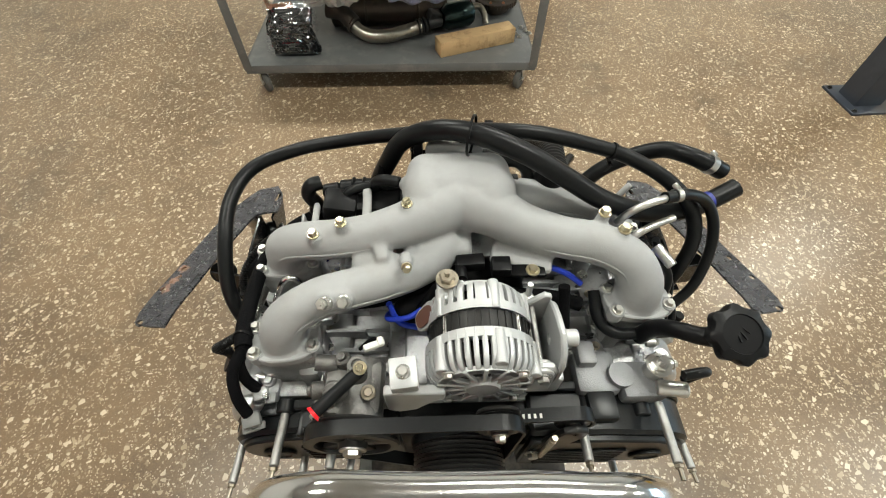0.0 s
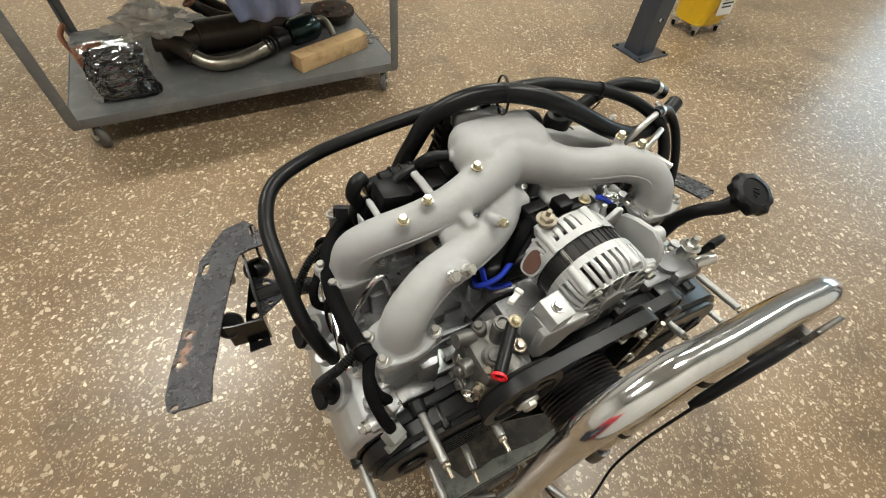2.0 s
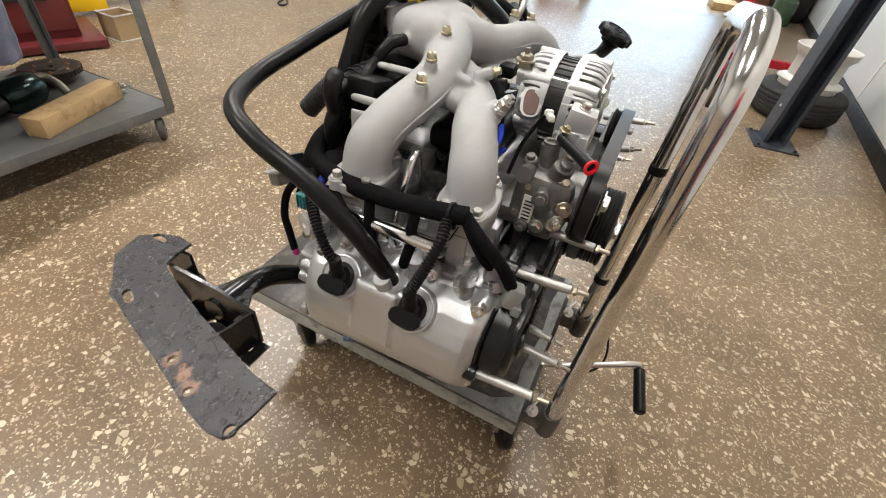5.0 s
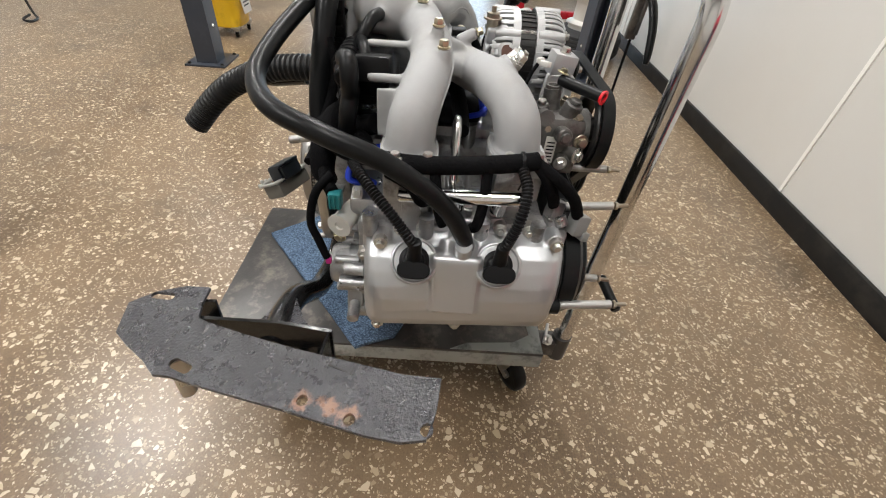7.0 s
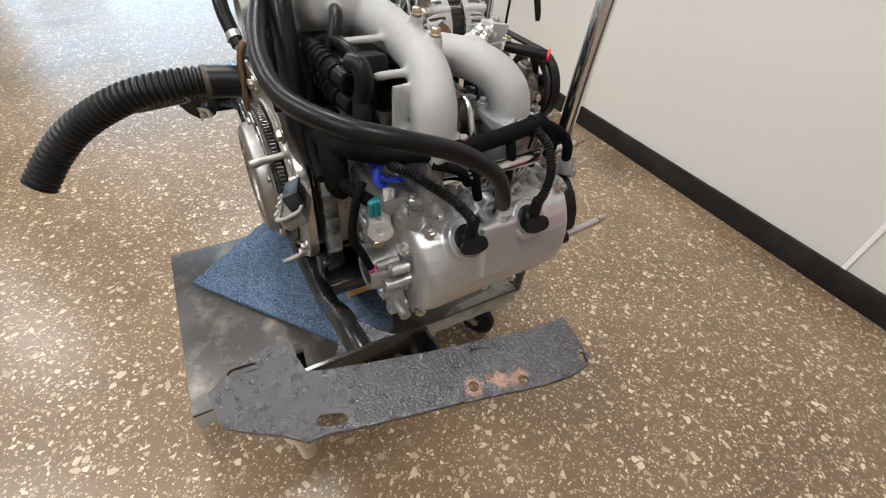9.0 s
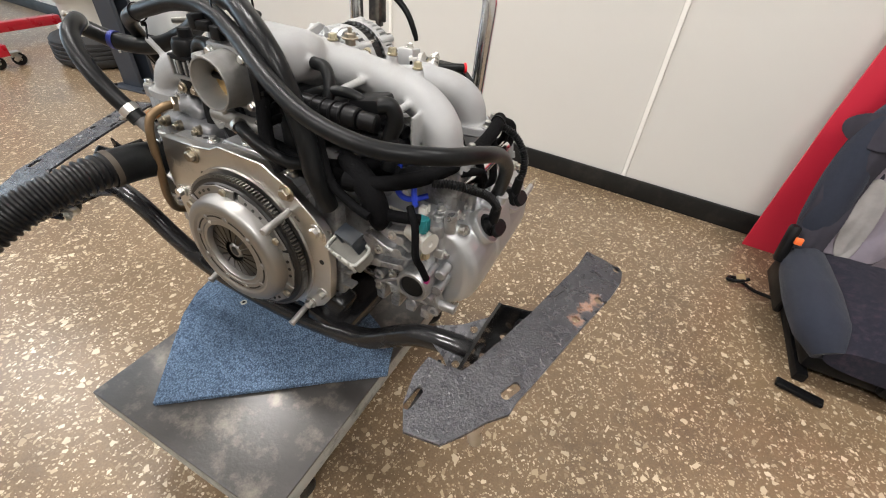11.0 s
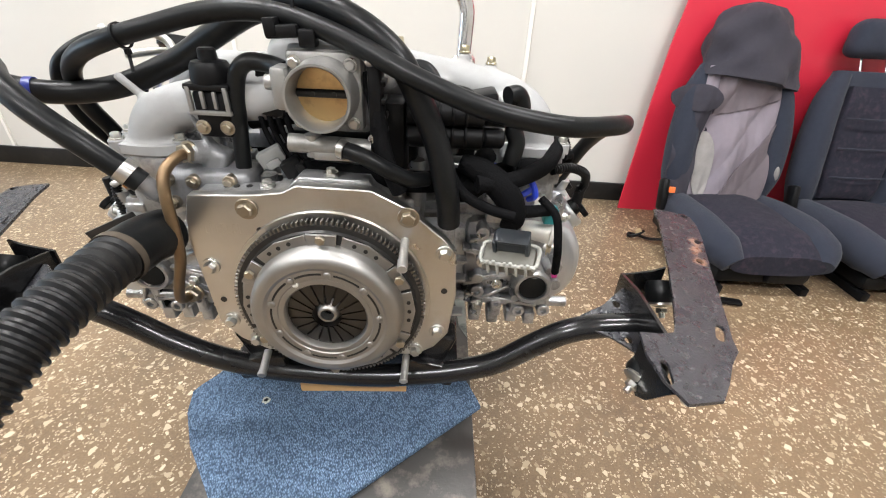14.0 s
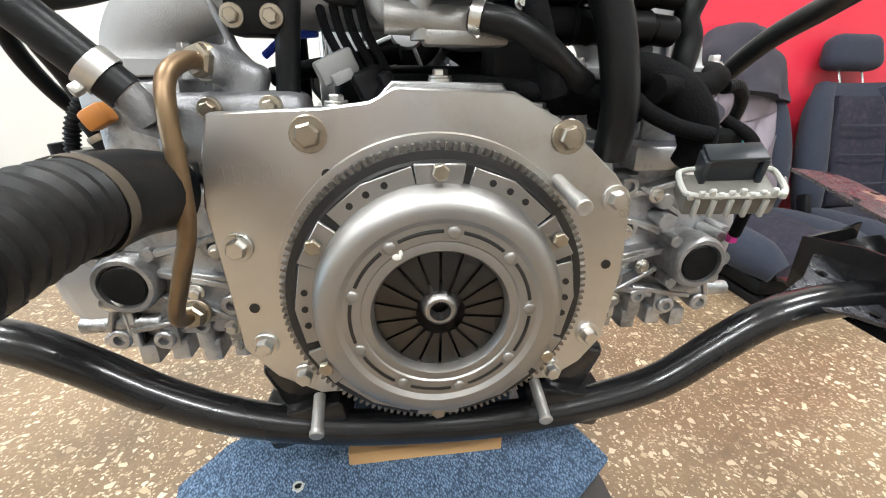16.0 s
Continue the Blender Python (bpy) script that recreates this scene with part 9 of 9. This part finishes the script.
    if covered:
        b_ = B()
        box(b_, (x + 0.272, y - 0.150, 0.285), (0.024, 0.016, 0.026), (18, 0, 0), bev=0.003)
        part("release_button", b_, ORANGE, bs, "orange release button")
        b_ = B()
        ball(b_, (x - 0.222, y - 0.215, 0.36), (0.012, 0.006, 0.035), (0, 14, 0), 12)
        part("torn_patch", b_, COVL, bk, "torn bolster cloth with pale foam")
    return t


car_seat("car_seat", -1.487, -0.56, "dark cloth car seat, loose grey cover over its back", True)
car_seat("car_seat", -2.085, -0.54, "dark blue cloth car seat with headrest", False)
bm = B()
tube(bm, [(-1.165, -0.74, 0.05), (-1.13, -0.72, 0.04), (-1.10, -0.74, 0.02), (-1.115, -0.78, 0.012), (-1.15, -0.77, 0.012), (-1.19, -0.72, 0.02), (-1.24, -0.66, 0.05)], 0.007, n=8)
lp = thing("belt_strap", (-1.14, -0.74, 0.0), "black strap with a tan tag on the floor by the seat", "strap")
part("strap", bm, PLASTIC, lp)
bm = B()
box(bm, (-1.135, -0.735, 0.05), (0.03, 0.02, 0.03), (20, 30, 10), bev=0.005)
part("tag", bm, CARD, lp, "tan tag")
bm = B()
box(bm, (-1.30, -0.25, 0.014), (0.13, 0.035, 0.014), (0, 0, -12), bev=0.004)
solo("rail_piece", bm, PLASTIC, (-1.30, -0.25, 0.007), "short black rail piece on the floor by the seat", "rail piece")

# far clutter along the back
rc = thing("tool_cabinet", (0.85, 3.95, 0.0), "maroon steel tool cabinet on a flat base", "tool cabinet")
bm = B()
box(bm, (0.80, 3.98, 0.52), (0.62, 0.46, 0.92), (0, 0, -20), bev=0.01)
part("body", bm, MAROON, rc)
bm = B()
box(bm, (0.82, 3.93, 0.035), (0.78, 0.62, 0.05), (0, 0, -20), bev=0.008)
part("base", bm, MAROON, rc)
for k in range(3):
    bm = B()
    box(bm, (0.725, 3.755, 0.22 + 0.26 * k), (0.56, 0.012, 0.22), (0, 0, -20), bev=0.004)
    dr_ = part("drawer", bm, MAROON, rc)
    bm = B()
    box(bm, (0.72, 3.742, 0.30 + 0.26 * k), (0.40, 0.018, 0.018), (0, 0, -20), bev=0.004)
    part("handle", bm, DARKSTEEL, dr_)
BX, BY = 1.285, 3.66
cb = thing("cardboard_box", (BX, BY, 0.0), "small open cardboard box with white rim on the floor", "box")
bm = B()
for c_, s_ in (((0, -0.09, 0.085), (0.17, 0.005, 0.165)), ((0, 0.09, 0.085), (0.17, 0.005, 0.165)), ((-0.084, 0, 0.085), (0.005, 0.18, 0.165)), ((0.084, 0, 0.085), (0.005, 0.18, 0.165)), ((0, 0, 0.006), (0.17, 0.18, 0.008))):
    box(bm, (BX + c_[0], BY + c_[1], c_[2]), s_)
part("carton", bm, CARD, cb)
for z in (0.005, 0.170):
    bm = B()
    for c_, s_ in (((0, -0.094), (0.176, 0.006, 0.008)), ((0, 0.094), (0.176, 0.006, 0.008)), ((-0.088, 0), (0.006, 0.182, 0.008)), ((0.088, 0), (0.006, 0.182, 0.008))):
        box(bm, (BX + c_[0], BY + c_[1], z), s_)
    part("rim", bm, WHITEP, cb)
la = thing("lift_arm", (1.6, 4.4, 0.0), "yellow painted steel lift arm low over the floor", "lift arm")
bm = B()
box(bm, (1.75, 4.46, 0.18), (1.15, 0.12, 0.075), (0, 0, -6), bev=0.006)
box(bm, (1.45, 4.36, 0.10), (0.30, 0.20, 0.12), (0, 0, -20), bev=0.006)
part("arm", bm, LIFTY, la)
bm = B()
cyl(bm, (1.30, 4.5, 0.0), (1.30, 4.5, 0.20), 0.08, n=20)
box(bm, (2.25, 4.37, 0.09), (0.05, 0.05, 0.18))
part("pivot", bm, DARKSTEEL, la)
ro = thing("drain_pan", (2.95, 4.75, 0.0), "shallow round drain pan on the floor", "drain pan")
bm = B()
lathe(bm, (2.95, 4.75, 0.0), (0, 0, 1), [(0, 0.25), (0.03, 0.33), (0.045, 0.34), (0.05, 0.335), (0.02, 0.25), (0.012, 0.01)], 40)
part("pan", bm, RIMW, ro)
wr = thing("wire_stand", (2.95, 3.62, 0.0), "bent dark wire foot standing on the floor", "wire stand")
bm = B()
tube(bm, [(3.02, 3.75, 0.55), (3.02, 3.72, 0.25), (3.00, 3.68, 0.05), (2.95, 3.62, 0.012), (2.85, 3.60, 0.012), (2.86, 3.66, 0.02), (2.96, 3.68, 0.03)], 0.009, n=8)
part("wire", bm, DARKSTEEL, wr)
# things near the doorway
gn = thing("generator", (7.0, 1.75, 0.0), "small red and yellow engine unit on wheels near the doorway", "generator")
bm = B()
box(bm, (7.0, 1.75, 0.33), (0.55, 0.75, 0.34), bev=0.05)
part("body", bm, RED, gn)
bm = B()
cyl(bm, (6.72, 1.50, 0.30), (6.66, 1.46, 0.30), 0.09, n=20, bev=0.01)
part("yellow_hub", bm, LIFTY, gn)
for x, y in ((6.8, 1.40), (6.8, 2.05), (7.2, 1.40), (7.2, 2.05)):
    bm = B()
    cyl(bm, (x, y - 0.04, 0.12), (x, y + 0.04, 0.12), 0.12, n=24, bev=0.02)
    part("wheel", bm, TYRE, gn)
for x, y, z, s, m_, nm, lab in ((8.6, -0.95, 0.22, (0.55, 0.55, 0.44), CRATE, "crate", "brown slatted wooden crate near the doorway"), (8.1, -0.55, 0.05, (0.45, 0.40, 0.10), WOOD, "flat_carton", "flat tan carton on the floor")):
    bm = B()
    box(bm, (x, y, z), s, (0, 0, 12), bev=0.01)
    for k in range(4):
        box(bm, (x - s[0] / 2 - 0.004, y, z - s[2] / 2 + s[2] * (k + 0.5) / 4), (0.02, s[1] * 0.96, s[2] / 5), (0, 0, 12), bev=0.003)
    solo(nm, bm, m_, (x, y, z - s[2] / 2), lab, "box")
bt = thing("green_jug", (7.55, -1.25, 0.0), "dull green plastic jug on the floor", "jug")
bm = B()
lathe(bm, (7.55, -1.25, 0.0), (0, 0, 1), [(0, 0.12), (0.02, 0.15), (0.30, 0.15), (0.40, 0.06), (0.48, 0.05), (0.48, 0.02)], 28)
part("jug", bm, GLASSG, bt)
cc = thing("coiled_cable", (7.4, -0.9, 0.0), "pale coiled cable on the floor", "cable")
bm = B()
tube(bm, [(7.4 + (0.28 + 0.02 * k) * math.cos(k * 0.8), -0.9 + (0.33 + 0.02 * math.sin(k)) * math.sin(k * 0.8), 0.015 + 0.008 * (k % 3)) for k in range(26)], 0.010, n=8, res=4)
part("cable", bm, WHITEP, cc)
dj = thing("dark_machine", (8.1, -1.35, 0.0), "dark machine under cloth beside the wall", "machine")
bm = B()
box(bm, (8.3, -1.40, 0.45), (0.7, 0.5, 0.9), bev=0.08)
part("body", bm, DARKSTEEL, dj)
